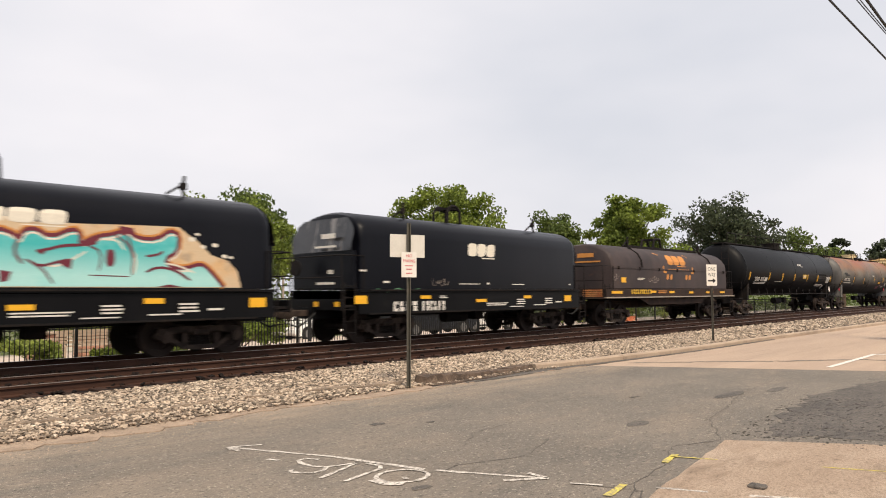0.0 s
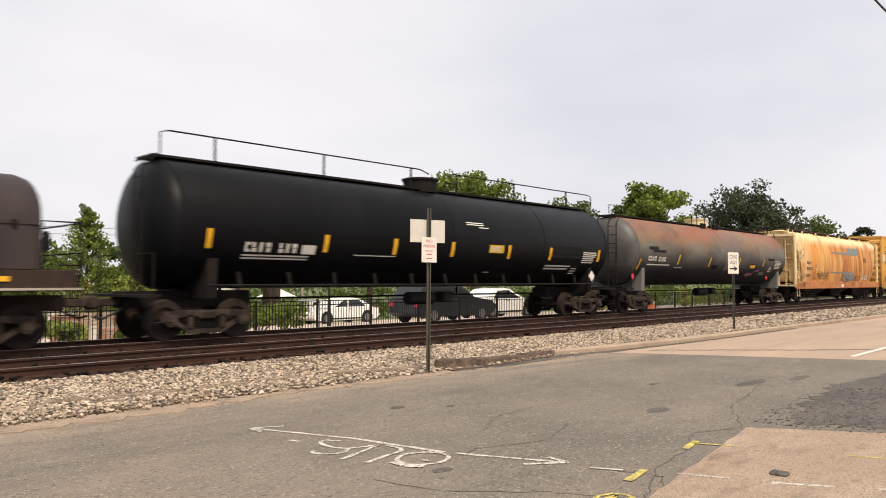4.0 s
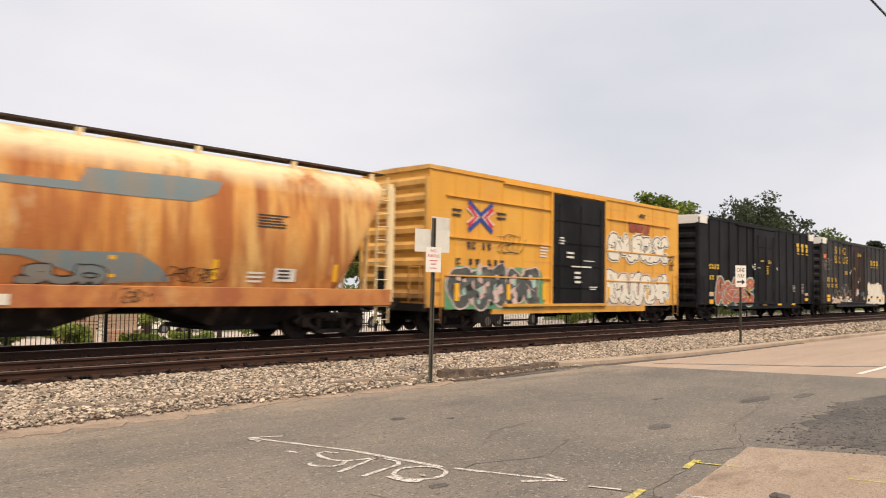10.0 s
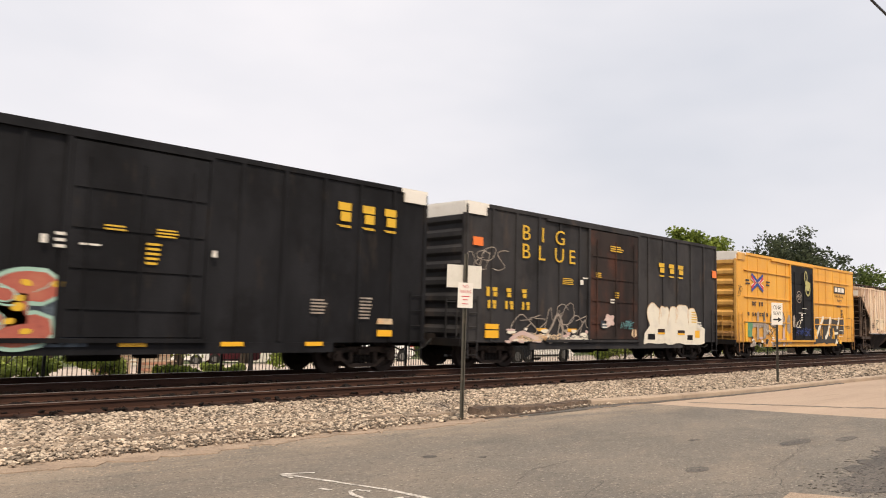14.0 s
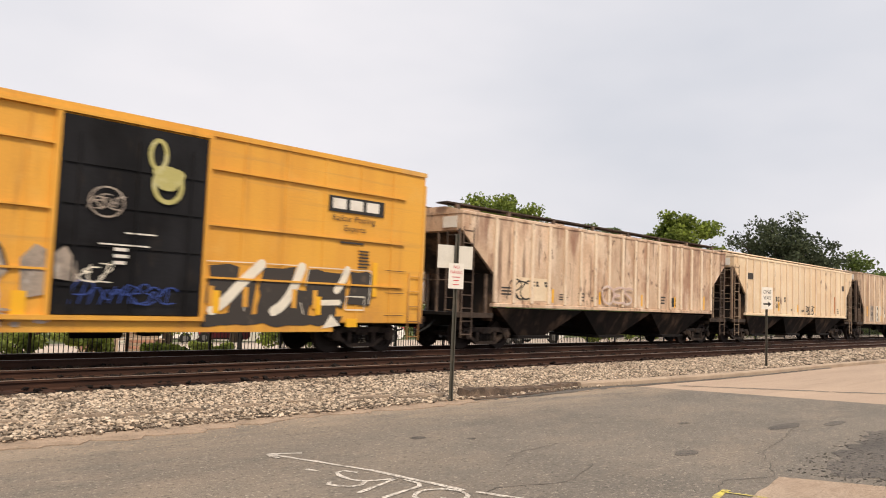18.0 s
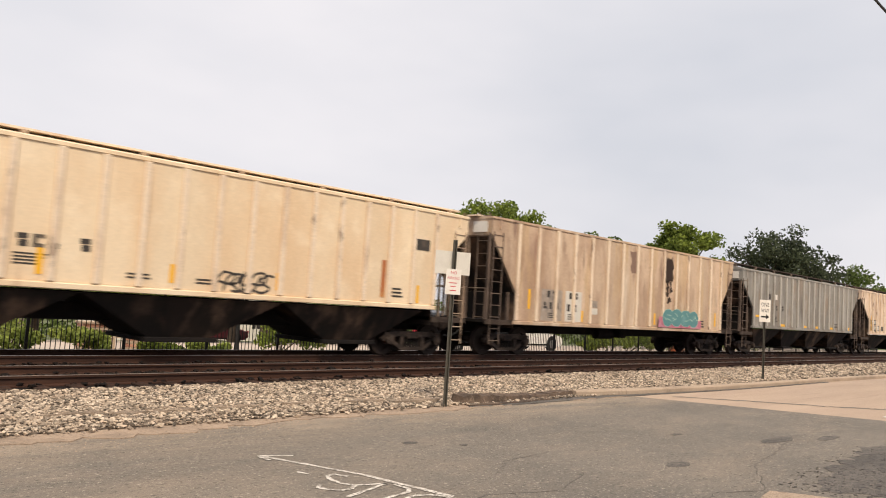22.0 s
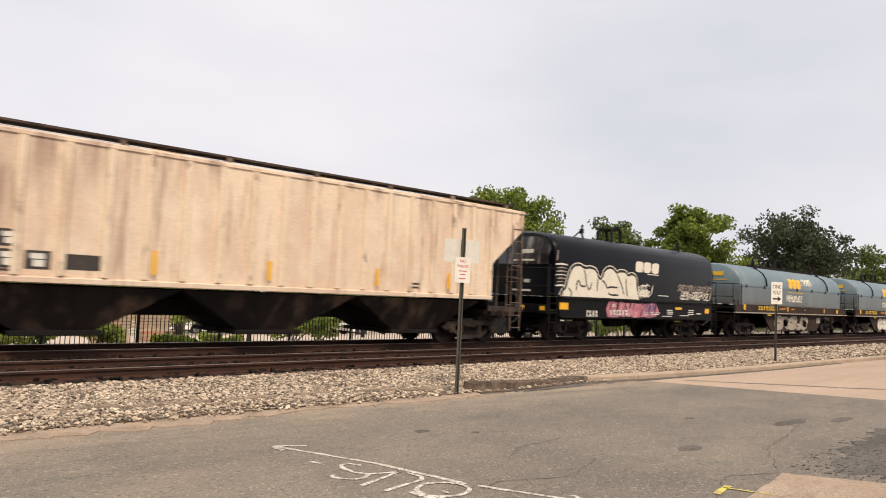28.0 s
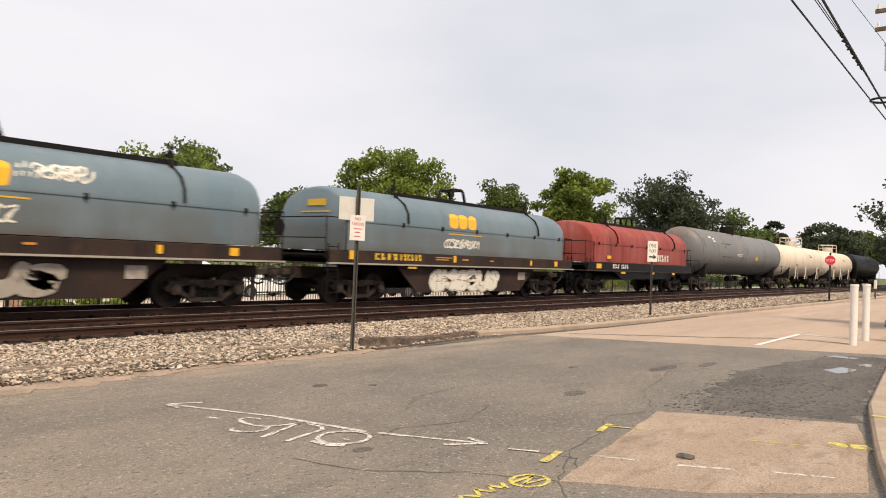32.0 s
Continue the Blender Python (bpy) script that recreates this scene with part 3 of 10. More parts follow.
# ---------------------------------------------------------------- shapes
class Shape:
    """Vertices and faces gathered for one mesh."""

    def __init__(self):
        self.v, self.f = [], []

    def add(self, verts, faces):
        n = len(self.v)
        self.v += [tuple(p) for p in verts]
        self.f += [tuple(i + n for i in face) for face in faces]
        return self

    def box(self, x0, x1, y0, y1, z0, z1, b=0.0):
        if b <= 0:
            return self.add([(x, y, z) for x in (x0, x1) for y in (y0, y1) for z in (z0, z1)],
                            [(0, 1, 3, 2), (4, 6, 7, 5), (0, 4, 5, 1), (2, 3, 7, 6), (0, 2, 6, 4), (1, 5, 7, 3)])
        vs, ix = [], {}
        for i, x in enumerate((x0, x1)):
            for j, y in enumerate((y0, y1)):
                for k, z in enumerate((z0, z1)):
                    sx, sy, sz = (b, -b)[i], (b, -b)[j], (b, -b)[k]
                    for a, p in enumerate(((x, y + sy, z + sz), (x + sx, y, z + sz), (x + sx, y + sy, z))):
                        ix[i, j, k, a] = len(vs)
                        vs.append(p)
        fs = []
        for s in (0, 1):
            fs.append([ix[s, j, k, 0] for j, k in ((0, 0), (1, 0), (1, 1), (0, 1))])
            fs.append([ix[i, s, k, 1] for i, k in ((0, 0), (1, 0), (1, 1), (0, 1))])
            fs.append([ix[i, j, s, 2] for i, j in ((0, 0), (1, 0), (1, 1), (0, 1))])
        for p in (0, 1):
            for q in (0, 1):
                fs.append([ix[p, q, 0, 0], ix[p, q, 1, 0], ix[p, q, 1, 1], ix[p, q, 0, 1]])
                fs.append([ix[p, 0, q, 0], ix[p, 1, q, 0], ix[p, 1, q, 2], ix[p, 0, q, 2]])
                fs.append([ix[0, p, q, 1], ix[1, p, q, 1], ix[1, p, q, 2], ix[0, p, q, 2]])
                for r in (0, 1):
                    fs.append([ix[p, q, r, 0], ix[p, q, r, 1], ix[p, q, r, 2]])
        return self.add(vs, fs)

    def prism(self, profile, a, b, axis="x"):
        """A closed outline swept from a to b along an axis. Outline: (y, z) for x, (x, z) for y, (x, y) for z."""
        put = {"x": lambda t, p: (t, p[0], p[1]), "y": lambda t, p: (p[0], t, p[1]), "z": lambda t, p: (p[0], p[1], t)}[axis]
        n = len(profile)
        return self.add([put(t, p) for t in (a, b) for p in profile],
                        [tuple(range(n)), tuple(range(2 * n - 1, n - 1, -1))] + [(i, (i + 1) % n, n + (i + 1) % n, n + i) for i in range(n)])

    def cyl(self, p0, p1, r0, r1=None, n=10, caps=True):
        p0, p1 = Vector(p0), Vector(p1)
        r1 = r0 if r1 is None else r1
        d = (p1 - p0).normalized()
        u = d.orthogonal().normalized()
        w = d.cross(u)
        vs = [p + r * (math.cos(2 * math.pi * i / n) * u + math.sin(2 * math.pi * i / n) * w) for p, r in ((p0, r0), (p1, r1)) for i in range(n)]
        fs = [(i, (i + 1) % n, n + (i + 1) % n, n + i) for i in range(n)]
        if caps:
            fs += [tuple(range(n)), tuple(range(2 * n - 1, n - 1, -1))]
        return self.add(vs, fs)

    def tube(self, pts, r, n=6):
        """One round bar bent through points."""
        pts = [Vector(p) for p in pts]
        vs, fs = [], []
        u = None
        for k, p in enumerate(pts):
            d = (pts[min(len(pts) - 1, k + 1)] - pts[max(0, k - 1)])
            d = d.normalized() if d.length > 1e-6 else Vector((0, 0, 1))
            u = (u - d * u.dot(d)).normalized() if u is not None and (u - d * u.dot(d)).length > 1e-3 else d.orthogonal().normalized()
            w = d.cross(u)
            vs += [p + r * (math.cos(2 * math.pi * i / n) * u + math.sin(2 * math.pi * i / n) * w) for i in range(n)]
        for k in range(len(pts) - 1):
            fs += [(k * n + i, k * n + (i + 1) % n, (k + 1) * n + (i + 1) % n, (k + 1) * n + i) for i in range(n)]
        m = len(pts) * n
        return self.add(vs, fs + [tuple(range(n)), tuple(range(m - 1, m - n - 1, -1))])

    def lathe(self, rings, n=24, axis="x", cy=0.0, cz=0.0):
        """Rings of (t, r) round an axis along x (through y=cy, z=cz) or y (through x=cy, z=cz)."""
        vs, fs = [], []
        for t, r in rings:
            for i in range(n):
                a = 2 * math.pi * i / n
                p, q = cy + r * math.cos(a), cz + r * math.sin(a)
                vs.append((t, p, q) if axis == "x" else (p, t, q))
        for k in range(len(rings) - 1):
            fs += [(k * n + i, k * n + (i + 1) % n, (k + 1) * n + (i + 1) % n, (k + 1) * n + i) for i in range(n)]
        fs += [tuple(range(n)), tuple(range((len(rings) - 1) * n, len(rings) * n))]
        return self.add(vs, fs)

    def mesh(self, name, material, smooth=False):
        me = bpy.data.meshes.new(name)
        me.from_pydata(self.v, [], self.f)
        bm = bmesh.new()
        bm.from_mesh(me)
        bmesh.ops.recalc_face_normals(bm, faces=bm.faces)
        bm.to_mesh(me)
        bm.free()
        if smooth:
            me.shade_smooth()
            me.set_sharp_from_angle(angle=radians(38))
        me.materials.append(material)
        return me


def thing(name, label, category, at=None, group="", kind=""):
    ob = tagged(new(name), label, category, group, kind)
    if at is not None:
        ob.matrix_basis = at
    return ob


def part(name, shape, material, parent, label="", smooth=False):
    me = shape if isinstance(shape, bpy.types.Mesh) else shape.mesh(name, material, smooth)
    ob = new(name, me)
    ob.parent = parent
    return tagged(ob, label)


def solid(name, shape, material, label, category, at=None, group="", kind="", smooth=False):
    ob = tagged(new(name, shape.mesh(name, material, smooth)), label, category, group, kind)
    if at is not None:
        ob.matrix_basis = at
    return ob


def lettering(text, size, width=1.0):
    """The built-in font's outlines as vertices (x, z) and faces, left to right from 0."""
    cu = bpy.data.curves.new("letters", "FONT")
    cu.body, cu.size, cu.resolution_u = text, size, 3
    ob = bpy.data.objects.new("letters", cu)
    me = ob.to_mesh()
    vs = [(v.co.x * width, v.co.y) for v in me.vertices]
    fs = [tuple(p.vertices) for p in me.polygons]
    ob.to_mesh_clear()
    bpy.data.objects.remove(ob)
    bpy.data.curves.remove(cu)
    return vs, fs


# ---------------------------------------------------------------- the setting
NEAR_TRACK, FAR_TRACK, RAIL_TOP = 13.45, 16.85, 0.26


def along(profile, x0, x1, name, material, label, category, kind="structure", step=None):
    """A ground form: an open (y, z) line swept along x."""
    s = Shape()
    n = len(profile)
    s.add([(x, y, z) for x in (x0, x1) for y, z in profile], [(i, i + 1, n + i + 1, n + i) for i in range(n - 1)])
    me = s.mesh(name, material)
    if me.polygons[0].normal.z < 0:
        me.flip_normals()
    return tagged(new(name, me), label, category, "", kind)


along([(-2500, -0.06), (8.6, -0.06), (10.0, -0.04), (18.6, -0.06), (20.4, -0.20), (22, -0.22), (34, -0.86), (52, -2.05), (110, -5.4), (3000, -8.0)], -2500, 3000, "ground", M_GRASS, "patchy green and tan grass and earth sheet", "ground")


def sheet(name, outline, z, material, label, category, kind="structure", thick=0.03):
    s = Shape().prism(outline, z - thick, z, "z")
    return tagged(new(name, s.mesh(name, material)), label, category, "", kind)


sheet("road", [(-60, -14), (15.2, -14), (17.9, 1.9), (14.6, 8.9), (9, 9.05), (2, 9.0), (-60, 9.0)], 0.0, M_ASPHALT, "worn grey asphalt street with hairline cracks", "road")
sheet("pale_road", [(15.204, -14), (300, -14), (300, 9.1), (14.604, 8.9), (17.904, 1.9)], -0.002, M_PALEROAD, "pale sandy concrete carriageway beyond the asphalt", "road")

# dirt shoulder and the bed of the two tracks
along([(9.0, -0.02), (9.12, 0.004), (9.9, 0.03), (11.2, 0.06)], -60, 300, "shoulder", M_DIRT, "sandy dirt shoulder beside the ballast", "ground")
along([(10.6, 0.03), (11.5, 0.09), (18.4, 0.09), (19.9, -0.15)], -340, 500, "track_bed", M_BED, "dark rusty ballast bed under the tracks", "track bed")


def rail_mesh(x0, x1):
    prof = [(-0.075, 0), (0.075, 0), (0.075, 0.02), (0.012, 0.04), (0.012, 0.125), (0.036, 0.135), (0.036, 0.168), (-0.036, 0.168), (-0.036, 0.135), (-0.012, 0.125), (-0.012, 0.04), (-0.075, 0.02)]
    return Shape().prism(prof, x0, x1, "x")


for centre, word in ((NEAR_TRACK, "empty"), (FAR_TRACK, "busy")):
    for side in (-1, 1):
        y = centre + side * 0.753
        rail = thing("rail", "rusty steel rail with a polished head", "rail", pose(0, y, RAIL_TOP - 0.172), "rails", "structure")
        part("rail_body", rail_mesh(-330, 460), M_RAIL, rail)
        part("rail_head", Shape().box(-330, 460, -0.03, 0.03, 0.168, 0.172), M_RAILTOP, rail, "shiny running surface")


def ground_stroke(pts, width, z=0.004, jitter=0.0, seed=1, s=None):
    """A flat painted line on the ground through points (x, y)."""
    s = s or Shape()
    rnd = random.Random(seed)
    for (ax, ay), (bx, by) in zip(pts, pts[1:]):
        n = max(1, int(math.hypot(bx - ax, by - ay) / 0.12)) if jitter else 1
        prev = None
        for k in range(n + 1):
            u = k / n
            x, y = ax + (bx - ax) * u + (rnd.random() - 0.5) * jitter, ay + (by - ay) * u + (rnd.random() - 0.5) * jitter
            d = math.hypot(bx - ax, by - ay) or 1
            w = width * (0.7 + 0.6 * rnd.random() if jitter else 1) / 2
            q = ((x - (by - ay) / d * w, y + (bx - ax) / d * w), (x + (by - ay) / d * w, y - (bx - ax) / d * w))
            if prev:
                s.add([(*prev[0], z), (*prev[1], z), (*q[1], z), (*q[0], z)], [(0, 1, 2, 3)])
            prev = q
    return s


def flat(name, shape, material, label, category, kind="structure"):
    return tagged(new(name, shape.mesh(name, material)), label, category, "", kind)


def arc(cx, cy, rx, ry, a0, a1, n=18, tilt=0.0):
    out = []
    for k in range(n + 1):
        a = radians(a0 + (a1 - a0) * k / n)
        x, y = rx * math.cos(a), ry * math.sin(a)
        out.append((cx + x * math.cos(tilt) - y * math.sin(tilt), cy + x * math.sin(tilt) + y * math.cos(tilt)))
    return out


def ragged(outline, amount, seed, step=0.25):
    """An outline with its edges broken up."""
    rnd, out = random.Random(seed), []
    for (ax, ay), (bx, by) in zip(outline, outline[1:] + outline[:1]):
        n = max(1, int(math.hypot(bx - ax, by - ay) / step))
        for k in range(n):
            u = k / n
            out.append((ax + (bx - ax) * u + (rnd.random() - 0.5) * amount, ay + (by - ay) * u + (rnd.random() - 0.5) * amount))
    return out


# road surface: patches, stains, cracks, puddles
flat("pale_patch", Shape().prism(ragged([(8.11, 3.2), (4.9, 2.7), (5.4, 1.75), (6.3, 0.85), (7.84, 1.05), (9.16, 1.36)], 0.03, 3), -0.01, 0.006, "z"), M_PATCH, "rough pale exposed-aggregate patch in the street", "road patch")
flat("dark_patch", Shape().prism(ragged([(8.75, 3.0), (10.15, 3.25), (12.4, 3.55), (14.6, 3.3), (16.9, 2.6), (17.1, 2.1), (15.6, 1.86), (11.2, 1.5), (9.2, 1.38)], 0.22, 4, 0.18), -0.01, 0.003, "z"), M_DARKPATCH, "darker newer asphalt patch", "road patch")
rough = Shape()
rnd = random.Random(8)
for k in range(700):
    u, v = rnd.random(), rnd.random()
    x, y = 8.5 + 4.0 * u ** 1.3, 1.75 + 0.25 * u + (1.55 + 0.1 * u) * v
    if rnd.random() < abs(v - 0.55) * 0.9:
        continue
    r = 0.006 + 0.020 * rnd.random() ** 2.5
    a = rnd.random() * 6.28
    rough.prism([(x + r * (1.7 if i % 2 else 1) * math.cos(a + i * 1.26), y + r * (0.6 + 0.5 * ((i * 7 + k) % 3) / 2) * math.sin(a + i * 1.26)) for i in range(5)], 0.002, 0.005 + 0.005 * rnd.random(), "z")
flat("loose_asphalt_crumbs", rough, M_CHIP, "crumbled dark asphalt bits on the patch", "road patch", "stuff")
for k, (x, y, rx, ry) in enumerate(((6.36, 6.91, 0.10, 0.07), (8.46, 4.43, 0.24, 0.10), (11.75, 4.55, 0.55, 0.13), (12.9, 4.2, 0.4, 0.10), (6.9, 6.5, 0.06, 0.04), (4.5, 4.36, 0.10, 0.05), (10.6, 5.6, 0.14, 0.05))):
    flat("tar_spot", Shape().prism(ragged(arc(x, y, rx, ry, 0, 330, 9), 0.04, 20 + k, 9), 0.0, 0.005, "z"), M_DARKPATCH, "small dark tar spot on the asphalt", "stain")
cracks = [[(3.91, 4.55), (4.06, 3.94), (4.6, 3.3), (4.9, 2.7)], [(5.0, 4.6), (5.28, 4.67), (6.11, 4.41), (7.0, 4.75)], [(4.9, 2.7), (5.7, 3.05), (6.6, 3.2), (7.4, 3.5), (8.1, 3.25)], [(5.5, 3.3), (5.6, 2.9), (5.3, 2.75)], [(8.1, 3.25), (9.4, 3.9), (10.5, 4.1), (12.5, 4.6)], [(4.9, 2.7), (4.3, 2.3), (3.6, 2.1)], [(6.0, 5.2), (6.7, 5.6), (7.6, 5.7)]]
for k, c in enumerate(cracks):
    flat("crack", ground_stroke(c, 0.010, 0.0035, 0.05, 40 + k), M_DARKPATCH, "dark hairline crack in the asphalt", "crack")
M_WATER = surf("puddle_water", (0.03, 0.03, 0.03), [], 0.03, 0, 0, 20, 0.05, 0.9)
for k, o in enumerate(([(13.9, 2.58), (13.6, 2.25), (14.4, 2.1), (14.55, 2.4)], [(16.25, 3.0), (16.15, 2.55), (16.5, 2.35), (16.6, 2.85)], [(15.1, 2.3), (15.0, 2.05), (15.5, 2.0), (15.6, 2.2)])):
    flat("puddle", Shape().prism(ragged(o, 0.12, 60 + k, 0.3), 0.0, 0.008, "z"), M_WATER, "shallow rain puddle reflecting the sky", "puddle")

# painted markings
mk = ground_stroke([(4.36, 7.09), (4.78, 5.91), (4.99, 4.79)], 0.055, 0.005, 0.012, 2)
ground_stroke([(4.68, 6.93), (4.36, 7.09), (4.33, 6.85)], 0.05, 0.0062, 0.01, 3, mk)
ground_stroke([(4.31, 7.03), (4.42, 7.0)], 0.14, 0.0075, 0.0, 4, mk)
flat("white_arrow_marking", mk, M_MARK_W, "sprayed white survey arrow on the asphalt", "road marking")
mk = ground_stroke([(5.03, 4.68), (5.45, 3.73)], 0.05, 0.005, 0.012, 5)
ground_stroke([(5.49, 3.97), (5.45, 3.73), (5.13, 3.98)], 0.05, 0.0062, 0.01, 6, mk)
flat("white_arrow_marking", mk, M_MARK_W, "sprayed white survey arrow on the asphalt", "road marking")
mk = ground_stroke([(4.62, 5.88), (4.56, 6.02), (4.46, 6.0), (4.40, 5.86), (4.40, 5.70), (4.46, 5.56), (4.36, 5.48), (4.24, 5.48), (4.15, 5.58), (4.13, 5.68), (4.2, 5.74)], 0.045, 0.005, 0.01, 7)
ground_stroke([(4.46, 5.56), (4.77, 5.47), (4.16, 5.27)], 0.045, 0.006, 0.01, 8, mk)
ground_stroke([(4.80, 5.40), (4.82, 5.22), (4.74, 5.12), (4.23, 5.02)], 0.045, 0.0065, 0.01, 9, mk)
ground_stroke(arc(4.68, 4.77, 0.25, 0.22, 0, 360), 0.045, 0.007, 0.01, 10, mk)
ground_stroke([(4.42, 4.86), (4.40, 4.70), (4.47, 4.56)], 0.10, 0.0075, 0.02, 11, mk)
ground_stroke([(4.62, 4.70), (4.66, 4.68)], 0.07, 0.0078, 0.02, 12, mk)
ground_stroke([(4.3, 6.28), (4.33, 6.16)], 0.05, 0.005, 0.02, 13, mk)
flat("white_scrawl_marking", mk, M_MARK_W, "sprayed white utility scrawl on the asphalt", "road marking")
for k, (a, b) in enumerate((((5.42, 3.49), (5.54, 3.24)), ((5.75, 2.86), (5.9, 2.49)), ((6.0, 2.19), (6.21, 1.79)), ((6.37, 1.53), (6.57, 1.11)))):
    flat("white_dash_marking", ground_stroke([a, b], 0.045, 0.0085, 0.01, 70 + k), M_MARK_W, "short sprayed white dash", "road marking")
for k, (pts, w) in enumerate((([(5.68, 3.12), (5.26, 3.04)], 0.06), ([(7.06, 3.29), (6.65, 3.22)], 0.07), ([(6.94, 3.29), (7.09, 2.88)], 0.03), ([(7.4, 2.04), (7.6, 1.52)], 0.03), ([(7.9, 1.40), (7.88, 1.22), (7.98, 1.06)], 0.18))):
    flat("yellow_dash_marking", ground_stroke(pts, w, 0.009, 0.012, 80 + k), M_MARK_Y, "sprayed yellow gas-line mark", "road marking")
mk = ground_stroke(arc(4.75, 2.86, 0.17, 0.13, 0, 360), 0.035, 0.0052, 0.01, 90)
ground_stroke([(4.62, 2.93), (4.86, 2.9), (4.64, 2.84), (4.86, 2.8)], 0.03, 0.0064, 0.01, 91, mk)
ground_stroke([(4.55, 2.98), (4.46, 2.88), (4.42, 3.02), (4.33, 2.9), (4.28, 3.03), (4.18, 2.92), (4.1, 3.02), (4.0, 2.95)], 0.035, 0.0058, 0.01, 92, mk)
flat("yellow_scrawl_marking", mk, M_MARK_Y, "sprayed yellow utility scrawl and ring", "road marking")
flat("parking_line", ground_stroke([(17.33, 4.55), (21.6, 4.57), (21.5, 3.4)], 0.12, 0.006), M_LETTER_W, "painted white parking bay line", "road marking")
flat("joint_stain", ground_stroke([(15.7, 8.45), (18.14, 5.94), (19.83, 4.4), (19.8, 3.1)], 0.16, 0.0025, 0.12, 94), M_ASPHALT, "dark sealed joint across the pale carriageway", "stain")
flat("asphalt_clod", Shape().box(6.24, 6.34, 2.16, 2.30, 0.0, 0.035, 0.012), M_DARKPATCH, "small dark lump on the pale patch", "debris", "")

# sand washed over the road's edge
sand = ragged([(-12, 8.62), (2.2, 8.74), (4, 8.62), (6.0, 8.86), (7.6, 8.78), (9.3, 8.84), (11.5, 8.9), (14.4, 8.80), (14.4, 9.3), (9.6, 9.3), (4, 9.35), (-12, 9.35)], 0.26, 77, 0.14)
flat("sand_drift", Shape().prism(sand, -0.02, 0.012, "z"), M_DIRT, "thin drift of pale sand along the road edge", "sand")
grit = Shape()
rnd = random.Random(19)
for k in range(700):
    x, y, r = rnd.uniform(1.5, 15), 9.2 - abs(rnd.gauss(0, 0.5)), rnd.uniform(0.005, 0.017)
    grit.add([(x - r, y, 0.0), (x, y - r, 0.0), (x + r, y, 0.0), (x, y + r, 0.0), (x, y, 0.004 + 0.5 * r)], [(0, 1, 4), (1, 2, 4), (2, 3, 4), (3, 0, 4)])
flat("road_grit", grit, M_CONCRETE, "scattered grit along the road edge", "grit", "stuff")

# ballast between the kerb and the near rail
along([(9.15, 0.022), (9.6, 0.035), (11.4, 0.075), (12.3, 0.092)], -40, 160, "ballast_base", M_STONE, "pale crushed stone ballast shoulder", "ballast")


def stones(name, n, x0, x1, y0, y1, size, seed, material, label, power=1.0):
    rs = np.random.RandomState(seed)
    base = np.array([(1, 0, 0), (-1, 0, 0), (0, 1, 0), (0, -1, 0), (0, 0, 1), (0, 0, -1), (0.62, 0.62, 0.5), (-0.62, 0.55, 0.55), (0.6, -0.62, 0.55), (-0.6, -0.6, 0.5)], float)
    faces = [(0, 6, 4), (6, 2, 4), (2, 7, 4), (7, 1, 4), (1, 9, 4), (9, 3, 4), (3, 8, 4), (8, 0, 4), (0, 2, 6), (2, 1, 7), (1, 3, 9), (3, 0, 8), (0, 5, 2), (2, 5, 1), (1, 5, 3), (3, 5, 0)]
    vs, fs = [], []
    for i in range(n):
        x = x0 + (x1 - x0) * rs.rand() ** power
        v = rs.rand()
        y = y0 + (y1 - y0) * v
        if v < 0.22 and rs.rand() > (v / 0.22) ** 0.8 * 0.85 + 0.08:
            continue
        r = size * (0.38 + 1.25 * rs.rand() ** 2.2)
        p = base * (1 + 0.5 * (rs.rand(10, 3) - 0.5)) * (r * np.array([1.15, 0.95, 0.7]) * (0.8 + 0.4 * rs.rand(3)))
        a, b = rs.rand() * 6.28, (rs.rand() - 0.5) * 1.2
        ca, sa, cb, sb = math.cos(a), math.sin(a), math.cos(b), math.sin(b)
        p = p @ np.array([[1, 0, 0], [0, cb, -sb], [0, sb, cb]]).T @ np.array([[ca, -sa, 0], [sa, ca, 0], [0, 0, 1]]).T
        z = 0.02 + 0.075 * min(1, max(0, (y - 9.2) / 3.0)) + r * 0.25 + 0.015 * rs.rand()
        k = len(vs)
        vs += (p + (x, y, z)).tolist()
        fs += [tuple(q + k for q in f) for f in faces]
    me = bpy.data.meshes.new(name)
    me.from_pydata(vs, [], fs)
    me.materials.append(material)
    return tagged(new(name, me), label, "ballast", "", "stuff")


def stone_mat():
    m = surf("crushed_stone", (0.40, 0.325, 0.25), [((0.20, 0.145, 0.105), 0.8, BLOTCH, 0.48, 0.68, 0.65), ((0.32, 0.235, 0.165), 5.0, BLOTCH, 0.5, 0.62, 0.6), ((0.55, 0.48, 0.40), 9.0, BLOTCH, 0.58, 0.66, 0.6)], 0.9, 0, 0.4, 90, 0.2)
    nd, ln = m.node_tree.nodes, m.node_tree.links
    bs = nd["Principled BSDF"]
    geo, hs, mr = nd.new("ShaderNodeNewGeometry"), nd.new("ShaderNodeHueSaturation"), nd.new("ShaderNodeMapRange")
    mr.inputs[3].default_value, mr.inputs[4].default_value = 0.20, 1.6
    ln.new(geo.outputs["Random Per Island"], mr.inputs[0])
    ln.new(mr.outputs[0], hs.inputs["Value"])
    ln.new(bs.inputs["Base Color"].links[0].from_socket, hs.inputs["Color"])
    ln.new(hs.outputs[0], bs.inputs["Base Color"])
    return m


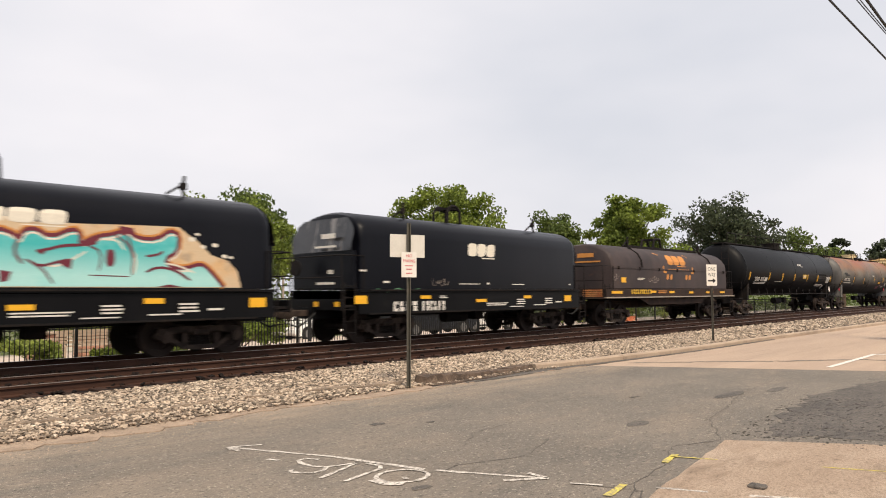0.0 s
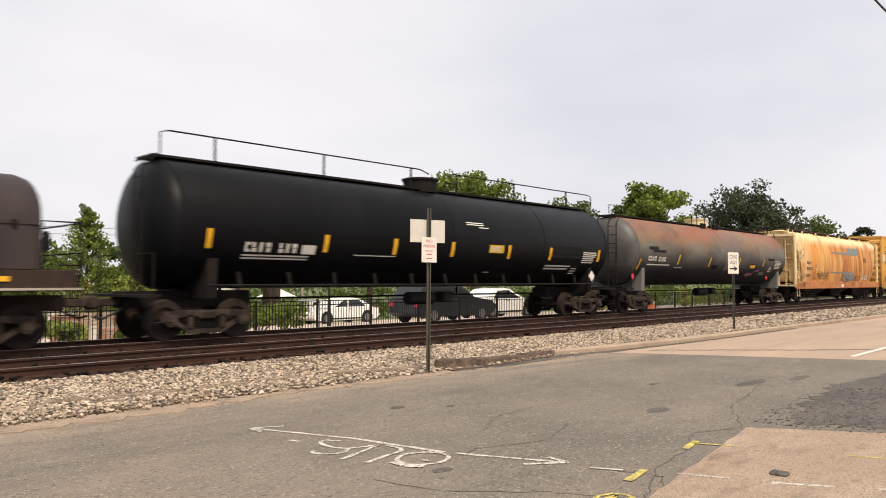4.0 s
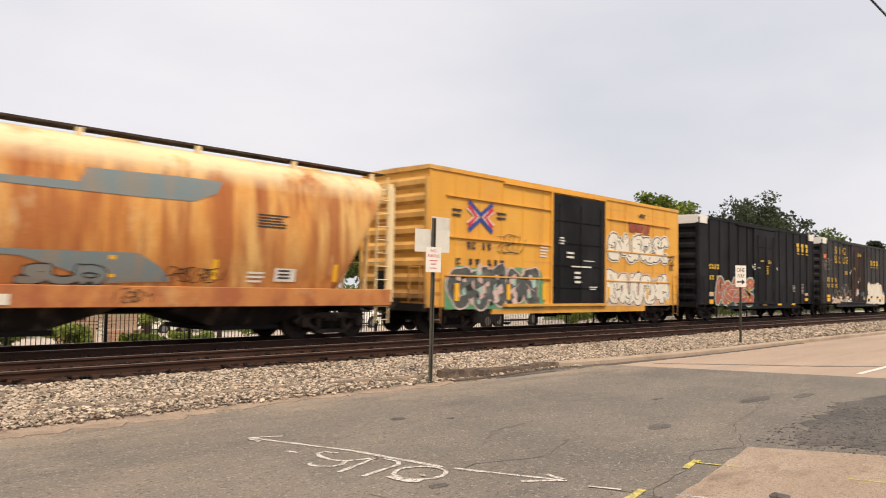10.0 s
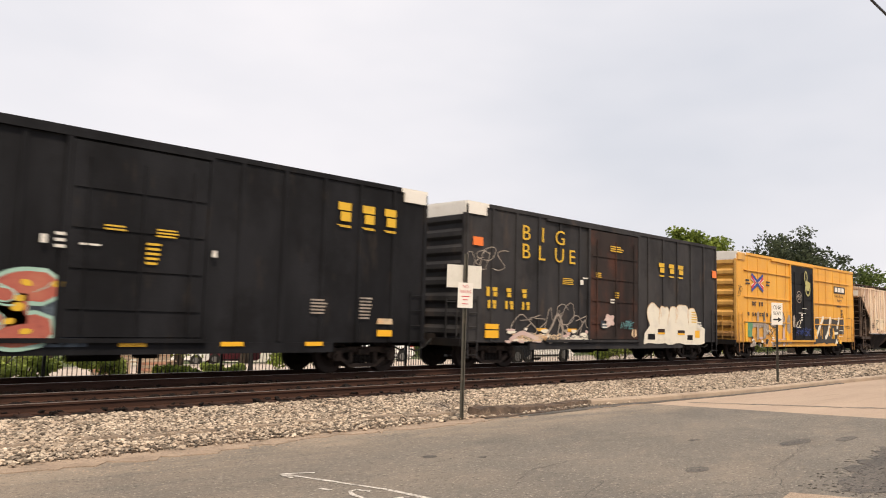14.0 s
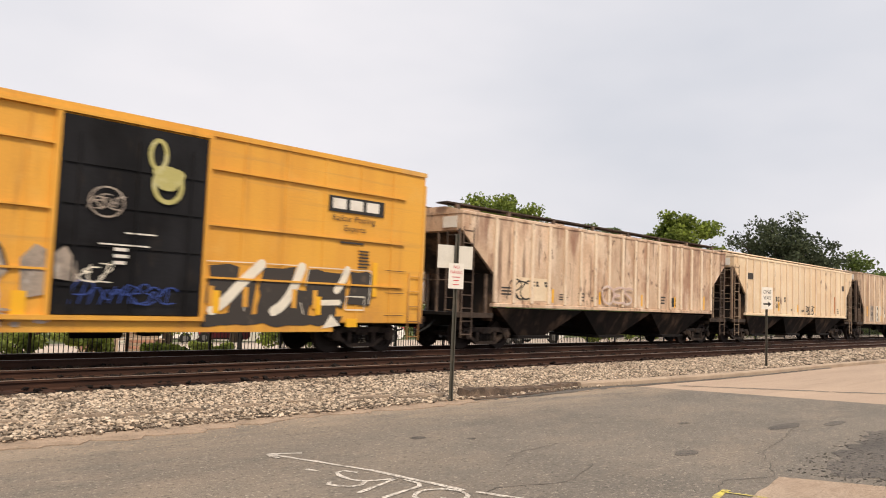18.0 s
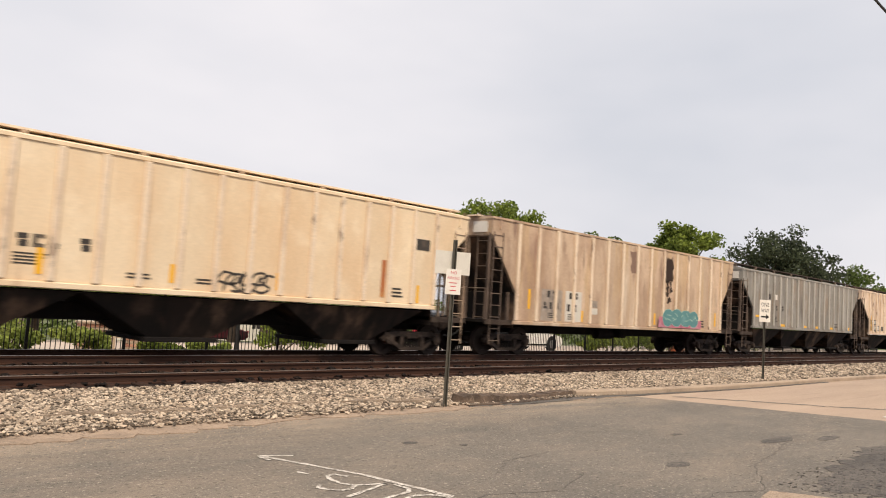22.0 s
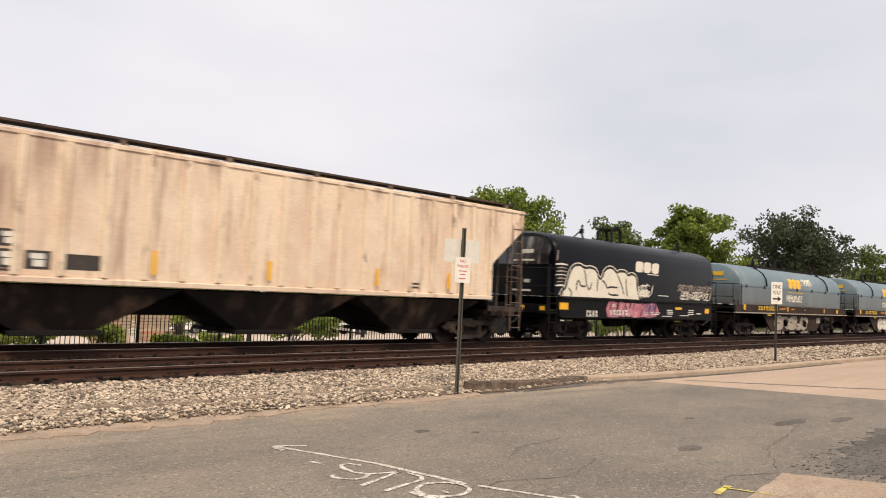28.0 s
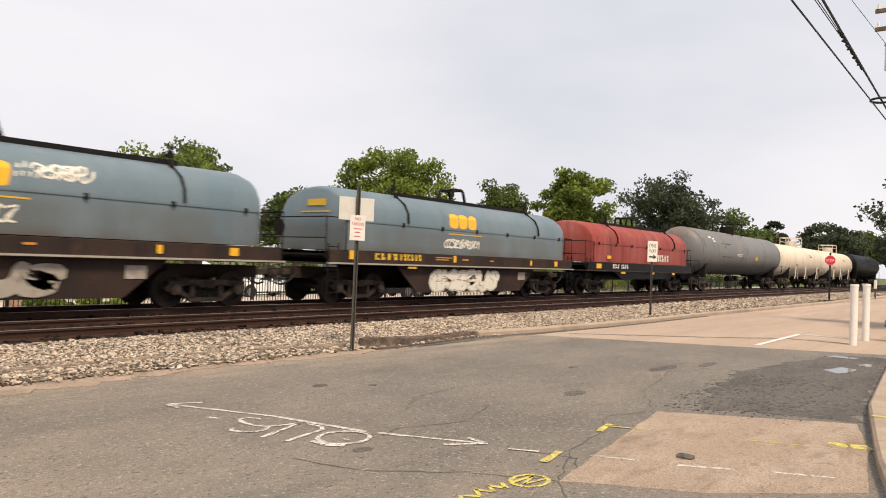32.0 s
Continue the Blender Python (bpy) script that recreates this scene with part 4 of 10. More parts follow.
M_CRUSHED = stone_mat()
stones("ballast_stones", 74000, 1.5, 26, 8.98, 12.12, 0.0235, 5, M_CRUSHED, "loose pale crushed ballast stones", 1.25)
stones("ballast_stones", 20000, 26, 80, 9.1, 12.2, 0.040, 6, M_CRUSHED, "loose pale crushed ballast stones", 1.3)
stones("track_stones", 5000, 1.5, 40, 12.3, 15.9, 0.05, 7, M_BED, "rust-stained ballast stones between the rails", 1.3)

# crossties
TIE = Shape().box(-0.115, 0.115, -1.42, 1.3, -0.12, 0.0, 0.012).mesh("crosstie", M_TIE)
for centre, n0, n1 in ((NEAR_TRACK, 0, 130), (FAR_TRACK, 0, 110)):
    ties = thing("crossties", "row of dark creosoted timber crossties", "crossties", pose(0, centre, 0.118), "", "structure")
    for k in range(n0, n1):
        t = part("crosstie", TIE, None, ties)
        t.location = (-2.0 + k * 0.52, 0.12 * (noise.random() - 0.5), -0.01 + 0.012 * noise.random())
        t.rotation_euler = (0, 0, 0.03 * (noise.random() - 0.5))
for y in (NEAR_TRACK - 0.753, NEAR_TRACK + 0.753):
    pl = thing("tie_plates", "row of rusty steel tie plates", "tie plates", pose(0, y, 0.105), "", "structure")
    me = Shape().box(-0.09, 0.09, -0.17, 0.17, 0, 0.014).box(-0.05, -0.03, -0.11, -0.08, 0, 0.05).box(0.03, 0.05, 0.08, 0.11, 0, 0.05).mesh("tie_plate", M_RAIL)
    for k in range(80):
        part("tie_plate", me, None, pl).location = (-2.0 + k * 0.52, 0, 0)

# kerb on the track side, in cast lengths
KERB = [(13.1, 9.2), (14.7, 8.97), (16.3, 8.86), (18.6, 8.72), (21.1, 8.66), (26.4, 8.68), (33.2, 8.52), (43.4, 8.28), (58.0, 7.95), (80, 7.5), (120, 6.7)]
kerb = thing("kerb", "pale worn concrete kerb along the track side", "kerb", None, "", "structure")


def kerb_stone(parent, a, b, w, z0, z1, material, side=1):
    dx, dy = b[0] - a[0], b[1] - a[1]
    d = math.hypot(dx, dy)
    nx, ny = -dy / d * w * side, dx / d * w * side
    ca, cb = 0.006 / d, 1 - 0.006 / d
    p, q = (a[0] + dx * ca, a[1] + dy * ca), (a[0] + dx * cb, a[1] + dy * cb)
    low = [p, q, (q[0] + nx, q[1] + ny), (p[0] + nx, p[1] + ny)]
    k = 0.12
    high = [(p[0] + nx * k, p[1] + ny * k), (q[0] + nx * k, q[1] + ny * k), (q[0] + nx, q[1] + ny), (p[0] + nx, p[1] + ny)]
    s = Shape().add([(x, y, z0) for x, y in low] + [(x, y, z1 - 0.03) for x, y in low[:2]] + [(x, y, z1) for x, y in high],
                    [(0, 1, 2, 3), (0, 1, 5, 4), (4, 5, 7, 6), (6, 7, 8, 9), (1, 2, 8, 7, 5), (3, 0, 4, 6, 9), (2, 3, 9, 8)])
    return part("kerb_stone", s, material, parent)


for a, b in zip(KERB, KERB[1:]):
    n = max(1, int((b[0] - a[0]) / 2.4))
    for k in range(n):
        p = (a[0] + (b[0] - a[0]) * k / n, a[1] + (b[1] - a[1]) * k / n)
        q = (a[0] + (b[0] - a[0]) * (k + 1) / n, a[1] + (b[1] - a[1]) * (k + 1) / n)
        kerb_stone(kerb, p, q, 0.2, -0.1, 0.12, M_CONCRETE)
old = thing("buried_kerb", "old kerb sunk in dirt and ballast", "kerb", None, "", "structure")
for k, (x0, x1, y) in enumerate(((1.9, 2.7, 9.98), (3.05, 3.75, 9.96), (3.9, 5.0, 9.84), (5.15, 6.05, 9.86), (6.5, 7.05, 9.84), (7.5, 8.3, 9.7), (8.45, 9.4, 9.45))):
    o = ragged([(x0, y), (x1, y - 0.02), (x1 + 0.08, y + 0.1), (x1 - 0.05, y + 0.2), (x0 + 0.1, y + 0.22), (x0 - 0.08, y + 0.1)], 0.06, 50 + k, 0.12)
    mx, my, n = sum(q[0] for q in o) / len(o), sum(q[1] for q in o) / len(o), len(o)
    lump = Shape().add([(q[0], q[1], -0.03) for q in o] + [(mx + (q[0] - mx) * 0.94, my + (q[1] - my) * 0.7, 0.068 + 0.02 * ((a * 7 + k) % 3) / 2) for a, q in enumerate(o)], [tuple(range(n)), tuple(range(2 * n - 1, n - 1, -1))] + [(a, (a + 1) % n, n + (a + 1) % n, n + a) for a in range(n)])
    part("kerb_stone", lump, M_OLDKERB, old)
# washed-out gutter by the sign post
flat("gutter_dirt", Shape().prism(ragged([(9.6, 8.95), (10.3, 8.9), (11.6, 8.98), (12.6, 9.12), (12.2, 9.3), (11.0, 9.62), (10.0, 9.66), (9.7, 9.4)], 0.08, 31), -0.02, 0.03, "z"), M_RUBBLE, "dark washed-out dirt in the broken gutter", "dirt")
rnd = random.Random(33)
for k in range(9):
    x, y = 9.6 + 0.36 * k, 9.10 + 0.012 * k + rnd.uniform(-0.04, 0.04)
    w, h = rnd.uniform(0.42, 0.6), rnd.uniform(0.13, 0.18) - 0.008 * k
    lump = ragged([(x, y), (x + w, y - 0.03), (x + w + 0.05, y + 0.22), (x + w * 0.6, y + 0.42), (x - 0.04, y + 0.3)], 0.07, 300 + k, 0.12)
    mx, my = sum(p[0] for p in lump) / len(lump), sum(p[1] for p in lump) / len(lump)
    n = len(lump)
    mound = Shape().add([(p[0], p[1], -0.02) for p in lump] + [(mx + (p[0] - mx) * 0.88, my + (p[1] - my) * 0.8, h * rnd.uniform(0.75, 1.1)) for p in lump], [tuple(range(n)), tuple(range(2 * n - 1, n - 1, -1))] + [(q, (q + 1) % n, n + (q + 1) % n, n + q) for q in range(n)])
    solid("gutter_lump", mound, M_RUBBLE, "crumbled brown kerb remnant in the gutter", "rubble", None, "gutter rubble")

# dark strip that stands in for the shade in the gutter before the kerb
flat("gutter_stain", Shape().prism(ragged([(9.5, 8.86), (11.2, 8.80), (12.9, 8.86), (14.6, 8.78), (16.3, 8.72), (18.6, 8.62), (21.1, 8.56), (26.4, 8.6), (26.4, 8.7), (21.1, 8.70), (18.6, 8.74), (16.3, 8.88), (14.7, 8.99), (13.1, 9.2), (9.7, 9.12)], 0.05, 35, 0.2), -0.02, 0.0135, "z"), M_DARKPATCH, "dark strip of painted shade at the foot of the kerb", "stain")
# kerb and footway by the camera's side
RK = [(4.2, 0.32), (6.2, 0.7), (7.0, 0.87), (7.75, 1.0), (9.0, 1.2), (10.0, 1.36), (12.0, 1.52), (16.1, 1.83), (17.6, 1.7)]
rk = thing("footway_kerb", "pale concrete kerb by the footway", "kerb", None, "", "structure")
for a, b in zip(RK, RK[1:]):
    kerb_stone(rk, a, b, 0.24, -0.1, 0.13, M_CONCRETE, -1)
flat("footway", Shape().prism([(x, y - 0.24) for x, y in RK] + [(19, 0.2), (19, -3.5), (4.2, -3.5)], -0.05, 0.125, "z"), M_CONCRETE, "worn pale concrete footway", "pavement")
flat("kerb_yellow_mark", Shape().box(9.05, 9.14, 0.95, 1.2, 0.13, 0.134), M_MARK_Y, "sprayed yellow line across the kerb", "road marking")


# ---------------------------------------------------------------- signs, posts, poles
def channel_post(height):
    prof = [(-0.04, -0.018), (-0.022, -0.018), (-0.018, 0.018), (0.018, 0.018), (0.022, -0.018), (0.04, -0.018), (0.04, -0.012), (0.026, -0.012), (0.022, 0.024), (-0.022, 0.024), (-0.026, -0.012), (-0.04, -0.012)]
    return Shape().prism(prof, -0.3, height, "z")


def sign_text(parent, text, cx, z, height, y, material, width=1.0):
    vs, fs = lettering(text, height * 1.38, width)
    mid = (min(v[0] for v in vs) + max(v[0] for v in vs)) / 2
    return part("sign_text", Shape().add([(cx + a - mid, y, z + b) for a, b in vs], fs), material, parent)


no_park = thing("parking_sign", "small white no-parking sign on a green steel post", "street sign", pose(9.1, 9.08, 0.02, 0, 0.4, -20))
part("post", channel_post(2.86), M_POST, no_park, "green-grey steel channel post")
part("blank_plate", Shape().box(-0.34, 0.33, 0.028, 0.032, 2.26, 2.66, 0.001), M_SIGNBACK, no_park, "pale back of a second sign")
np_plate = part("plate", Shape().box(-0.145, 0.145, -0.026, -0.022, 1.91, 2.35, 0.001), M_WHITE, no_park)
sign_text(np_plate, "NO", 0, 2.26, 0.055, -0.028, M_SIGNRED)
sign_text(np_plate, "PARKING", 0, 2.17, 0.055, -0.028, M_SIGNRED, 0.72)
part("sign_bars", Shape().box(-0.075, 0.075, -0.029, -0.027, 2.105, 2.118).box(-0.05, 0.05, -0.029, -0.027, 2.045, 2.06).box(-0.06, 0.06, -0.029, -0.027, 1.975, 1.988), M_SIGNRED, np_plate)

one_way = thing("one_way_sign", "white one way sign with a black arrow on a steel post", "street sign", pose(23.93, 9.73, 0.05, 0, 0, -22))
part("post", channel_post(2.45), M_POST, one_way, "dark steel channel post")
ow = part("plate", Shape().box(-0.23, 0.23, -0.026, -0.022, 1.80, 2.50, 0.001), M_WHITE, one_way)
sign_text(ow, "ONE", 0, 2.29, 0.13, -0.028, M_SPRAY_BLACK, 0.9)
sign_text(ow, "WAY", 0, 2.10, 0.13, -0.028, M_SPRAY_BLACK, 0.8)
part("arrow", Shape().prism([(-0.17, 1.94), (0.04, 1.94), (0.04, 1.88), (0.18, 1.965), (0.04, 2.05), (0.04, 1.99), (-0.17, 1.99)], -0.029, -0.027, "y"), M_SPRAY_BLACK, ow)

stop = thing("stop_sign", "red octagonal stop sign on a dark post", "street sign", pose(49.3, 8.85, 0.0, 0, 0, -75))
part("post", Shape().box(-0.05, 0.05, -0.02, 0.05, -0.2, 2.95), M_FENCE, stop)
octo = [(0.29 * math.cos(radians(22.5 + 45 * k)) / math.cos(radians(22.5)), 2.5 + 0.29 * math.sin(radians(22.5 + 45 * k)) / math.cos(radians(22.5))) for k in range(8)]
part("plate_rim", Shape().prism(octo, -0.03, -0.024, "y"), M_WHITE, stop)
sp = part("plate", Shape().prism([(x * 0.94, 2.5 + (z - 2.5) * 0.94) for x, z in octo], -0.036, -0.03, "y"), M_SIGNRED, stop)
sign_text(sp, "STOP", 0, 2.42, 0.155, -0.038, M_WHITE, 0.85)
part("base", Shape().box(-0.3, 0.3, -0.3, 0.3, 0.0, 0.1, 0.03), M_FENCE, stop)
marker = thing("marker_post", "slim white marker post beside the road", "post", pose(60.4, 7.9, 0.0))
part("post", Shape().box(-0.05, 0.05, -0.05, 0.05, -0.1, 0.9), M_POST, marker)
part("cap", Shape().box(-0.14, 0.14, -0.08, 0.08, 0.75, 1.35, 0.02), M_WHITE, marker)

for x, y in ((19.54, 2.99), (21.2, 2.97)):
    b = thing("bollard", "white plastic-sleeved steel bollard", "bollard", pose(x, y, 0.0, 0, 0, 0), "bollards by the driveway")
    part("sleeve", Shape().cyl((0, 0, -0.1), (0, 0, 1.38), 0.085, n=20), M_WHITE, b, "", True)
    part("cap", Shape().cyl((0, 0, 1.38), (0, 0, 1.43), 0.098, 0.09, 20), M_WHITE, b, "", True)

hyd = thing("fire_hydrant", "dark fire hydrant with a yellow bonnet", "hydrant", pose(21.6, 2.36, 0.0))
part("barrel", Shape().cyl((0, 0, -0.05), (0, 0, 0.62), 0.13, n=16).cyl((0, 0, 0.0), (0, 0, 0.06), 0.2, n=16).cyl((0, 0, 0.58), (0, 0, 0.64), 0.18, n=16), M_POST, hyd, "", True)
part("bonnet", Shape().cyl((0, 0, 0.64), (0, 0, 0.80), 0.16, 0.1, 16).cyl((0, 0, 0.80), (0, 0, 0.9), 0.045, n=8), M_MARK_Y, hyd, "yellow domed bonnet", True)
part("outlet", Shape().cyl((-0.26, 0, 0.48), (0.26, 0, 0.48), 0.07, n=12), M_ALLOY, hyd, "", True)
part("outlet", Shape().cyl((0, 0.24, 0.45), (0, 0, 0.45), 0.09, n=12), M_ALLOY, hyd, "", True)

# roadside utility pole, cables
pole = thing("utility_pole", "weathered wooden utility pole with a transformer and crossarms", "utility pole", pose(27.4, 3.0, 0))
part("pole", Shape().cyl((0, 0, -0.5), (0, 0, 11.6), 0.17, 0.11, 14), M_WOODPOLE, pole, "", True)
for z in (10.3, 9.7):
    part("crossarm", Shape().box(-0.06, 0.06, -0.8, 0.8, z - 0.06, z + 0.06), M_WOODPOLE, pole)
    for y in (-0.7, -0.35, 0.35, 0.7):
        part("insulator", Shape().cyl((0, y, z + 0.06), (0, y, z + 0.24), 0.05, 0.03, 8), M_WHITE, pole)
part("transformer", Shape().cyl((-0.1, 0.3, 8.3), (-0.1, 0.3, 9.1), 0.19, n=20).cyl((-0.1, 0.3, 9.1), (-0.1, 0.3, 9.16), 0.21, n=20), M_SIGNBACK, pole, "pale grey transformer can", True)
part("bracket", Shape().box(-0.15, 0.05, 0.08, 0.2, 8.4, 8.5), M_UNDER, pole)


def cable(name, a, b, sag, r, label, n=16, material=M_CABLE):
    a, b = Vector(a), Vector(b)
    pts = [a.lerp(b, k / n) - Vector((0, 0, 4 * sag * (k / n) * (1 - k / n))) for k in range(n + 1)]
    return solid(name, Shape().tube(pts, r, 6), material, label, "cable", None, "", "", True)


cable("telephone_cable", (27.4, 3.34, 6.6), (-20, 3.2, 6.6), 0.03, 0.019, "taut black overhead telephone cable")
cable("telephone_cable", (27.4, 3.38, 7.0), (-20, 2.15, 7.0), 0.03, 0.026, "thick bundled black telephone cable")
cable("drop_cable", (18.0, 3.2, 7.03), (-20, 2.95, 7.05), 0.02, 0.010, "thin black drop cable")
cable("drop_cable", (18.0, 3.2, 6.97), (-20, 3.1, 7.0), 0.02, 0.010, "thin black drop cable")
cable("power_wire", (27.4, 3.36, 9.0), (-20, 5.5, 9.0), 0.02, 0.008, "thin overhead power wire")
loop = [(24.9 + 0.36 * math.cos(a), 3.22 + 0.3 * math.sin(a), 6.84) for a in [2 * math.pi * k / 20 for k in range(21)]]
solid("cable_loop", Shape().tube(loop, 0.035, 6).tube([(24.54, 3.22, 6.84), (24.72, 3.28, 6.95), (24.9, 3.315, 6.99), (25.08, 3.28, 6.95), (25.26, 3.22, 6.84)], 0.012, 5), M_CABLE, "slack coil of black cable hung in a flat loop", "cable", None, "", "", True)
lash = []
for k in range(14):
    x = 17.9 + 0.26 * k
    lash += [(x, 3.12 + 0.02 * (x - 17.6), 6.97), (x + 0.08, 3.20 + 0.02 * (x - 17.6), 7.04 - 0.05 * (k % 3)), (x + 0.17, 3.16 + 0.02 * (x - 17.6), 6.93 + 0.03 * (k % 2))]
solid("cable_splice", Shape().tube(lash, 0.022, 5), M_CABLE, "untidy lashed splice on the telephone cable", "cable")
for x, y, top, arms in ((26.9, 45.0, 6.3, 1), (44.5, 62.0, 5.6, 2), (12.0, 45.0, 4.0, 0)):
    fp = thing("utility_pole", "pale weathered wooden pole beyond the car park", "utility pole", pose(x, y, -1.5 - (y - 45) * 0.065), "poles beyond the lot")
    hgt = top + 1.5 + (y - 45) * 0.065
    part("pole", Shape().cyl((0, 0, -0.4), (0, 0, hgt), 0.15, 0.10, 10), M_POLEPALE, fp, "", True)
    for k in range(arms):
        part("crossarm", Shape().box(-1.1, 1.1, -0.06, 0.06, hgt - 0.5 - 0.8 * k, hgt - 0.38 - 0.8 * k), M_POLEPALE, fp)
    part("crossarm_brace", Shape().tube([(0, 0, hgt - 1.0), (0.5, -0.05, hgt - 0.45)], 0.025, 5), M_POLEPALE, fp)
for k, (za, zb) in enumerate(((6.0, 5.2), (5.5, 4.8), (4.1, 3.6), (3.2, 2.9))):
    cable("street_wire", (70, 66, zb + 2.6), (-14, 43, za - 1.6), 0.5, 0.022, "pale sagging street wire beyond the car park", 24, M_WIREPALE)

# ---------------------------------------------------------------- beyond the tracks
along([(21.3, -0.185), (22.0, -0.18), (34.0, -0.80), (52.0, -1.97)], -30, 120, "parking_lot", M_LOT, "sunlit pale concrete parking lot behind the fence", "car park")
along([(19.9, -0.14), (20.3, -0.12), (20.9, -0.12)], -40, 120, "fence_strip", M_CONCRETE, "pale concrete strip under the fence", "pavement")

fence = thing("picket_fence", "black painted steel picket fence", "fence", pose(0, 20.6, -0.12))
FT = 1.08
POST = Shape().box(-0.035, 0.035, -0.035, 0.035, 0, FT + 0.04, 0.006).mesh("fence_post", M_FENCE)
PICKET = Shape().box(-0.009, 0.009, -0.009, 0.009, 0.06, FT - 0.01).mesh("picket", M_FENCE)
for k in range(34):
    part("fence_post", POST, None, fence).location = (-4.0 + 2.42 * k, 0, 0)
for z in (0.12, FT - 0.16, FT - 0.02):
    part("fence_rail", Shape().box(-30, 90, -0.014, 0.014, z - 0.016, z + 0.016), M_FENCE, fence)
for k in range(300):
    part("picket", PICKET, None, fence).location = (2.0 + 0.118 * k, 0, 0)
far = Shape()
for k in range(400):
    x = 2.0 + 0.118 * (300 + k) if k < 330 else 1.88 - 0.118 * (k - 330)
    far.box(x - 0.009, x + 0.009, -0.009, 0.009, 0.06, FT - 0.01)
tagged(part("picket_panel", far, M_FENCE, fence), kind="stuff")


def leaf_mesh(name, centres, radii, per, size, seed, material, flat=0.7):
    """Many small leaf quads scattered through clumps."""
    rs = np.random.RandomState(seed)
    n = len(centres) * per
    which = np.repeat(np.arange(len(centres)), per)
    d = rs.normal(size=(n, 3))
    d /= np.linalg.norm(d, axis=1)[:, None]
    rad = np.array(radii)[which] * rs.rand(n) ** 0.45
    p = np.array(centres)[which] + d * rad[:, None] * (1, 1, flat)
    u = rs.normal(size=(n, 3))
    u /= np.linalg.norm(u, axis=1)[:, None]
    w = np.cross(u, rs.normal(size=(n, 3)))
    w /= np.linalg.norm(w, axis=1)[:, None]
    s = size * (0.6 + 0.8 * rs.rand(n))[:, None]
    quad = np.stack([p - u * s * 0.5, p + w * s * 0.34, p + u * s * 0.5, p - w * s * 0.34], 1).reshape(-1, 3)
    me = bpy.data.meshes.new(name)
    me.from_pydata(quad.tolist(), [], np.arange(4 * n).reshape(-1, 4).tolist())
    me.materials.append(material)
    return me


def lot_z(y):
    return -0.2 if y < 22 else -0.2 - (y - 22) * 0.052 if y < 34 else -0.82 - (y - 34) * 0.064


def tree(x, y, z0, top, width, material, seed, label, clumps=70, per=170, size=0.26, low=0.28, airy=1.0, shape=1.0):
    """A broadleaf tree: tapered trunk, limbs, and a crown of leaf clumps with gaps."""
    rnd = random.Random(seed)
    z0 = min(z0, lot_z(y)) if y > 20 else z0
    t = thing("tree", label, "tree", pose(x, y, z0), "", "")
    h = top - z0
    cs, rs_ = [], []
    lobes = [(rnd.uniform(-0.30, 0.30) * width, rnd.uniform(-0.3, 0.3) * width, h * rnd.uniform(0.48, 0.80), width * rnd.uniform(0.24, 0.36)) for _ in range(7)]
    lobes += [(rnd.uniform(-0.06, 0.06) * width, 0, h - width * 0.24 * shape, width * 0.24)]
    lobes += [(s * 0.31 * width, 0, h * rnd.uniform(0.5, 0.66), width * 0.2) for s in (-1, 1)]
    for k in range(clumps):
        lx, ly, lz, lr = lobes[k % len(lobes)]
        a, b, q = rnd.random() * 6.28, rnd.uniform(-0.75, 1), lr * rnd.uniform(0.55, 1.0) * airy
        c = math.sqrt(max(0, 1 - b * b))
        p = (lx + q * c * math.cos(a), ly + q * c * math.sin(a), max(h * low, lz + q * b * 0.85))
        cs.append(p)
        rs_.append(width * rnd.uniform(0.09, 0.165))
    s = Shape()
    tw = max(0.12, 0.022 * h + 0.02 * width)
    s.cyl((0, 0, -0.3), (0.02 * h, 0, h * 0.32), tw, tw * 0.72, 10)
    s.cyl((0.02 * h, 0, h * 0.32), (0, 0.01 * h, h * 0.72), tw * 0.72, tw * 0.25, 8)
    for k in range(0, clumps, 3):
        z = h * rnd.uniform(0.3, 0.6)
        c = cs[k]
        mid = (c[0] * 0.5, c[1] * 0.5, (z + c[2]) / 2 + 0.04 * h)
        s.cyl((0.01 * h, 0, z), mid, tw * 0.34, tw * 0.2, 6)
        s.cyl(mid, c, tw * 0.2, tw * 0.06, 5)
    part("trunk", s, M_BARK, t, "", True)
    part("crown", leaf_mesh("crown", cs, rs_, per, size, seed, material), None, t)
    return t


GREEN_A, GREEN_B, GREEN_C = "leafy bright green tree behind the tracks", "mid-green broadleaf tree behind the tracks", "dark dull green oak with an open crown"
tree(45.2, 39.6, -0.5, 10.5, 9.0, M_LEAF_A, 1, GREEN_A, 96, 195, 0.27)
tree(50.3, 33.2, -0.3, 8.7, 6.0, M_LEAF_B, 2, GREEN_B, 75, 172, 0.24)
tree(52.8, 28.3, -0.2, 9.6, 6.3, M_LEAF_A, 3, GREEN_A, 78, 184, 0.25, shape=1.2)
tree(74.6, 28.9, -0.3, 10.8, 9.2, M_LEAF_C, 4, GREEN_C, 111, 138, 0.30, airy=1.12)
tree(95.0, 28.5, -0.3, 9.0, 9.5, M_LEAF_B, 5, "pale green spreading tree in the distance", 50, 120, 0.36)
tree(108, 26.2, -0.3, 9.2, 4.6, M_LEAF_C, 6, GREEN_C, 54, 138, 0.34, shape=1.3)
tree(121, 24.0, -0.3, 9.3, 8.4, M_LEAF_C, 7, GREEN_C, 72, 138, 0.40)
tree(33.5, 50.5, -1.0, 10.0, 8.8, M_LEAF_B, 8, GREEN_B, 90, 172, 0.28)
tree(27.5, 42.5, -0.5, 8.7, 7.6, M_LEAF_A, 9, GREEN_A, 87, 172, 0.25)
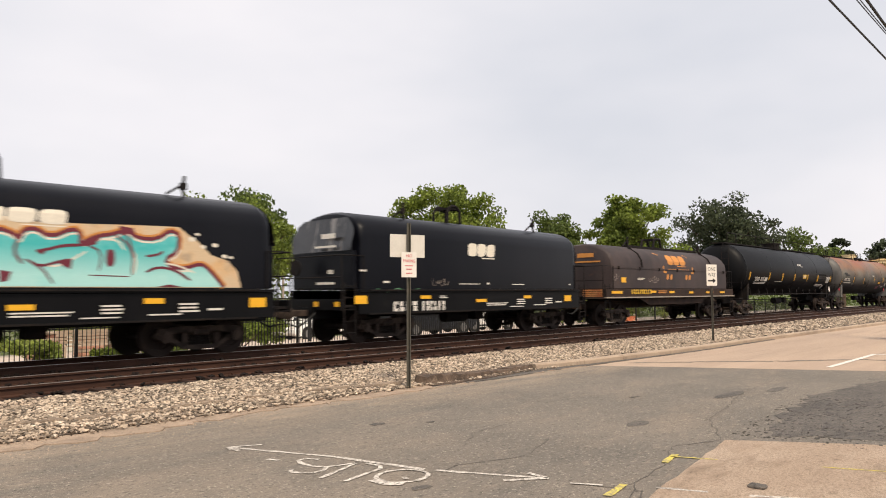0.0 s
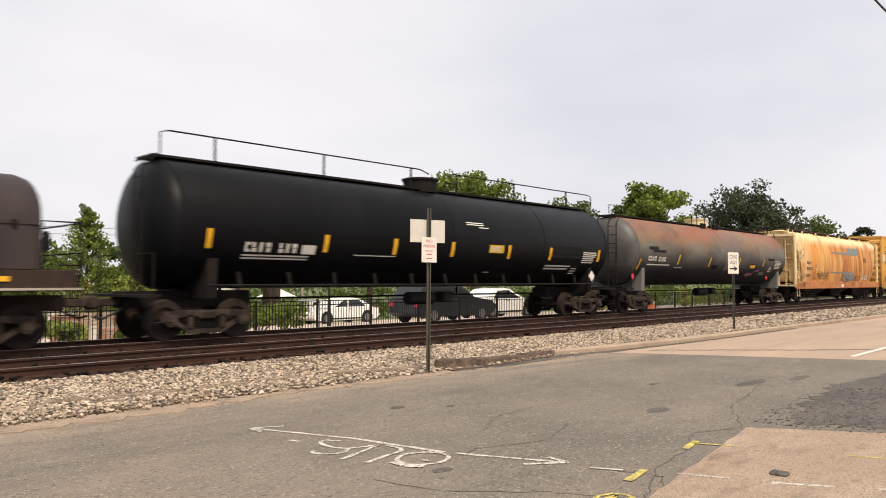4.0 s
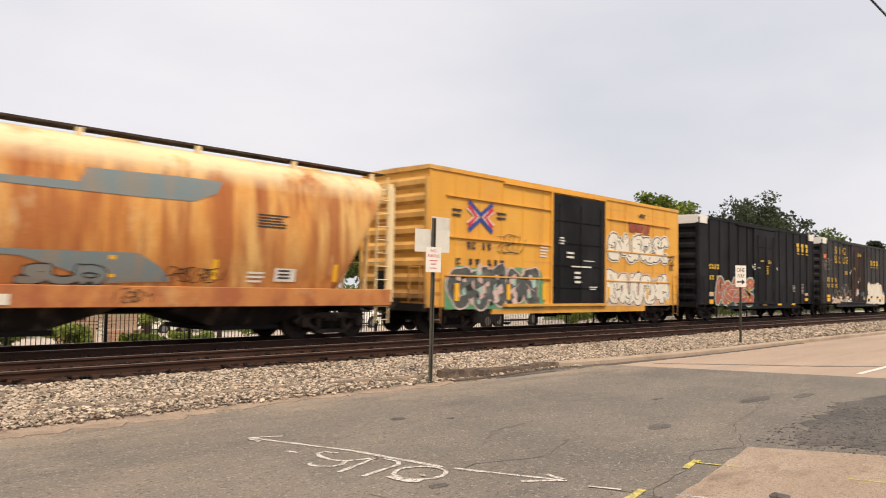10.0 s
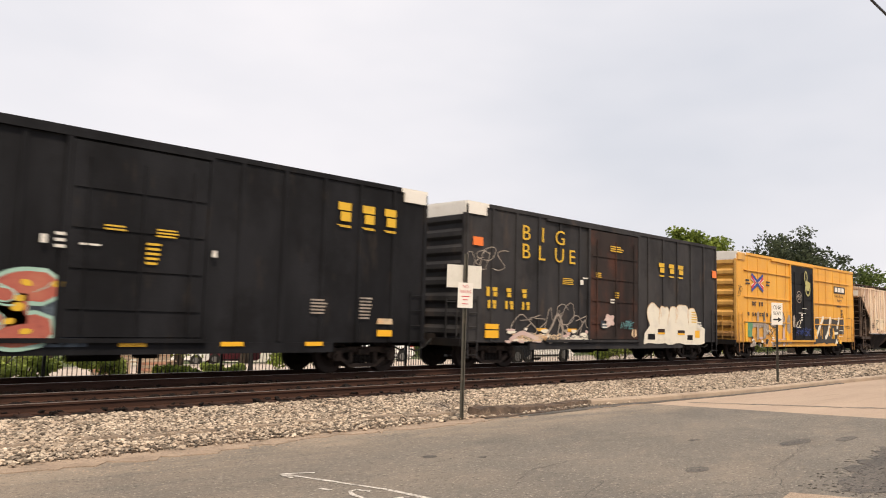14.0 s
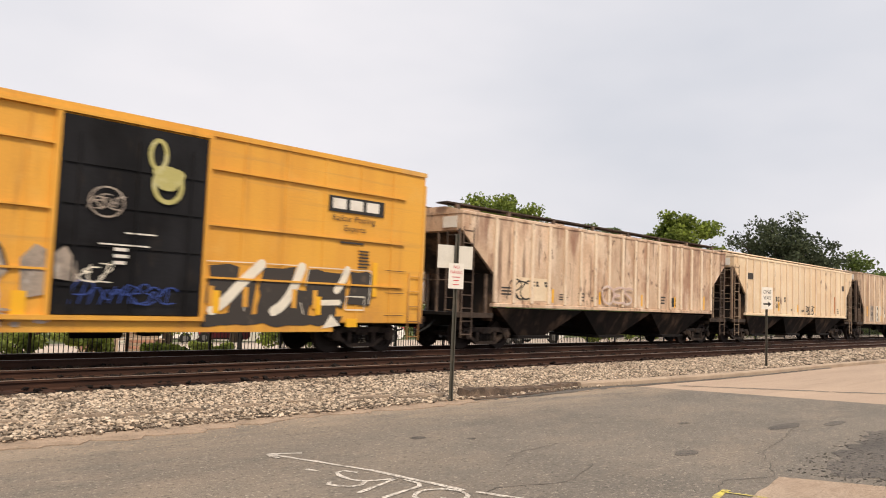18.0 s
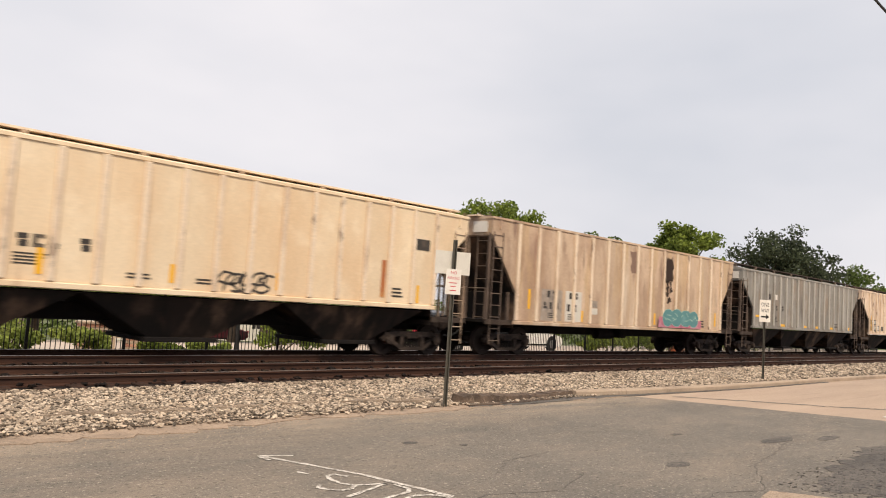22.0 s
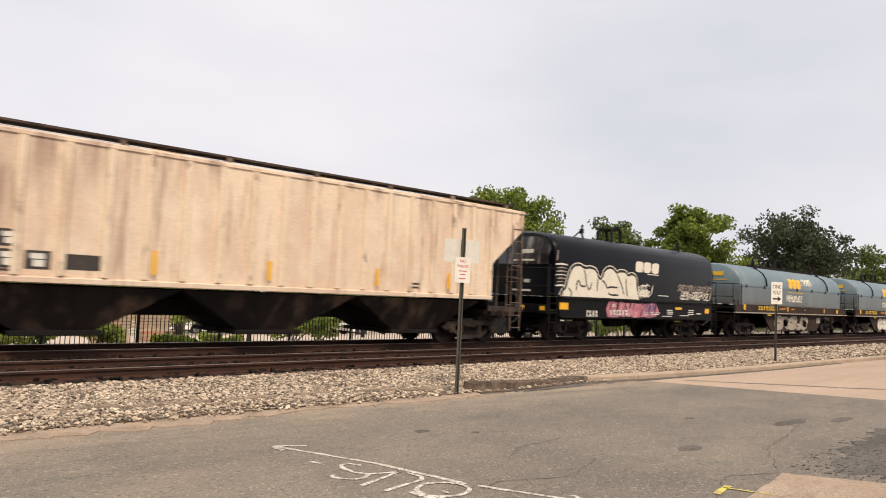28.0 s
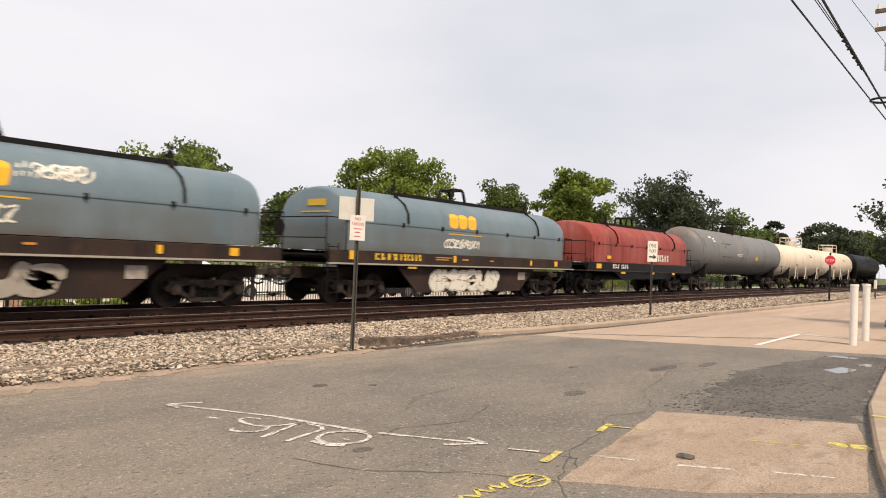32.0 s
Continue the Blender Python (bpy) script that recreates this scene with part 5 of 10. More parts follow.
tree(24.4, 44.5, -0.6, 6.6, 6.4, M_LEAF_A, 10, GREEN_A, 78, 172, 0.25)
tree(13.2, 47.0, -0.7, 4.4, 6.4, M_LEAF_B, 11, GREEN_B, 72, 172, 0.25)
tree(8.0, 42.0, -0.5, 3.9, 5.8, M_LEAF_B, 12, GREEN_B, 66, 161, 0.24)
tree(4.0, 46.0, -0.7, 4.0, 6.5, M_LEAF_B, 13, GREEN_B, 66, 161, 0.25)
tree(18.0, 40.0, -0.4, 3.4, 5.0, M_LEAF_B, 32, GREEN_B, 70, 172, 0.22, low=0.5)
tree(23.2, 38.6, -0.4, 7.0, 6.6, M_LEAF_B, 33, GREEN_B, 84, 172, 0.24, low=0.36)
tree(9.6, 38.0, -0.4, 3.6, 5.4, M_LEAF_B, 34, GREEN_B, 70, 161, 0.22, low=0.14)
tree(39.5, 46.0, -0.8, 7.4, 6.6, M_LEAF_B, 14, GREEN_B, 66, 161, 0.25)
tree(59.0, 36.0, -0.4, 6.6, 6.4, M_LEAF_B, 15, GREEN_B, 66, 149, 0.26)
tree(64.0, 30.5, -0.3, 6.4, 6.2, M_LEAF_A, 16, GREEN_A, 66, 149, 0.26)
tree(86.0, 33.0, -0.4, 7.6, 8.0, M_LEAF_B, 17, GREEN_B, 66, 138, 0.34)
tree(140, 24.5, -0.3, 9.0, 12.0, M_LEAF_C, 18, GREEN_C, 72, 126, 0.45)
tree(165, 22.0, -0.3, 10.0, 13.0, M_LEAF_B, 19, GREEN_B, 66, 126, 0.5)
tree(100, 10.5, 0.0, 7.5, 7.0, M_LEAF_C, 20, "dark green tree beside the street ahead", 46, 120, 0.34)
tree(128, 12.5, 0.0, 8.5, 9.0, M_LEAF_C, 21, "dark green tree beside the street ahead", 46, 120, 0.4)
tree(27.0, 1.75, 0.0, 5.2, 3.6, M_LEAF_C, 22, "dark fine-leaved street tree beside the footway", 60, 130, 0.13, low=0.2)


def conifer(x, y, top, width, material, seed, label):
    """A young open conifer: a straight stem with whorls of drooping, thinly leaved boughs."""
    rnd = random.Random(seed)
    z0 = lot_z(y)
    t = thing("conifer", label, "tree", pose(x, y, z0))
    h = top - z0
    stem = Shape().cyl((0, 0, -0.3), (0, 0, h * 0.98), 0.11, 0.015, 8)
    cs, rads = [], []
    for k in range(17):
        u = 0.14 + 0.83 * k / 16
        reach = width * 0.5 * (1.04 - u) ** 0.8
        for q in range(6):
            a = q * 1.047 + k * 0.7 + rnd.uniform(-0.25, 0.25)
            r = reach * rnd.uniform(0.7, 1.1)
            base = h * (u + rnd.uniform(-0.035, 0.035))
            tip = (r * math.cos(a), r * math.sin(a), base + r * rnd.uniform(0.1, 0.45))
            stem.cyl((0, 0, base), tip, 0.022, 0.006, 4)
            for v in (0.4, 0.7, 1.0):
                cs.append((tip[0] * v, tip[1] * v, base + (tip[2] - base) * v + rnd.uniform(-0.1, 0.1)))
                rads.append((0.12 + 0.2 * reach) * rnd.uniform(0.6, 1.2))
    part("trunk", stem, M_BARK, t, "", True)
    part("crown", leaf_mesh("crown", cs, rads, 34, 0.13, seed, material, 0.8), None, t)


conifer(14.3, 38.0, 5.2, 4.4, M_LEAF_A, 31, "pale yellow-green open young conifer beyond the lot")
conifer(16.2, 36.5, 3.0, 3.2, M_LEAF_D, 35, "small bushy yellow-green conifer beyond the lot")
# a bare young tree between the crowns
bare = Shape()
rnd = random.Random(5)
for k in range(26):
    a, z = rnd.random() * 6.28, 2.5 + 3.2 * rnd.random()
    bare.cyl((0, 0, z), (1.0 * math.cos(a), 0.6 * math.sin(a), z + 1.4 + rnd.random() * 1.3), 0.03, 0.006, 5)
bare.cyl((0, 0, -0.5), (0, 0, 7.2), 0.09, 0.02, 7)
solid("bare_tree", bare, M_BARK, "thin leafless grey tree among the green crowns", "tree", pose(42.4, 44.6, -0.4))


def shrub(x, y, w, h, material, seed, label="rounded green shrub behind the fence", z=-0.2):
    z = lot_z(y)
    rnd = random.Random(seed)
    cs = [(rnd.uniform(-0.4, 0.4) * w, rnd.uniform(-0.3, 0.3) * w, h * rnd.uniform(0.2, 0.8)) for _ in range(14)]
    t = thing("shrub", label, "shrub", pose(x, y, z))
    part("foliage", leaf_mesh("foliage", cs, [0.2 * min(w, h) + 0.1] * 14, 110, 0.12, seed, material), None, t)
    st = Shape()
    for c in cs[::3]:
        st.cyl((0, 0, -0.05), c, 0.025, 0.01, 5)
    part("stem", st, M_BARK, t)


for k, (x, y, w, h) in enumerate(((3.5, 21.9, 2.2, 0.9), (5.6, 22.0, 2.0, 0.7), (9.6, 21.7, 1.6, 0.4), (11.2, 21.8, 1.6, 0.35), (14.2, 22.4, 2.4, 1.3), (15.3, 22.6, 1.8, 1.15), (33.5, 22.6, 2.0, 1.2), (35.6, 23.0, 2.4, 1.5), (38.0, 23.2, 2.6, 1.6), (40.5, 23.2, 2.6, 1.5), (43.5, 23.6, 2.8, 1.6), (1.2, 22.4, 2.2, 1.1), (-1.5, 22.6, 2.4, 1.2), (52, 24, 3, 1.7), (56, 24.5, 3, 1.6), (7.4, 21.9, 1.7, 0.75), (-3.6, 22.4, 2.2, 1.0), (5.6, 25.2, 2.6, 1.5), (2.6, 24.6, 2.6, 1.4))):
    shrub(x, y, w, h, M_LEAF_D if k % 2 else M_LEAF_A, 100 + k)
hedge_c, rnd = [], random.Random(77)
for k in range(150):
    hx_ = rnd.uniform(0, 150)
    hedge_c.append((hx_, rnd.uniform(-1.5, 1.5), rnd.uniform(0.3, 5.2 if hx_ > 45 else 3.6)))
hedge = thing("hedgerow", "dense green belt of bushes beyond the car park", "hedge", pose(-10, 70, -3.2))
part("foliage", leaf_mesh("foliage", hedge_c, [1.5] * 150, 150, 0.34, 78, M_LEAF_B), None, hedge)
stemm = Shape()
for c in hedge_c[::5]:
    stemm.cyl((c[0], c[1], -0.4), c, 0.05, 0.02, 5)
part("stem", stemm, M_BARK, hedge)
hedge2 = thing("hedgerow", "dark shrubs beside the footway", "hedge", pose(24.5, 0.9, 0))
part("foliage", leaf_mesh("foliage", [(rnd.uniform(-1.5, 6), rnd.uniform(-0.8, 0.7), rnd.uniform(0.2, 1.9)) for _ in range(50)], [0.5] * 50, 130, 0.12, 79, M_LEAF_C), None, hedge2)
far_c = [(rnd.uniform(0, 420), rnd.uniform(-8, 8), rnd.uniform(0, 6.5)) for _ in range(260)]
woods = tagged(new("far_woods", leaf_mesh("far_woods", far_c, [3.4] * 260, 70, 0.8, 80, M_LEAF_B)), "hazy green line of woods at the horizon", "woods", "", "stuff")
woods.matrix_basis = pose(-60, 110, -5, 0, 0, -8)


# ---------------------------------------------------------------- parked cars, bench, houses behind the fence
def parked_car(label, paint, x, y, length, kind, turn=0.0, z=-0.185):
    """A car along x with its nose to +x. kind: suv or sedan."""
    c = thing("parked_car", label, "car", pose(x, y, z, 0, 0, turn), "cars in the parking lot")
    h = length / 2
    if kind == "suv":
        low = [(-h, 0.42), (-h + 0.06, 0.95), (-h + 0.2, 1.05), (h - 1.25, 1.05), (h - 0.2, 0.92), (h, 0.72), (h - 0.02, 0.42), (h - 0.3, 0.26), (-h + 0.25, 0.26)]
        cab = [(-h + 0.12, 1.04), (-h + 0.42, 1.62), (-h + 0.9, 1.72), (h - 2.25, 1.70), (h - 1.3, 1.04)]
        glass = [(-h + 0.42, 1.10), (-h + 0.66, 1.56), (h - 2.3, 1.58), (h - 1.58, 1.10)]
        hw = 0.95
    else:
        low = [(-h, 0.45), (-h + 0.05, 0.85), (-h + 0.9, 0.92), (h - 1.35, 0.90), (h - 0.25, 0.74), (h, 0.58), (h - 0.02, 0.35), (h - 0.3, 0.2), (-h + 0.25, 0.22)]
        cab = [(-h + 0.45, 0.90), (-h + 1.35, 1.40), (-h + 2.0, 1.46), (h - 2.2, 1.42), (h - 1.05, 0.90)]
        glass = [(-h + 1.0, 0.96), (-h + 1.45, 1.33), (h - 2.28, 1.36), (h - 1.5, 0.96)]
        hw = 0.90
    body = part("body", Shape().prism(low, -hw, hw, "y"), paint, c)
    s = Shape()
    n = len(cab)
    s.add([(px_, -hw + 0.04 + (pz - cab[0][1]) * 0.28, pz) for px_, pz in cab] + [(px_, hw - 0.04 - (pz - cab[0][1]) * 0.28, pz) for px_, pz in cab],
          [tuple(range(n)), tuple(range(n, 2 * n))] + [(i, (i + 1) % n, n + (i + 1) % n, n + i) for i in range(n)])
    part("cabin", s, paint, c)
    for side in (-1, 1):
        g = Shape().add([(px_, side * (hw - 0.035 - (pz - cab[0][1]) * 0.28) + side * 0.006, pz) for px_, pz in glass], [(0, 1, 2, 3)])
        part("side_window", g, M_GLASS, c)
        part("door_handle", Shape().box(-0.3, -0.12, side * hw - 0.02, side * hw + 0.02, glass[0][1] - 0.14, glass[0][1] - 0.11), M_ALLOY, c)
        part("door_pillar", Shape().box(-0.1, -0.02, side * (hw - 0.12) - 0.03, side * (hw - 0.06) + 0.03, glass[0][1], glass[1][1]), paint, c)
        part("sill", Shape().box(-h + 1.2, h - 1.3, side * hw - 0.02, side * hw + 0.015, 0.26, 0.34), M_RUBBER, c)
        for x_ in (-h + 0.92, h - 0.92):
            arch = part("wheel_arch", Shape().cyl((x_, side * (hw - 0.1), 0.34), (x_, side * (hw + 0.004), 0.34), 0.40, n=20), M_RUBBER, c)
            w = part("wheel", Shape().cyl((x_, side * (hw - 0.18), 0.33), (x_, side * (hw + 0.012), 0.33), 0.33, n=24), M_RUBBER, c, "", True)
            rim = Shape().cyl((x_, side * (hw - 0.0), 0.33), (x_, side * (hw + 0.02), 0.33), 0.21, n=20)
            for q in range(5):
                a = q * 1.2566
                rim.box(x_ - 0.02, x_ + 0.02, side * hw - 0.005, side * hw + 0.026, 0.31, 0.35)
            part("rim", rim, M_ALLOY, w, "", True)
        part("headlight", Shape().box(h - 0.32, h - 0.06, side * (hw - 0.3) - 0.16, side * (hw - 0.3) + 0.16, 0.60 if kind != "suv" else 0.72, 0.72 if kind != "suv" else 0.88), M_WHITE, c)
        part("tail_light", Shape().box(-h - 0.01, -h + 0.12, side * (hw - 0.16) - 0.12, side * (hw - 0.16) + 0.12, 0.7, 0.9), M_SIGNRED, c)
    return c


M_CARWHITE = surf("white_car_paint", (0.80, 0.79, 0.77), [], 0.25, 0, 0, 30, 0.02, 0.5)
M_CARDARK = surf("dark_grey_car_paint", (0.025, 0.027, 0.032), [], 0.25, 0, 0, 30, 0.02, 0.5)
M_CARMAROON = surf("maroon_car_paint", (0.09, 0.012, 0.018), [], 0.3, 0, 0, 30, 0.02, 0.5)
M_CARSILVER = surf("silver_car_paint", (0.42, 0.42, 0.42), [], 0.3, 0.4, 0, 30, 0.02, 0.5)
parked_car("dark grey parked estate car behind the fence", M_CARDARK, 24.4, 23.2, 5.0, "suv")
parked_car("white parked sedan with alloy wheels", M_CARWHITE, 29.2, 24.0, 4.6, "sedan")
parked_car("white sedan with dark doors parked behind the fence", M_CARWHITE, 26.9, 34.0, 4.7, "sedan", 178, lot_z(34) + 0.03)
parked_car("white parked off-roader beyond the bushes", M_CARWHITE, 22.6, 51.0, 4.5, "suv", 160, lot_z(51) + 0.03)
parked_car("maroon parked car beside a white off-roader", M_CARMAROON, 27.0, 51.5, 4.3, "sedan", 165, lot_z(51.5) + 0.03)
parked_car("silver car parked far back in the lot", M_CARSILVER, 34.6, 34.5, 4.5, "sedan", 10, lot_z(34.5) + 0.03)
parked_car("white van-like car parked deep in the lot", M_CARWHITE, 33.5, 44.0, 4.8, "suv", 5, lot_z(44) + 0.03)

for k, (x, y, w) in enumerate(((8.9, 25.0, 1.0), (10.4, 25.2, 0.9))):
    pil = thing("brick_planter", "low pale brick planter with stone coping", "planter", pose(x, y, lot_z(y)), "planters by the lot")
    rows_ = 8
    for r in range(rows_):
        part("brick_course", Shape().box(-w / 2, w / 2, -0.3, 0.3, r * 0.105, r * 0.105 + 0.093, 0.008), M_BRICK if r % 2 else M_CONCRETE, pil)
    part("coping", Shape().box(-w / 2 - 0.06, w / 2 + 0.06, -0.36, 0.36, rows_ * 0.105, rows_ * 0.105 + 0.07, 0.01), M_CONCRETE, pil)
bench = thing("park_bench", "pale slatted park bench by the car park", "bench", pose(9.6, 23.6, lot_z(23.6)))
for k in range(4):
    part("seat_slat", Shape().box(-0.8, 0.8, -0.2 + 0.11 * k, -0.11 + 0.11 * k, 0.42, 0.45), M_CONCRETE, bench)
    part("back_slat", Shape().box(-0.8, 0.8, 0.26, 0.29, 0.5 + 0.11 * k, 0.58 + 0.11 * k), M_CONCRETE, bench)
for x in (-0.7, 0.7):
    part("leg", Shape().box(x - 0.03, x + 0.03, -0.2, 0.28, 0, 0.42), M_CONCRETE, bench)


def house(x, y, z, w, d, wall_h, peak, label, wall, turn=0):
    h = thing("house", label, "house", pose(x, y, z, 0, 0, turn), "houses beyond the lot")
    wl_ = part("wall", Shape().prism([(-w / 2, 0), (w / 2, 0), (w / 2, wall_h), (0, peak), (-w / 2, wall_h)], 0, d, "y"), wall, h)
    for s in (-1, 1):
        part("roof", Shape().prism([(0, peak + 0.12), (0, peak - 0.02), (s * (w / 2 + 0.4), wall_h - 0.32), (s * (w / 2 + 0.4), wall_h - 0.16)], -0.4, d + 0.4, "y"), M_SHINGLE, h)
    for k, (wx, wz) in enumerate(((0, wall_h + 0.25), (-w * 0.25, wall_h - 1.9), (w * 0.25, wall_h - 1.9))):
        win = part("window", Shape().box(wx - 0.45, wx + 0.45, -0.03, 0.02, wz, wz + 1.1), M_WHITE, h)
        part("pane", Shape().box(wx - 0.36, wx + 0.36, -0.045, -0.03, wz + 0.08, wz + 1.02), M_GLASS, win)
        part("mullion", Shape().box(wx - 0.03, wx + 0.03, -0.06, -0.04, wz + 0.08, wz + 1.02), M_WHITE, win)
    part("chimney", Shape().box(w * 0.2, w * 0.2 + 0.6, d * 0.5, d * 0.5 + 0.6, wall_h, peak + 0.7), M_BRICK, h)
    return h


house(35.0, 62, -2.6, 5.0, 7, 3.0, 5.0, "white gabled house far beyond the lot", M_SIDING, -18)
house(22.4, 62, -2.7, 3.6, 5, 2.3, 3.6, "small white gabled house far beyond the lot", M_SIDING, -20)
house(50, 98, -4.3, 7.5, 9, 3.2, 5.3, "white gabled house far beyond the lot", M_SIDING, -18)

for x, y, hgt, lab in ((13.4, 24.0, 2.5, "white lantern on a dark post in the parking lot"), (21.2, 27.5, 2.6, "white lantern on a dark post in the parking lot")):
    lp = thing("lantern_post", lab, "lamp post", pose(x, y, lot_z(y)), "lanterns in the parking lot")
    part("shaft", Shape().cyl((0, 0, 0), (0, 0, hgt), 0.06, 0.045, 10).cyl((0, 0, 0), (0, 0, 0.4), 0.1, 0.07, 10), M_FENCE, lp)
    part("globe", Shape().cyl((0, 0, hgt), (0, 0, hgt + 0.46), 0.11, 0.17, 12), M_WHITE, lp, "white glass lantern globe")
    part("cap", Shape().cyl((0, 0, hgt + 0.46), (0, 0, hgt + 0.6), 0.2, 0.03, 12), M_WHITE, lp)
for k, (x, y) in enumerate(((46.0, 24.4),)):
    bar = thing("traffic_barrier", "orange plastic road barrier", "barrier", pose(x, y, lot_z(y)), "orange barriers")
    part("body", Shape().prism([(-0.25, 0), (0.25, 0), (0.12, 0.3), (0.08, 0.8), (-0.08, 0.8), (-0.12, 0.3)], -0.7, 0.7, "x"), M_ORANGEPLASTIC, bar)
    part("band", Shape().box(-0.7, 0.7, -0.13, -0.1, 0.42, 0.62), M_WHITE, bar)
tent = thing("white_canopy", "small white peaked canopy tent", "canopy", pose(41.5, 62, -2.2))
part("canopy", Shape().add([(-1.6, -1.6, 2.2), (1.6, -1.6, 2.2), (1.6, 1.6, 2.2), (-1.6, 1.6, 2.2), (0, 0, 3.2)], [(0, 1, 4), (1, 2, 4), (2, 3, 4), (3, 0, 4), (0, 1, 2, 3)]), M_WHITE, tent)
for sx in (-1.5, 1.5):
    for sy in (-1.5, 1.5):
        part("pole", Shape().cyl((sx, sy, 0), (sx, sy, 2.2), 0.03, n=6), M_WHITE, tent)


# ---------------------------------------------------------------- freight car parts
WHEEL_R = 0.457
MESH = {}


def truck_meshes():
    ring = [(-0.068, 0.30), (-0.068, WHEEL_R - 0.01), (-0.06, WHEEL_R), (0.045, WHEEL_R), (0.06, WHEEL_R + 0.025), (0.075, WHEEL_R + 0.022), (0.075, 0.35), (0.03, 0.30), (0.02, 0.16), (0.055, 0.13), (0.055, 0.08)]
    wheels = Shape()
    for side in (-1, 1):
        prof = [(side * (0.755 - t), r) for t, r in ring]
        wheels.lathe([(prof[0][0], 0.09)] + [(side * (0.755 + 0.015), 0.13), (side * (0.755 + 0.012), 0.29)] + prof, 28, "y")
    wheels.cyl((0, -0.98, 0), (0, 0.98, 0), 0.075, n=10)
    MESH["wheelset"] = wheels.mesh("wheelset", M_WHEEL, True)
    sf = Shape()
    w = 0.075
    top = [(-1.16, 0.03), (-0.95, 0.19), (-0.55, 0.23), (0.55, 0.23), (0.95, 0.19), (1.16, 0.03), (1.05, -0.06), (0.92, 0.03), (0.55, 0.09), (-0.55, 0.09), (-0.92, 0.03), (-1.05, -0.06)]
    sf.prism(top, -w, w, "y")
    low = [(-1.02, 0.06), (-0.42, -0.30), (0.42, -0.30), (1.02, 0.06), (0.84, 0.06), (0.38, -0.20), (-0.38, -0.20), (-0.84, 0.06)]
    sf.prism(low, -w, w, "y")
    for x in (-0.40, 0.40):
        sf.box(x - 0.06, x + 0.06, -w, w, -0.22, 0.12)
    for x in (-0.89, 0.89):
        sf.cyl((x, -w - 0.02, 0), (x, w + 0.09, 0), 0.135, n=16)
        sf.cyl((x, w + 0.09, 0), (x, w + 0.12, 0), 0.075, n=10)
        sf.box(x - 0.17, x + 0.17, -w - 0.02, w + 0.02, 0.09, 0.2)
    MESH["side_frame"] = sf.mesh("side_frame", M_TRUCK, True)
    coil = [(-0.2, 0.045)]
    for k in range(6):
        coil += [(-0.19 + k * 0.036, 0.045), (-0.183 + k * 0.036, 0.064), (-0.168 + k * 0.036, 0.064), (-0.162 + k * 0.036, 0.045)]
    sp = Shape()
    n = 10
    sp.add([(r * math.cos(2 * math.pi * i / n), r * math.sin(2 * math.pi * i / n), z) for z, r in coil for i in range(n)], [(k * n + i, k * n + (i + 1) % n, (k + 1) * n + (i + 1) % n, (k + 1) * n + i) for k in range(len(coil) - 1) for i in range(n)])
    MESH["spring"] = sp.mesh("spring", M_UNDER, True)
    MESH["bolster"] = Shape().box(-0.21, 0.21, -1.12, 1.12, 0.02, 0.2, 0.03).box(-0.3, 0.3, -0.3, 0.3, 0.16, 0.30).mesh("truck", M_TRUCK)


truck_meshes()
WHEELS = []


def add_truck(car, x):
    t = part("truck", MESH["bolster"], None, car, "grimy cast steel truck")
    t.location = (x, 0, WHEEL_R)
    for side in (-1, 1):
        f = part("side_frame", MESH["side_frame"], None, t)
        f.location = (0, side * 1.0, 0)
        f.rotation_euler = (0, 0, 0 if side > 0 else math.pi)
        for x in (-0.21, -0.07, 0.07, 0.21) if side < 0 else (-0.14, 0.14):
            part("spring", MESH["spring"], None, t).location = (x, side * 1.0, 0)
    for k, dx in enumerate((-0.89, 0.89)):
        ws = part("wheelset", MESH["wheelset"], None, t, "rusty steel wheelset")
        ws.location = (dx, 0, 0)
        WHEELS.append((k, ws))


def add_couplers(car, half, z=0.88):
    if "coupler" not in MESH:
        s = Shape()
        s.box(-0.75, -0.12, -0.09, 0.09, -0.09, 0.09, 0.02)
        s.box(-0.14, 0.04, -0.15, 0.16, -0.15, 0.15, 0.05)
        s.cyl((-0.02, 0.06, -0.17), (-0.02, 0.06, 0.17), 0.07, n=8)
        MESH["coupler"] = s.mesh("coupler", M_TRUCK, True)
        h = Shape().tube([(-0.75, 0.3, 0.0), (-0.45, 0.32, -0.22), (-0.15, 0.3, -0.36), (0.03, 0.24, -0.30)], 0.03, 6)
        MESH["air_hose"] = h.mesh("air_hose", M_RUBBER, True)
    for side in (-1, 1):
        for n in ("coupler", "air_hose"):
            c = part(n, MESH[n], None, car)
            c.location = (side * half, 0, z)
            c.rotation_euler = (0, 0, 0 if side > 0 else math.pi)


def letters(car, text, x, z, height, surface, material, width=1.0, label="", gap=0.0, name="lettering"):
    """Text painted on the near side; surface(z) gives the y of the side there. x: the left end."""
    vs, fs = lettering(text, height * 1.38, width)
    return part(name, Shape().add([(x + a, surface(z + b) - 0.006, z + b) for a, b in vs], fs), material, car, label)


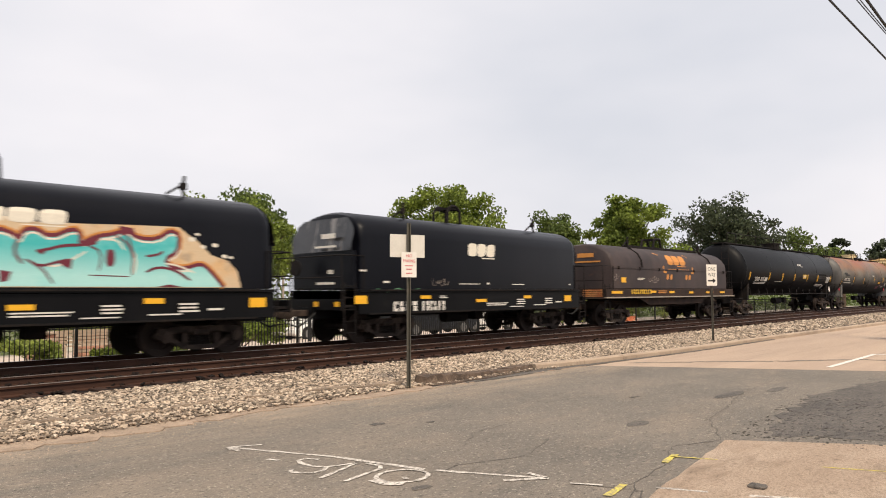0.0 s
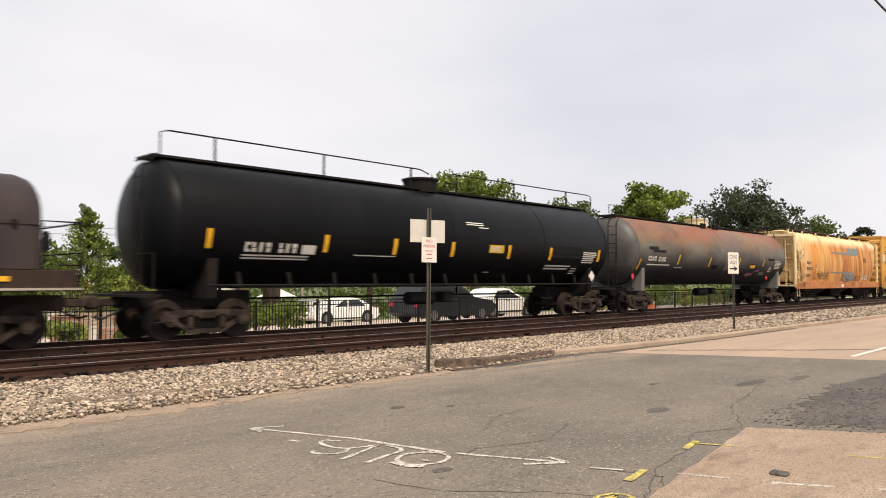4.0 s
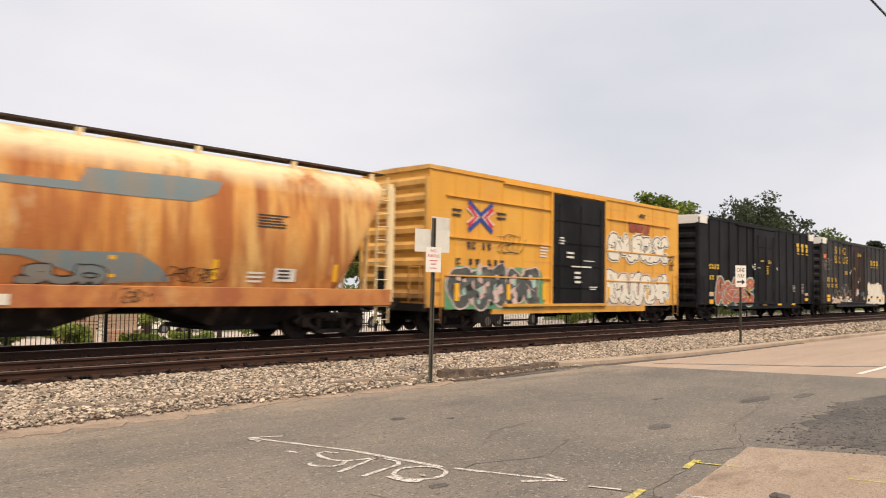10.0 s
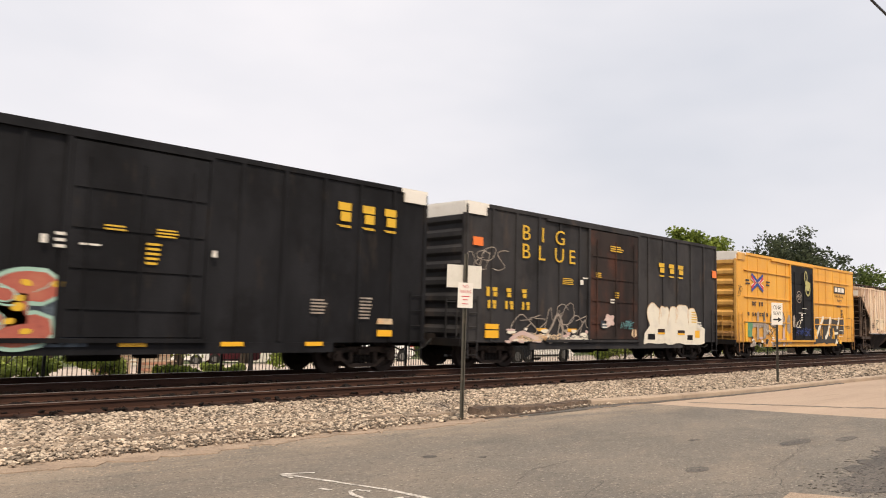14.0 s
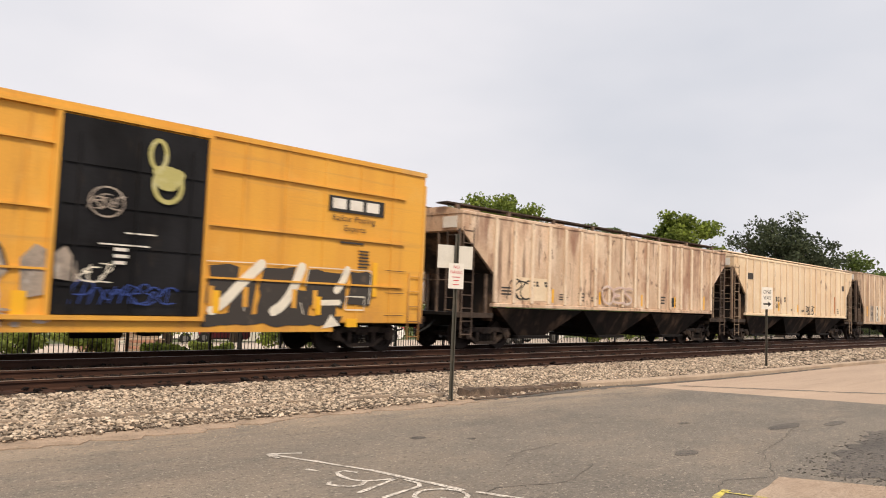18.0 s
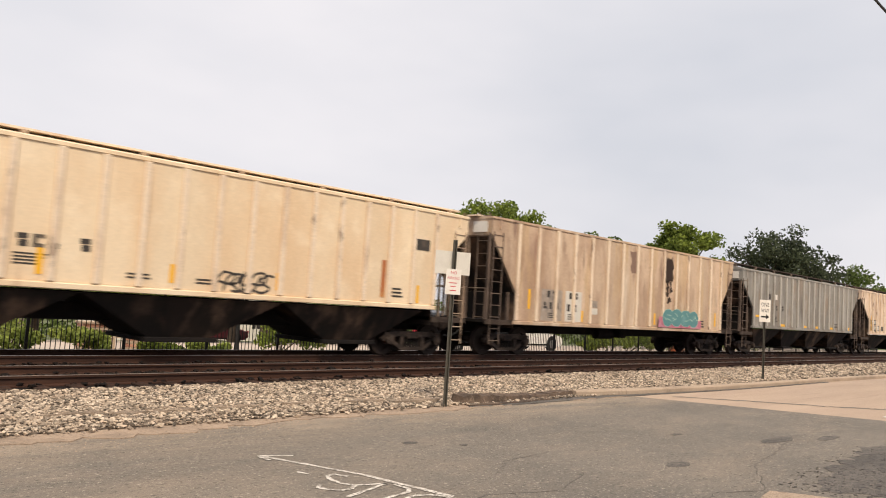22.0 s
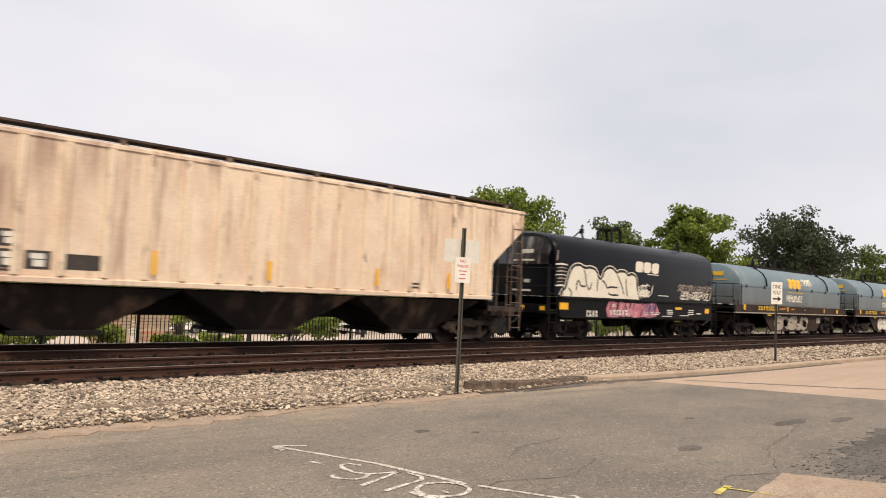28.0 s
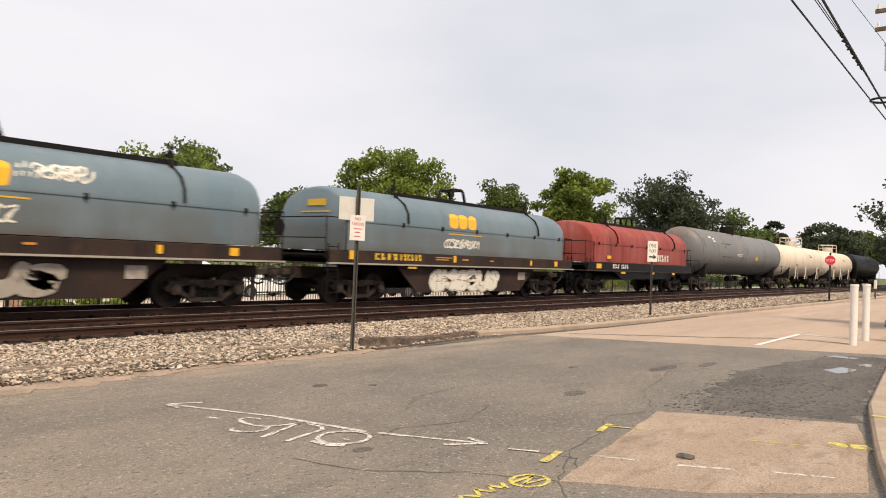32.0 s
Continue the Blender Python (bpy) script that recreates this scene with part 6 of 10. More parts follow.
def bars(car, x, z, w, h, rows, surface, material, name="stencil_bar", cols=1, gap=0.2):
    """Unreadable small print as plain bars."""
    rnd = random.Random(int(1000 * abs(x) + 77 * z))
    step = h / rows
    for r in range(rows):
        zz = z + h - (r + 0.7) * step
        a = x
        for c in range(cols):
            b = x + w * (c + 1) / cols - (gap * w / cols if c < cols - 1 else w * 0.25 * rnd.random())
            part(name, Shape().add([(a, surface(zz) - 0.006, zz), (b, surface(zz) - 0.006, zz), (b, surface(zz + 0.5 * step) - 0.006, zz + 0.5 * step), (a, surface(zz + 0.5 * step) - 0.006, zz + 0.5 * step)], [(0, 1, 2, 3)]), material, car)
            a = x + w * (c + 1) / cols


def paint_shape(car, name, outline, surface, material, depth, label="", rows=7):
    """A closed painted outline in (x, z), laid on the near side. Cut in level strips, so that it follows a curved side."""
    zs = [p[1] for p in outline]
    lo, hi = min(zs), max(zs)
    bm = bmesh.new()
    vs = [bm.verts.new((x, 0, z)) for x, z in outline]
    bm.faces.new(vs)
    for k in range(1, rows):
        z = lo + (hi - lo) * k / rows
        bmesh.ops.bisect_plane(bm, geom=bm.verts[:] + bm.edges[:] + bm.faces[:], plane_co=(0, 0, z), plane_no=(0, 0, 1))
    for v in bm.verts:
        v.co.y = surface(v.co.z) - depth
    bmesh.ops.triangulate(bm, faces=bm.faces[:])
    for f in bm.faces:
        f.normal_update()
        if f.normal.y > 0:
            f.normal_flip()
    me = bpy.data.meshes.new(name)
    bm.to_mesh(me)
    bm.free()
    me.materials.append(material)
    return part(name, me, None, car, label)


def bubble(cx, cz, w, h, rnd, lobes=3, n=26):
    """A swollen, lobed outline round a centre, as in bubble graffiti."""
    ph, amp, k = rnd.random() * 6.28, 0.10 + 0.08 * rnd.random(), lobes
    out = []
    for i in range(n):
        a = 2 * math.pi * i / n
        c, s = math.cos(a), math.sin(a)
        r = 1 + amp * math.sin(k * a + ph) + 0.05 * math.sin(5 * a + 2 * ph)
        sq = (abs(c) ** 2.8 + abs(s) ** 2.8) ** (-1 / 2.8)
        out.append((cx + 0.5 * w * c * r * sq, cz + 0.5 * h * s * r * sq))
    return out


def stroke(car, name, pts, width, surface, material, depth, even=False):
    """A painted line of even width through points (x, z) on the near side."""
    rows = []
    for k, (x, z) in enumerate(pts):
        (ax, az), (bx, bz) = pts[max(0, k - 1)], pts[min(len(pts) - 1, k + 1)]
        d = math.hypot(bx - ax, bz - az) or 1
        w = width / 2 if even else width * (0.5 if k in (0, len(pts) - 1) else 0.85 + 0.3 * math.sin(3.1 * k) ** 2) / 2
        rows += [(x - (bz - az) / d * w, z + (bx - ax) / d * w), (x + (bz - az) / d * w, z - (bx - ax) / d * w)]
    s = Shape().add([(x, surface(z) - depth, z) for x, z in rows], [(2 * k, 2 * k + 1, 2 * k + 3, 2 * k + 2) for k in range(len(pts) - 1)])
    return part(name, s, material, car)


def scrawl(cx, cz, w, h, rnd, loops=5):
    """A looping hand-sprayed line."""
    pts, n = [], loops * 9
    ph = rnd.random() * 6
    for i in range(n + 1):
        u = i / n
        pts.append((cx - w / 2 + w * u + 0.09 * w * math.cos(u * loops * 6.28 + ph), cz + 0.42 * h * math.sin(u * loops * 6.28 + ph) * (0.6 + 0.4 * math.sin(9 * u + ph))))
    return pts


def graffiti(car, x0, x1, z0, z1, count, surface, fill, edge, seed, inner=None, label="bubble graffiti", edge_w=0.07):
    """Swollen letters side by side that spell nothing: outline, fill, counters and a shine each."""
    rnd = random.Random(seed)
    w = (x1 - x0) / count
    for i in range(count):
        cx, cz = x0 + (i + 0.5) * w, (z0 + z1) / 2 + (rnd.random() - 0.5) * 0.1 * (z1 - z0)
        h = (z1 - z0) * (0.88 + 0.14 * rnd.random())
        ww = w * (1.04 + 0.16 * rnd.random())
        out = bubble(cx, cz, ww, h, rnd)
        k = 1 + 2 * edge_w / ww
        big = [(cx + (x - cx) * k, cz + (z - cz) * (1 + 2 * edge_w / h)) for x, z in out]
        paint_shape(car, "graffiti_outline", big, surface, edge, 0.005 + 0.0012 * (i % 2), "", 6)
        paint_shape(car, "graffiti_letter", out, surface, fill, 0.009 + 0.0012 * (i % 2), label if i == 0 else "", 6)
        if inner is not None:
            for dz in (-0.2, 0.22):
                if rnd.random() < 0.8:
                    ins = bubble(cx + (rnd.random() - 0.5) * 0.2 * ww, cz + dz * h, ww * 0.22, h * (0.10 + 0.12 * rnd.random()), rnd, 2, 12)
                    paint_shape(car, "graffiti_counter", ins, surface, inner, 0.014, "", 2)
            stroke(car, "graffiti_stroke", [(cx - 0.25 * ww, cz + (rnd.random() - 0.5) * 0.3 * h), (cx, cz + (rnd.random() - 0.5) * 0.5 * h), (cx + 0.3 * ww, cz + (rnd.random() - 0.6) * 0.5 * h)], edge_w * 0.6, surface, inner, 0.0145)


SKELETON = {
    "H": [[(0, 0), (0.05, 1)], [(1, 0), (0.95, 1)], [(0, 0.5), (1, 0.5)]],
    "N": [[(0, 0), (0.05, 1), (0.95, 0), (1, 1)]],
    "P": [[(0.05, 0), (0, 1), (0.75, 1), (1, 0.78), (0.75, 0.48), (0.1, 0.48)]],
    "E": [[(1, 0.95), (0.45, 1), (0.05, 0.72), (0.3, 0.52), (0.8, 0.5), (0.25, 0.45), (0, 0.22), (0.4, 0), (1, 0.06)]],
    "S": [[(0.95, 0.9), (0.5, 1), (0.08, 0.76), (0.5, 0.5), (0.95, 0.26), (0.5, 0), (0, 0.1)]],
    "A": [[(0, 0), (0.35, 0.98), (0.65, 0.98), (1, 0)], [(0.2, 0.34), (0.82, 0.34)]],
    "R": [[(0.03, 0), (0, 1), (0.72, 1), (0.98, 0.78), (0.72, 0.5), (0.15, 0.48), (0.55, 0.42), (1, 0)]],
    "U": [[(0, 1), (0.02, 0.3), (0.3, 0), (0.72, 0), (0.98, 0.3), (1, 1)]],
    "O": [[(0.5, 1), (0.05, 0.85), (0, 0.4), (0.25, 0.02), (0.75, 0), (1, 0.4), (0.95, 0.85), (0.5, 1)]],
    "C": [[(0.98, 0.85), (0.55, 1), (0.06, 0.8), (0, 0.3), (0.4, 0), (1, 0.1)]],
    "K": [[(0, 0), (0.03, 1)], [(1, 1), (0.1, 0.5), (1, 0)]],
    "Z": [[(0, 0.95), (1, 1), (0.05, 0.04), (1, 0)]],
    "I": [[(0.5, 0), (0.45, 0.6), (0.55, 1)]],
    "M": [[(0, 0), (0.1, 1), (0.5, 0.35), (0.9, 1), (1, 0)]],
}


def smooth_line(pts, times=2):
    for _ in range(times):
        out = [pts[0]]
        for (ax, az), (bx, bz) in zip(pts, pts[1:]):
            out += [(0.75 * ax + 0.25 * bx, 0.75 * az + 0.25 * bz), (0.25 * ax + 0.75 * bx, 0.25 * az + 0.75 * bz)]
        pts = out + [pts[-1]]
    return pts


def fat_stroke(car, name, pts, width, surface, material, depth, label=""):
    """A thick round-ended painted line that keeps to the curve of the side."""
    rows = []
    n = len(pts)
    for k, (x, z) in enumerate(pts):
        (ax, az), (bx, bz) = pts[max(0, k - 1)], pts[min(n - 1, k + 1)]
        d = math.hypot(bx - ax, bz - az) or 1
        ux, uz = (bx - ax) / d, (bz - az) / d
        w = width / 2
        if k == 0:
            rows += [(x - ux * w * 0.8 - uz * w * 0.5, z - uz * w * 0.8 + ux * w * 0.5), (x - ux * w * 0.8 + uz * w * 0.5, z - uz * w * 0.8 - ux * w * 0.5)]
        rows += [(x - uz * w, z + ux * w), (x + uz * w, z - ux * w)]
        if k == n - 1:
            rows += [(x + ux * w * 0.8 - uz * w * 0.5, z + uz * w * 0.8 + ux * w * 0.5), (x + ux * w * 0.8 + uz * w * 0.5, z + uz * w * 0.8 - ux * w * 0.5)]
    m = len(rows) // 2
    return part(name, Shape().add([(x, surface(z) - depth, z) for x, z in rows], [(2 * k, 2 * k + 1, 2 * k + 3, 2 * k + 2) for k in range(m - 1)]), material, car, label)


def throwup(car, x0, x1, z0, z1, forms, surface, fill, edge, seed, weight=0.30, rim=0.05, halo=None, label="sprayed graffiti letters", depth=0.005, slant=0.0):
    """Fat outlined letter forms side by side."""
    rnd = random.Random(seed)
    w = (x1 - x0) / len(forms)
    h = z1 - z0
    t = weight * min(w, h)
    for i, ch in enumerate(forms):
        lap = 0.16 * w
        a, b = x0 + i * w + t * 0.55 - (lap if i else 0), x0 + (i + 1) * w - t * 0.5 + (lap if i < len(forms) - 1 else 0)
        lo, hi = z0 + t * 0.5 + 0.05 * h * rnd.random(), z1 - t * 0.5 - 0.10 * h * rnd.random()
        tilt = rnd.uniform(-0.10, 0.10) * w + slant * h
        for j, line in enumerate(SKELETON[ch]):
            pts = smooth_line([(a + (b - a) * px + tilt * (pz - 0.5) + 0.03 * w * (rnd.random() - 0.5), lo + (hi - lo) * pz + 0.04 * h * (rnd.random() - 0.5)) for px, pz in line])
            k = 0.0006 * (i % 3) + 0.0003 * j
            if halo is not None:
                fat_stroke(car, "graffiti_halo", pts, t + 4.4 * rim, surface, halo, depth + k)
            fat_stroke(car, "graffiti_outline", pts, t + 2 * rim, surface, edge, depth + 0.003 + k)
            fat_stroke(car, "graffiti_letter", pts, t, surface, fill, depth + 0.006 + k, label if i == j == 0 else "")
            if t > 0.16:
                for q in range(2):
                    cx, cz = pts[rnd.randrange(len(pts))]
                    ang, ln_ = rnd.uniform(0, 3.14), rnd.uniform(0.5, 1.0) * t
                    stroke(car, "graffiti_stroke", [(cx - 0.5 * ln_ * math.cos(ang), cz - 0.5 * ln_ * math.sin(ang)), (cx + 0.1 * t, cz), (cx + 0.5 * ln_ * math.cos(ang), cz + 0.5 * ln_ * math.sin(ang))], rnd.uniform(0.025, 0.06), surface, edge, depth + 0.0094 + 0.0004 * q)
                mid = pts[len(pts) // 3:len(pts) // 2 + 1]
                fat_stroke(car, "graffiti_stroke", [(x - 0.22 * t, z + 0.1 * t) for x, z in mid], 0.04, surface, edge, depth + 0.009)


def tag(car, x, z, w, h, seed, width, surface, material, depth, forms=None):
    """A quick handwritten tag of a few joined strokes that spell nothing."""
    rnd = random.Random(seed)
    forms = forms or [rnd.choice("NPSRUZKECM") for _ in range(max(3, int(w / h * 2.6)))]
    step = w / len(forms)
    for i, ch in enumerate(forms):
        a = x - w / 2 + i * step
        for line in SKELETON[ch][:1]:
            pts = smooth_line([(a + step * (2.1 * px - 0.55) + 0.25 * h * (pz - 0.5) + 0.06 * rnd.random() * step, z - h / 2 + h * (pz * rnd.uniform(0.7, 1.0) + 0.1 * rnd.random())) for px, pz in line], 1)
            stroke(car, "sprayed_tag", pts, width * 0.62, surface, material, depth + 0.0004 * i)


def ladder(car, x, y, z0, z1, material, axis="x", w=0.42, step=0.38, name="ladder"):
    s = Shape()
    n = max(2, int((z1 - z0) / step))
    for k in range(n + 1):
        z = z0 + (z1 - z0) * k / n
        if axis == "x":
            s.cyl((x - w / 2, y, z), (x + w / 2, y, z), 0.014, n=6)
        else:
            s.cyl((x, y - w / 2, z), (x, y + w / 2, z), 0.014, n=6)
    for d in (-w / 2, w / 2):
        if axis == "x":
            s.box(x + d - 0.015, x + d + 0.015, y - 0.012, y + 0.012, z0 - 0.1, z1 + 0.1)
        else:
            s.box(x - 0.012, x + 0.012, y + d - 0.02, y + d + 0.02, z0 - 0.1, z1 + 0.1)
    return part(name, s, material, car)


def running_gear(car, tc, half, zfloor):
    """Trucks, couplers and the brake gear under a car."""
    for s in (-1, 1):
        add_truck(car, s * tc / 2)
    add_couplers(car, half)
    s = Shape()
    s.cyl((-0.9, -0.35, zfloor - 0.28), (0.15, -0.35, zfloor - 0.28), 0.2, n=14)
    s.box(0.5, 0.95, -0.6, -0.15, zfloor - 0.42, zfloor - 0.08, 0.03)
    s.cyl((-tc / 2 + 1.3, 0.2, zfloor - 0.2), (tc / 2 - 1.3, 0.2, zfloor - 0.2), 0.03, n=6)
    part("brake_gear", s, M_UNDER, car, "air brake reservoir and rods", True)


# ---------------------------------------------------------------- car kinds
def hood_profile(base, wall, top, half, n=7):
    """(y, z) outline of a rounded hood: upright walls, then an arch."""
    pts = [(-half, base), (-half, wall)]
    for k in range(1, n):
        a = math.pi * k / n
        pts.append((-half * math.cos(a), wall + (top - wall) * math.sin(a) ** 0.72))
    return pts + [(half, wall), (half, base)]


def arch_surface(wall, top, half, n=12):
    pts = hood_profile(0, wall, top, half, n)[1:n // 2 + 2]

    def y(z):
        if z <= wall:
            return -half
        for (ya, za), (yb, zb) in zip(pts, pts[1:]):
            if za <= z <= zb:
                return ya + (yb - ya) * (z - za) / max(zb - za, 1e-6)
        return 0.0
    return y


def coil_car(label, tc, half, paint, sill_paint, tub, belly_z=0.3, hood_half=None, group="freight cars"):
    """A covered coil car. tub: a deep dark hood down on the sill; otherwise an open fishbelly frame with a two-part hood."""
    car = thing("coil_car", label, "coil car", None, group)
    hb = half - 0.75
    if tub:
        z0, z1, wall, top, hw = 0.84, 1.52, 3.02, 3.80, 1.5
    else:
        z0, z1, wall, top, hw = 1.20, 1.56, 2.46, 3.52, 1.48
    n = 12
    prof = hood_profile(z1 + 0.02, wall, top, hw, n)
    hx = hood_half or hb - (0.66 if tub else 0.75)
    s = Shape()
    rings = []
    for x, k in ((-hx, 0.0), (-hx + 0.05, 0.97), (-hx + 0.22, 1.0), (hx - 0.22, 1.0), (hx - 0.05, 0.97), (hx, 0.0)):
        if k == 0.0:
            k = 0.93
        rings.append([(x, y * (0.5 + 0.5 * k), z1 + 0.02 + (z - z1 - 0.02) * k) for y, z in prof])
    m = len(prof)
    vs = [p for r in rings for p in r]
    fs = [tuple(range(m)), tuple(range((len(rings) - 1) * m, len(rings) * m))]
    for k in range(len(rings) - 1):
        fs += [(k * m + i, k * m + (i + 1) % m, (k + 1) * m + (i + 1) % m, (k + 1) * m + i) for i in range(m)]
    s.add(vs, fs)
    hood = part("hood", s, paint, car, "", True)
    # seam rim between the wall and the arch
    if not tub:
        for side in (-1, 1):
            part("hood_seam", Shape().box(-hx + 0.05, hx - 0.05, side * hw - 0.02, side * hw + 0.02, wall - 0.03, wall + 0.02), paint, hood)
        for k in range(7):
            x = -hx + 0.5 + k * (2 * hx - 1.0) / 6
            part("hood_latch", Shape().box(x - 0.04, x + 0.04, -hw - 0.05, -hw, wall - 0.08, wall + 0.05), M_UNDER, hood)
    if tub:
        # dented glossy end sheet that leans back; pale sky sheen is put into its colour
        rnd = random.Random(int(100 * tc + 7 * half))
        for side in (-1, 1):
            ny, nz = 9, 6
            dent = [[0.07 * rnd.random() for _ in range(ny + 1)] for _ in range(nz + 1)]
            pv = []
            for k in range(nz + 1):
                v = k / nz
                z = 2.62 + (top - 0.22 - 2.62) * v
                wide = 1.36 if z < wall else 1.36 * math.sqrt(max(0.06, 1 - ((z - wall) / (top - wall)) ** 2.4))
                for j in range(ny + 1):
                    pv.append((side * (hx + 0.02 + 0.20 * (1 - v) + dent[k][j]), wide * (2 * j / ny - 1), z))
            pf = [(k * (ny + 1) + j, k * (ny + 1) + j + 1, (k + 1) * (ny + 1) + j + 1, (k + 1) * (ny + 1) + j) for k in range(nz) for j in range(ny)]
            part("end_panel", Shape().add(pv, pf), M_ENDSHEEN, hood, "dented glossy black end sheet", True)
            part("end_wall", Shape().box(min(side * hx, side * (hx + 0.20)), max(side * hx, side * (hx + 0.20)), -1.36, 1.36, z1 + 0.03, 2.62, 0.02), paint, hood)
            for yy in (-1.25, -0.35):
                part("end_reflector", Shape().box(min(side * hb, side * (hb + 0.012)), max(side * hb, side * (hb + 0.012)), yy - 0.1, yy + 0.1, z0 + 0.22, z0 + 0.36), M_REFLECT, car, "small yellow end reflector")
            part("end_sill", Shape().box(min(side * (hb - 0.1), side * hb), max(side * (hb - 0.1), side * hb), -1.45, 1.45, z0 + 0.12, z0 + 0.42, 0.01), sill_paint, car)
    # frame
    for side in (-1, 1):
        if tub:
            part("side_sill", Shape().box(-hb + 0.55, hb - 0.55, side * 1.5 - 0.05, side * 1.5 + 0.05, z0, z1 - 0.06, 0.015), sill_paint, car, "long steel side sill")
            part("sill_flange", Shape().box(-hb + 0.55, hb - 0.55, side * 1.52 - 0.07, side * 1.52 + 0.07, z1 - 0.06, z1 + 0.012), sill_paint, car)
        else:
            part("side_sill", Shape().box(-hb + 0.1, hb - 0.1, side * 1.5 - 0.05, side * 1.5 + 0.05, z0, z1, 0.01), sill_paint, car, "long steel side sill")
    part("deck", Shape().box(-hb + 0.3, hb - 0.3, -1.4, 1.4, z0 + 0.12, z0 + 0.25), sill_paint, car)
    part("centre_sill", Shape().box(-hb - 0.1, hb + 0.1, -0.3, 0.3, 0.72, 1.05), sill_paint, car)
    if not tub:
        belly = [(-tc / 2 + 1.25, z0), (-tc / 2 + 2.35, belly_z), (tc / 2 - 2.35, belly_z), (tc / 2 - 1.25, z0)]
        for side in (-1, 1):
            part("fishbelly_web", Shape().prism(belly, side * 1.38 - 0.03, side * 1.38 + 0.03, "y"), sill_paint, car, "deep fishbelly side web")
        part("deck_edge", Shape().box(-hb, hb, -1.58, 1.58, z0 - 0.05, z0 + 0.0), M_TRUCK, car)
    # lifting lugs and top bracket
    for x in (-hx * 0.58, hx * 0.66):
        zt = top
        lug = Shape().tube([(x - 0.42, -0.78, zt - 0.06), (x, -0.78, zt + 0.2)], 0.03, 6)
        lug.tube([(x, -0.95, zt - 0.4), (x - 0.02, -0.8, zt + 0.1), (x + 0.04, -0.78, zt + 0.4)], 0.04, 6)
        lug.box(x - 0.07, x + 0.07, -0.84, -0.74, zt + 0.08, zt + 0.24)
        if not tub:
            over = arch_surface(wall, top, hw, n)
            lug.tube([(x, over(z) - 0.04, z) for z in (wall + 0.05, wall + 0.35, wall + 0.65, top - 0.2)] + [(x, -0.72, top + 0.12)], 0.035, 6)
        part("lifting_lug", lug, M_UNDER, car)
    bx = -0.3 if tub else 0.35
    for side in (-1, 1):
        br = Shape()
        y = side * 0.32
        if tub:
            br.tube([(bx - 0.33, y, top - 0.1), (bx - 0.31, y, top + 0.36), (bx - 0.22, y, top + 0.52), (bx - 0.06, y, top + 0.58), (bx + 0.08, y, top + 0.58), (bx + 0.22, y, top + 0.52), (bx + 0.31, y, top + 0.38), (bx + 0.34, y, top - 0.1)], 0.055, 6)
        else:
            br.tube([(bx - 0.5, y, top - 0.1), (bx - 0.3, y, top + 0.44), (bx - 0.22, y, top + 0.5), (bx + 0.22, y, top + 0.5), (bx + 0.3, y, top + 0.44), (bx + 0.5, y, top - 0.1)], 0.06, 6)
        part("lifting_bracket", br, M_UNDER, car)
    part("bracket_crossbar", Shape().box(bx - 0.24, bx + 0.26, -0.34, 0.34, top + 0.46, top + 0.53), M_UNDER, car)
    part("ridge_beam", Shape().box(-hx * 0.5, hx * 0.72, -0.55, -0.25, top - 0.06, top + 0.06), M_UNDER, car) if not tub else None
    # ends: platform, hand rails, ladders
    for side in (-1, 1):
        x = side * hb
        part("end_platform", Shape().box(min(x, x - side * 1.0), max(x, x - side * 1.0), -1.45, 1.45, z0 + 0.2, z0 + 0.26), M_UNDER, car)
        r = Shape().tube([(x, -1.45, z0 + 0.1), (x, -1.45, z1 + 0.95), (x, 1.45, z1 + 0.95), (x, 1.45, z0 + 0.1)], 0.02, 6)
        r.tube([(x, -1.45, z1 + 0.35), (x, 1.45, z1 + 0.35)], 0.016, 6)
        r.tube([(x, -1.45, z1 + 0.95), (x - side * 0.75, -1.5, z1 + 0.95), (x - side * 0.75, -1.5, z1)], 0.018, 6)
        part("end_handrail", r, M_UNDER, car)
        ladder(car, x - side * 0.25, -1.5, 0.35, z1 + 0.1, M_UNDER, "x", 0.4, 0.3, "sill_step")
        part("brake_wheel", Shape().lathe([(x - 0.02, 0.2), (x - 0.02, 0.24), (x + 0.02, 0.24), (x + 0.02, 0.2)], 16, "x", 0.6, z1 + 0.65), M_UNDER, car)
    running_gear(car, tc, half, z0 + 0.1)
    car["surface_wall"], car["surface_top"], car["surface_half"] = wall, top, hw
    return car, arch_surface(wall, top, hw, n), (z0, z1, hx, hb)


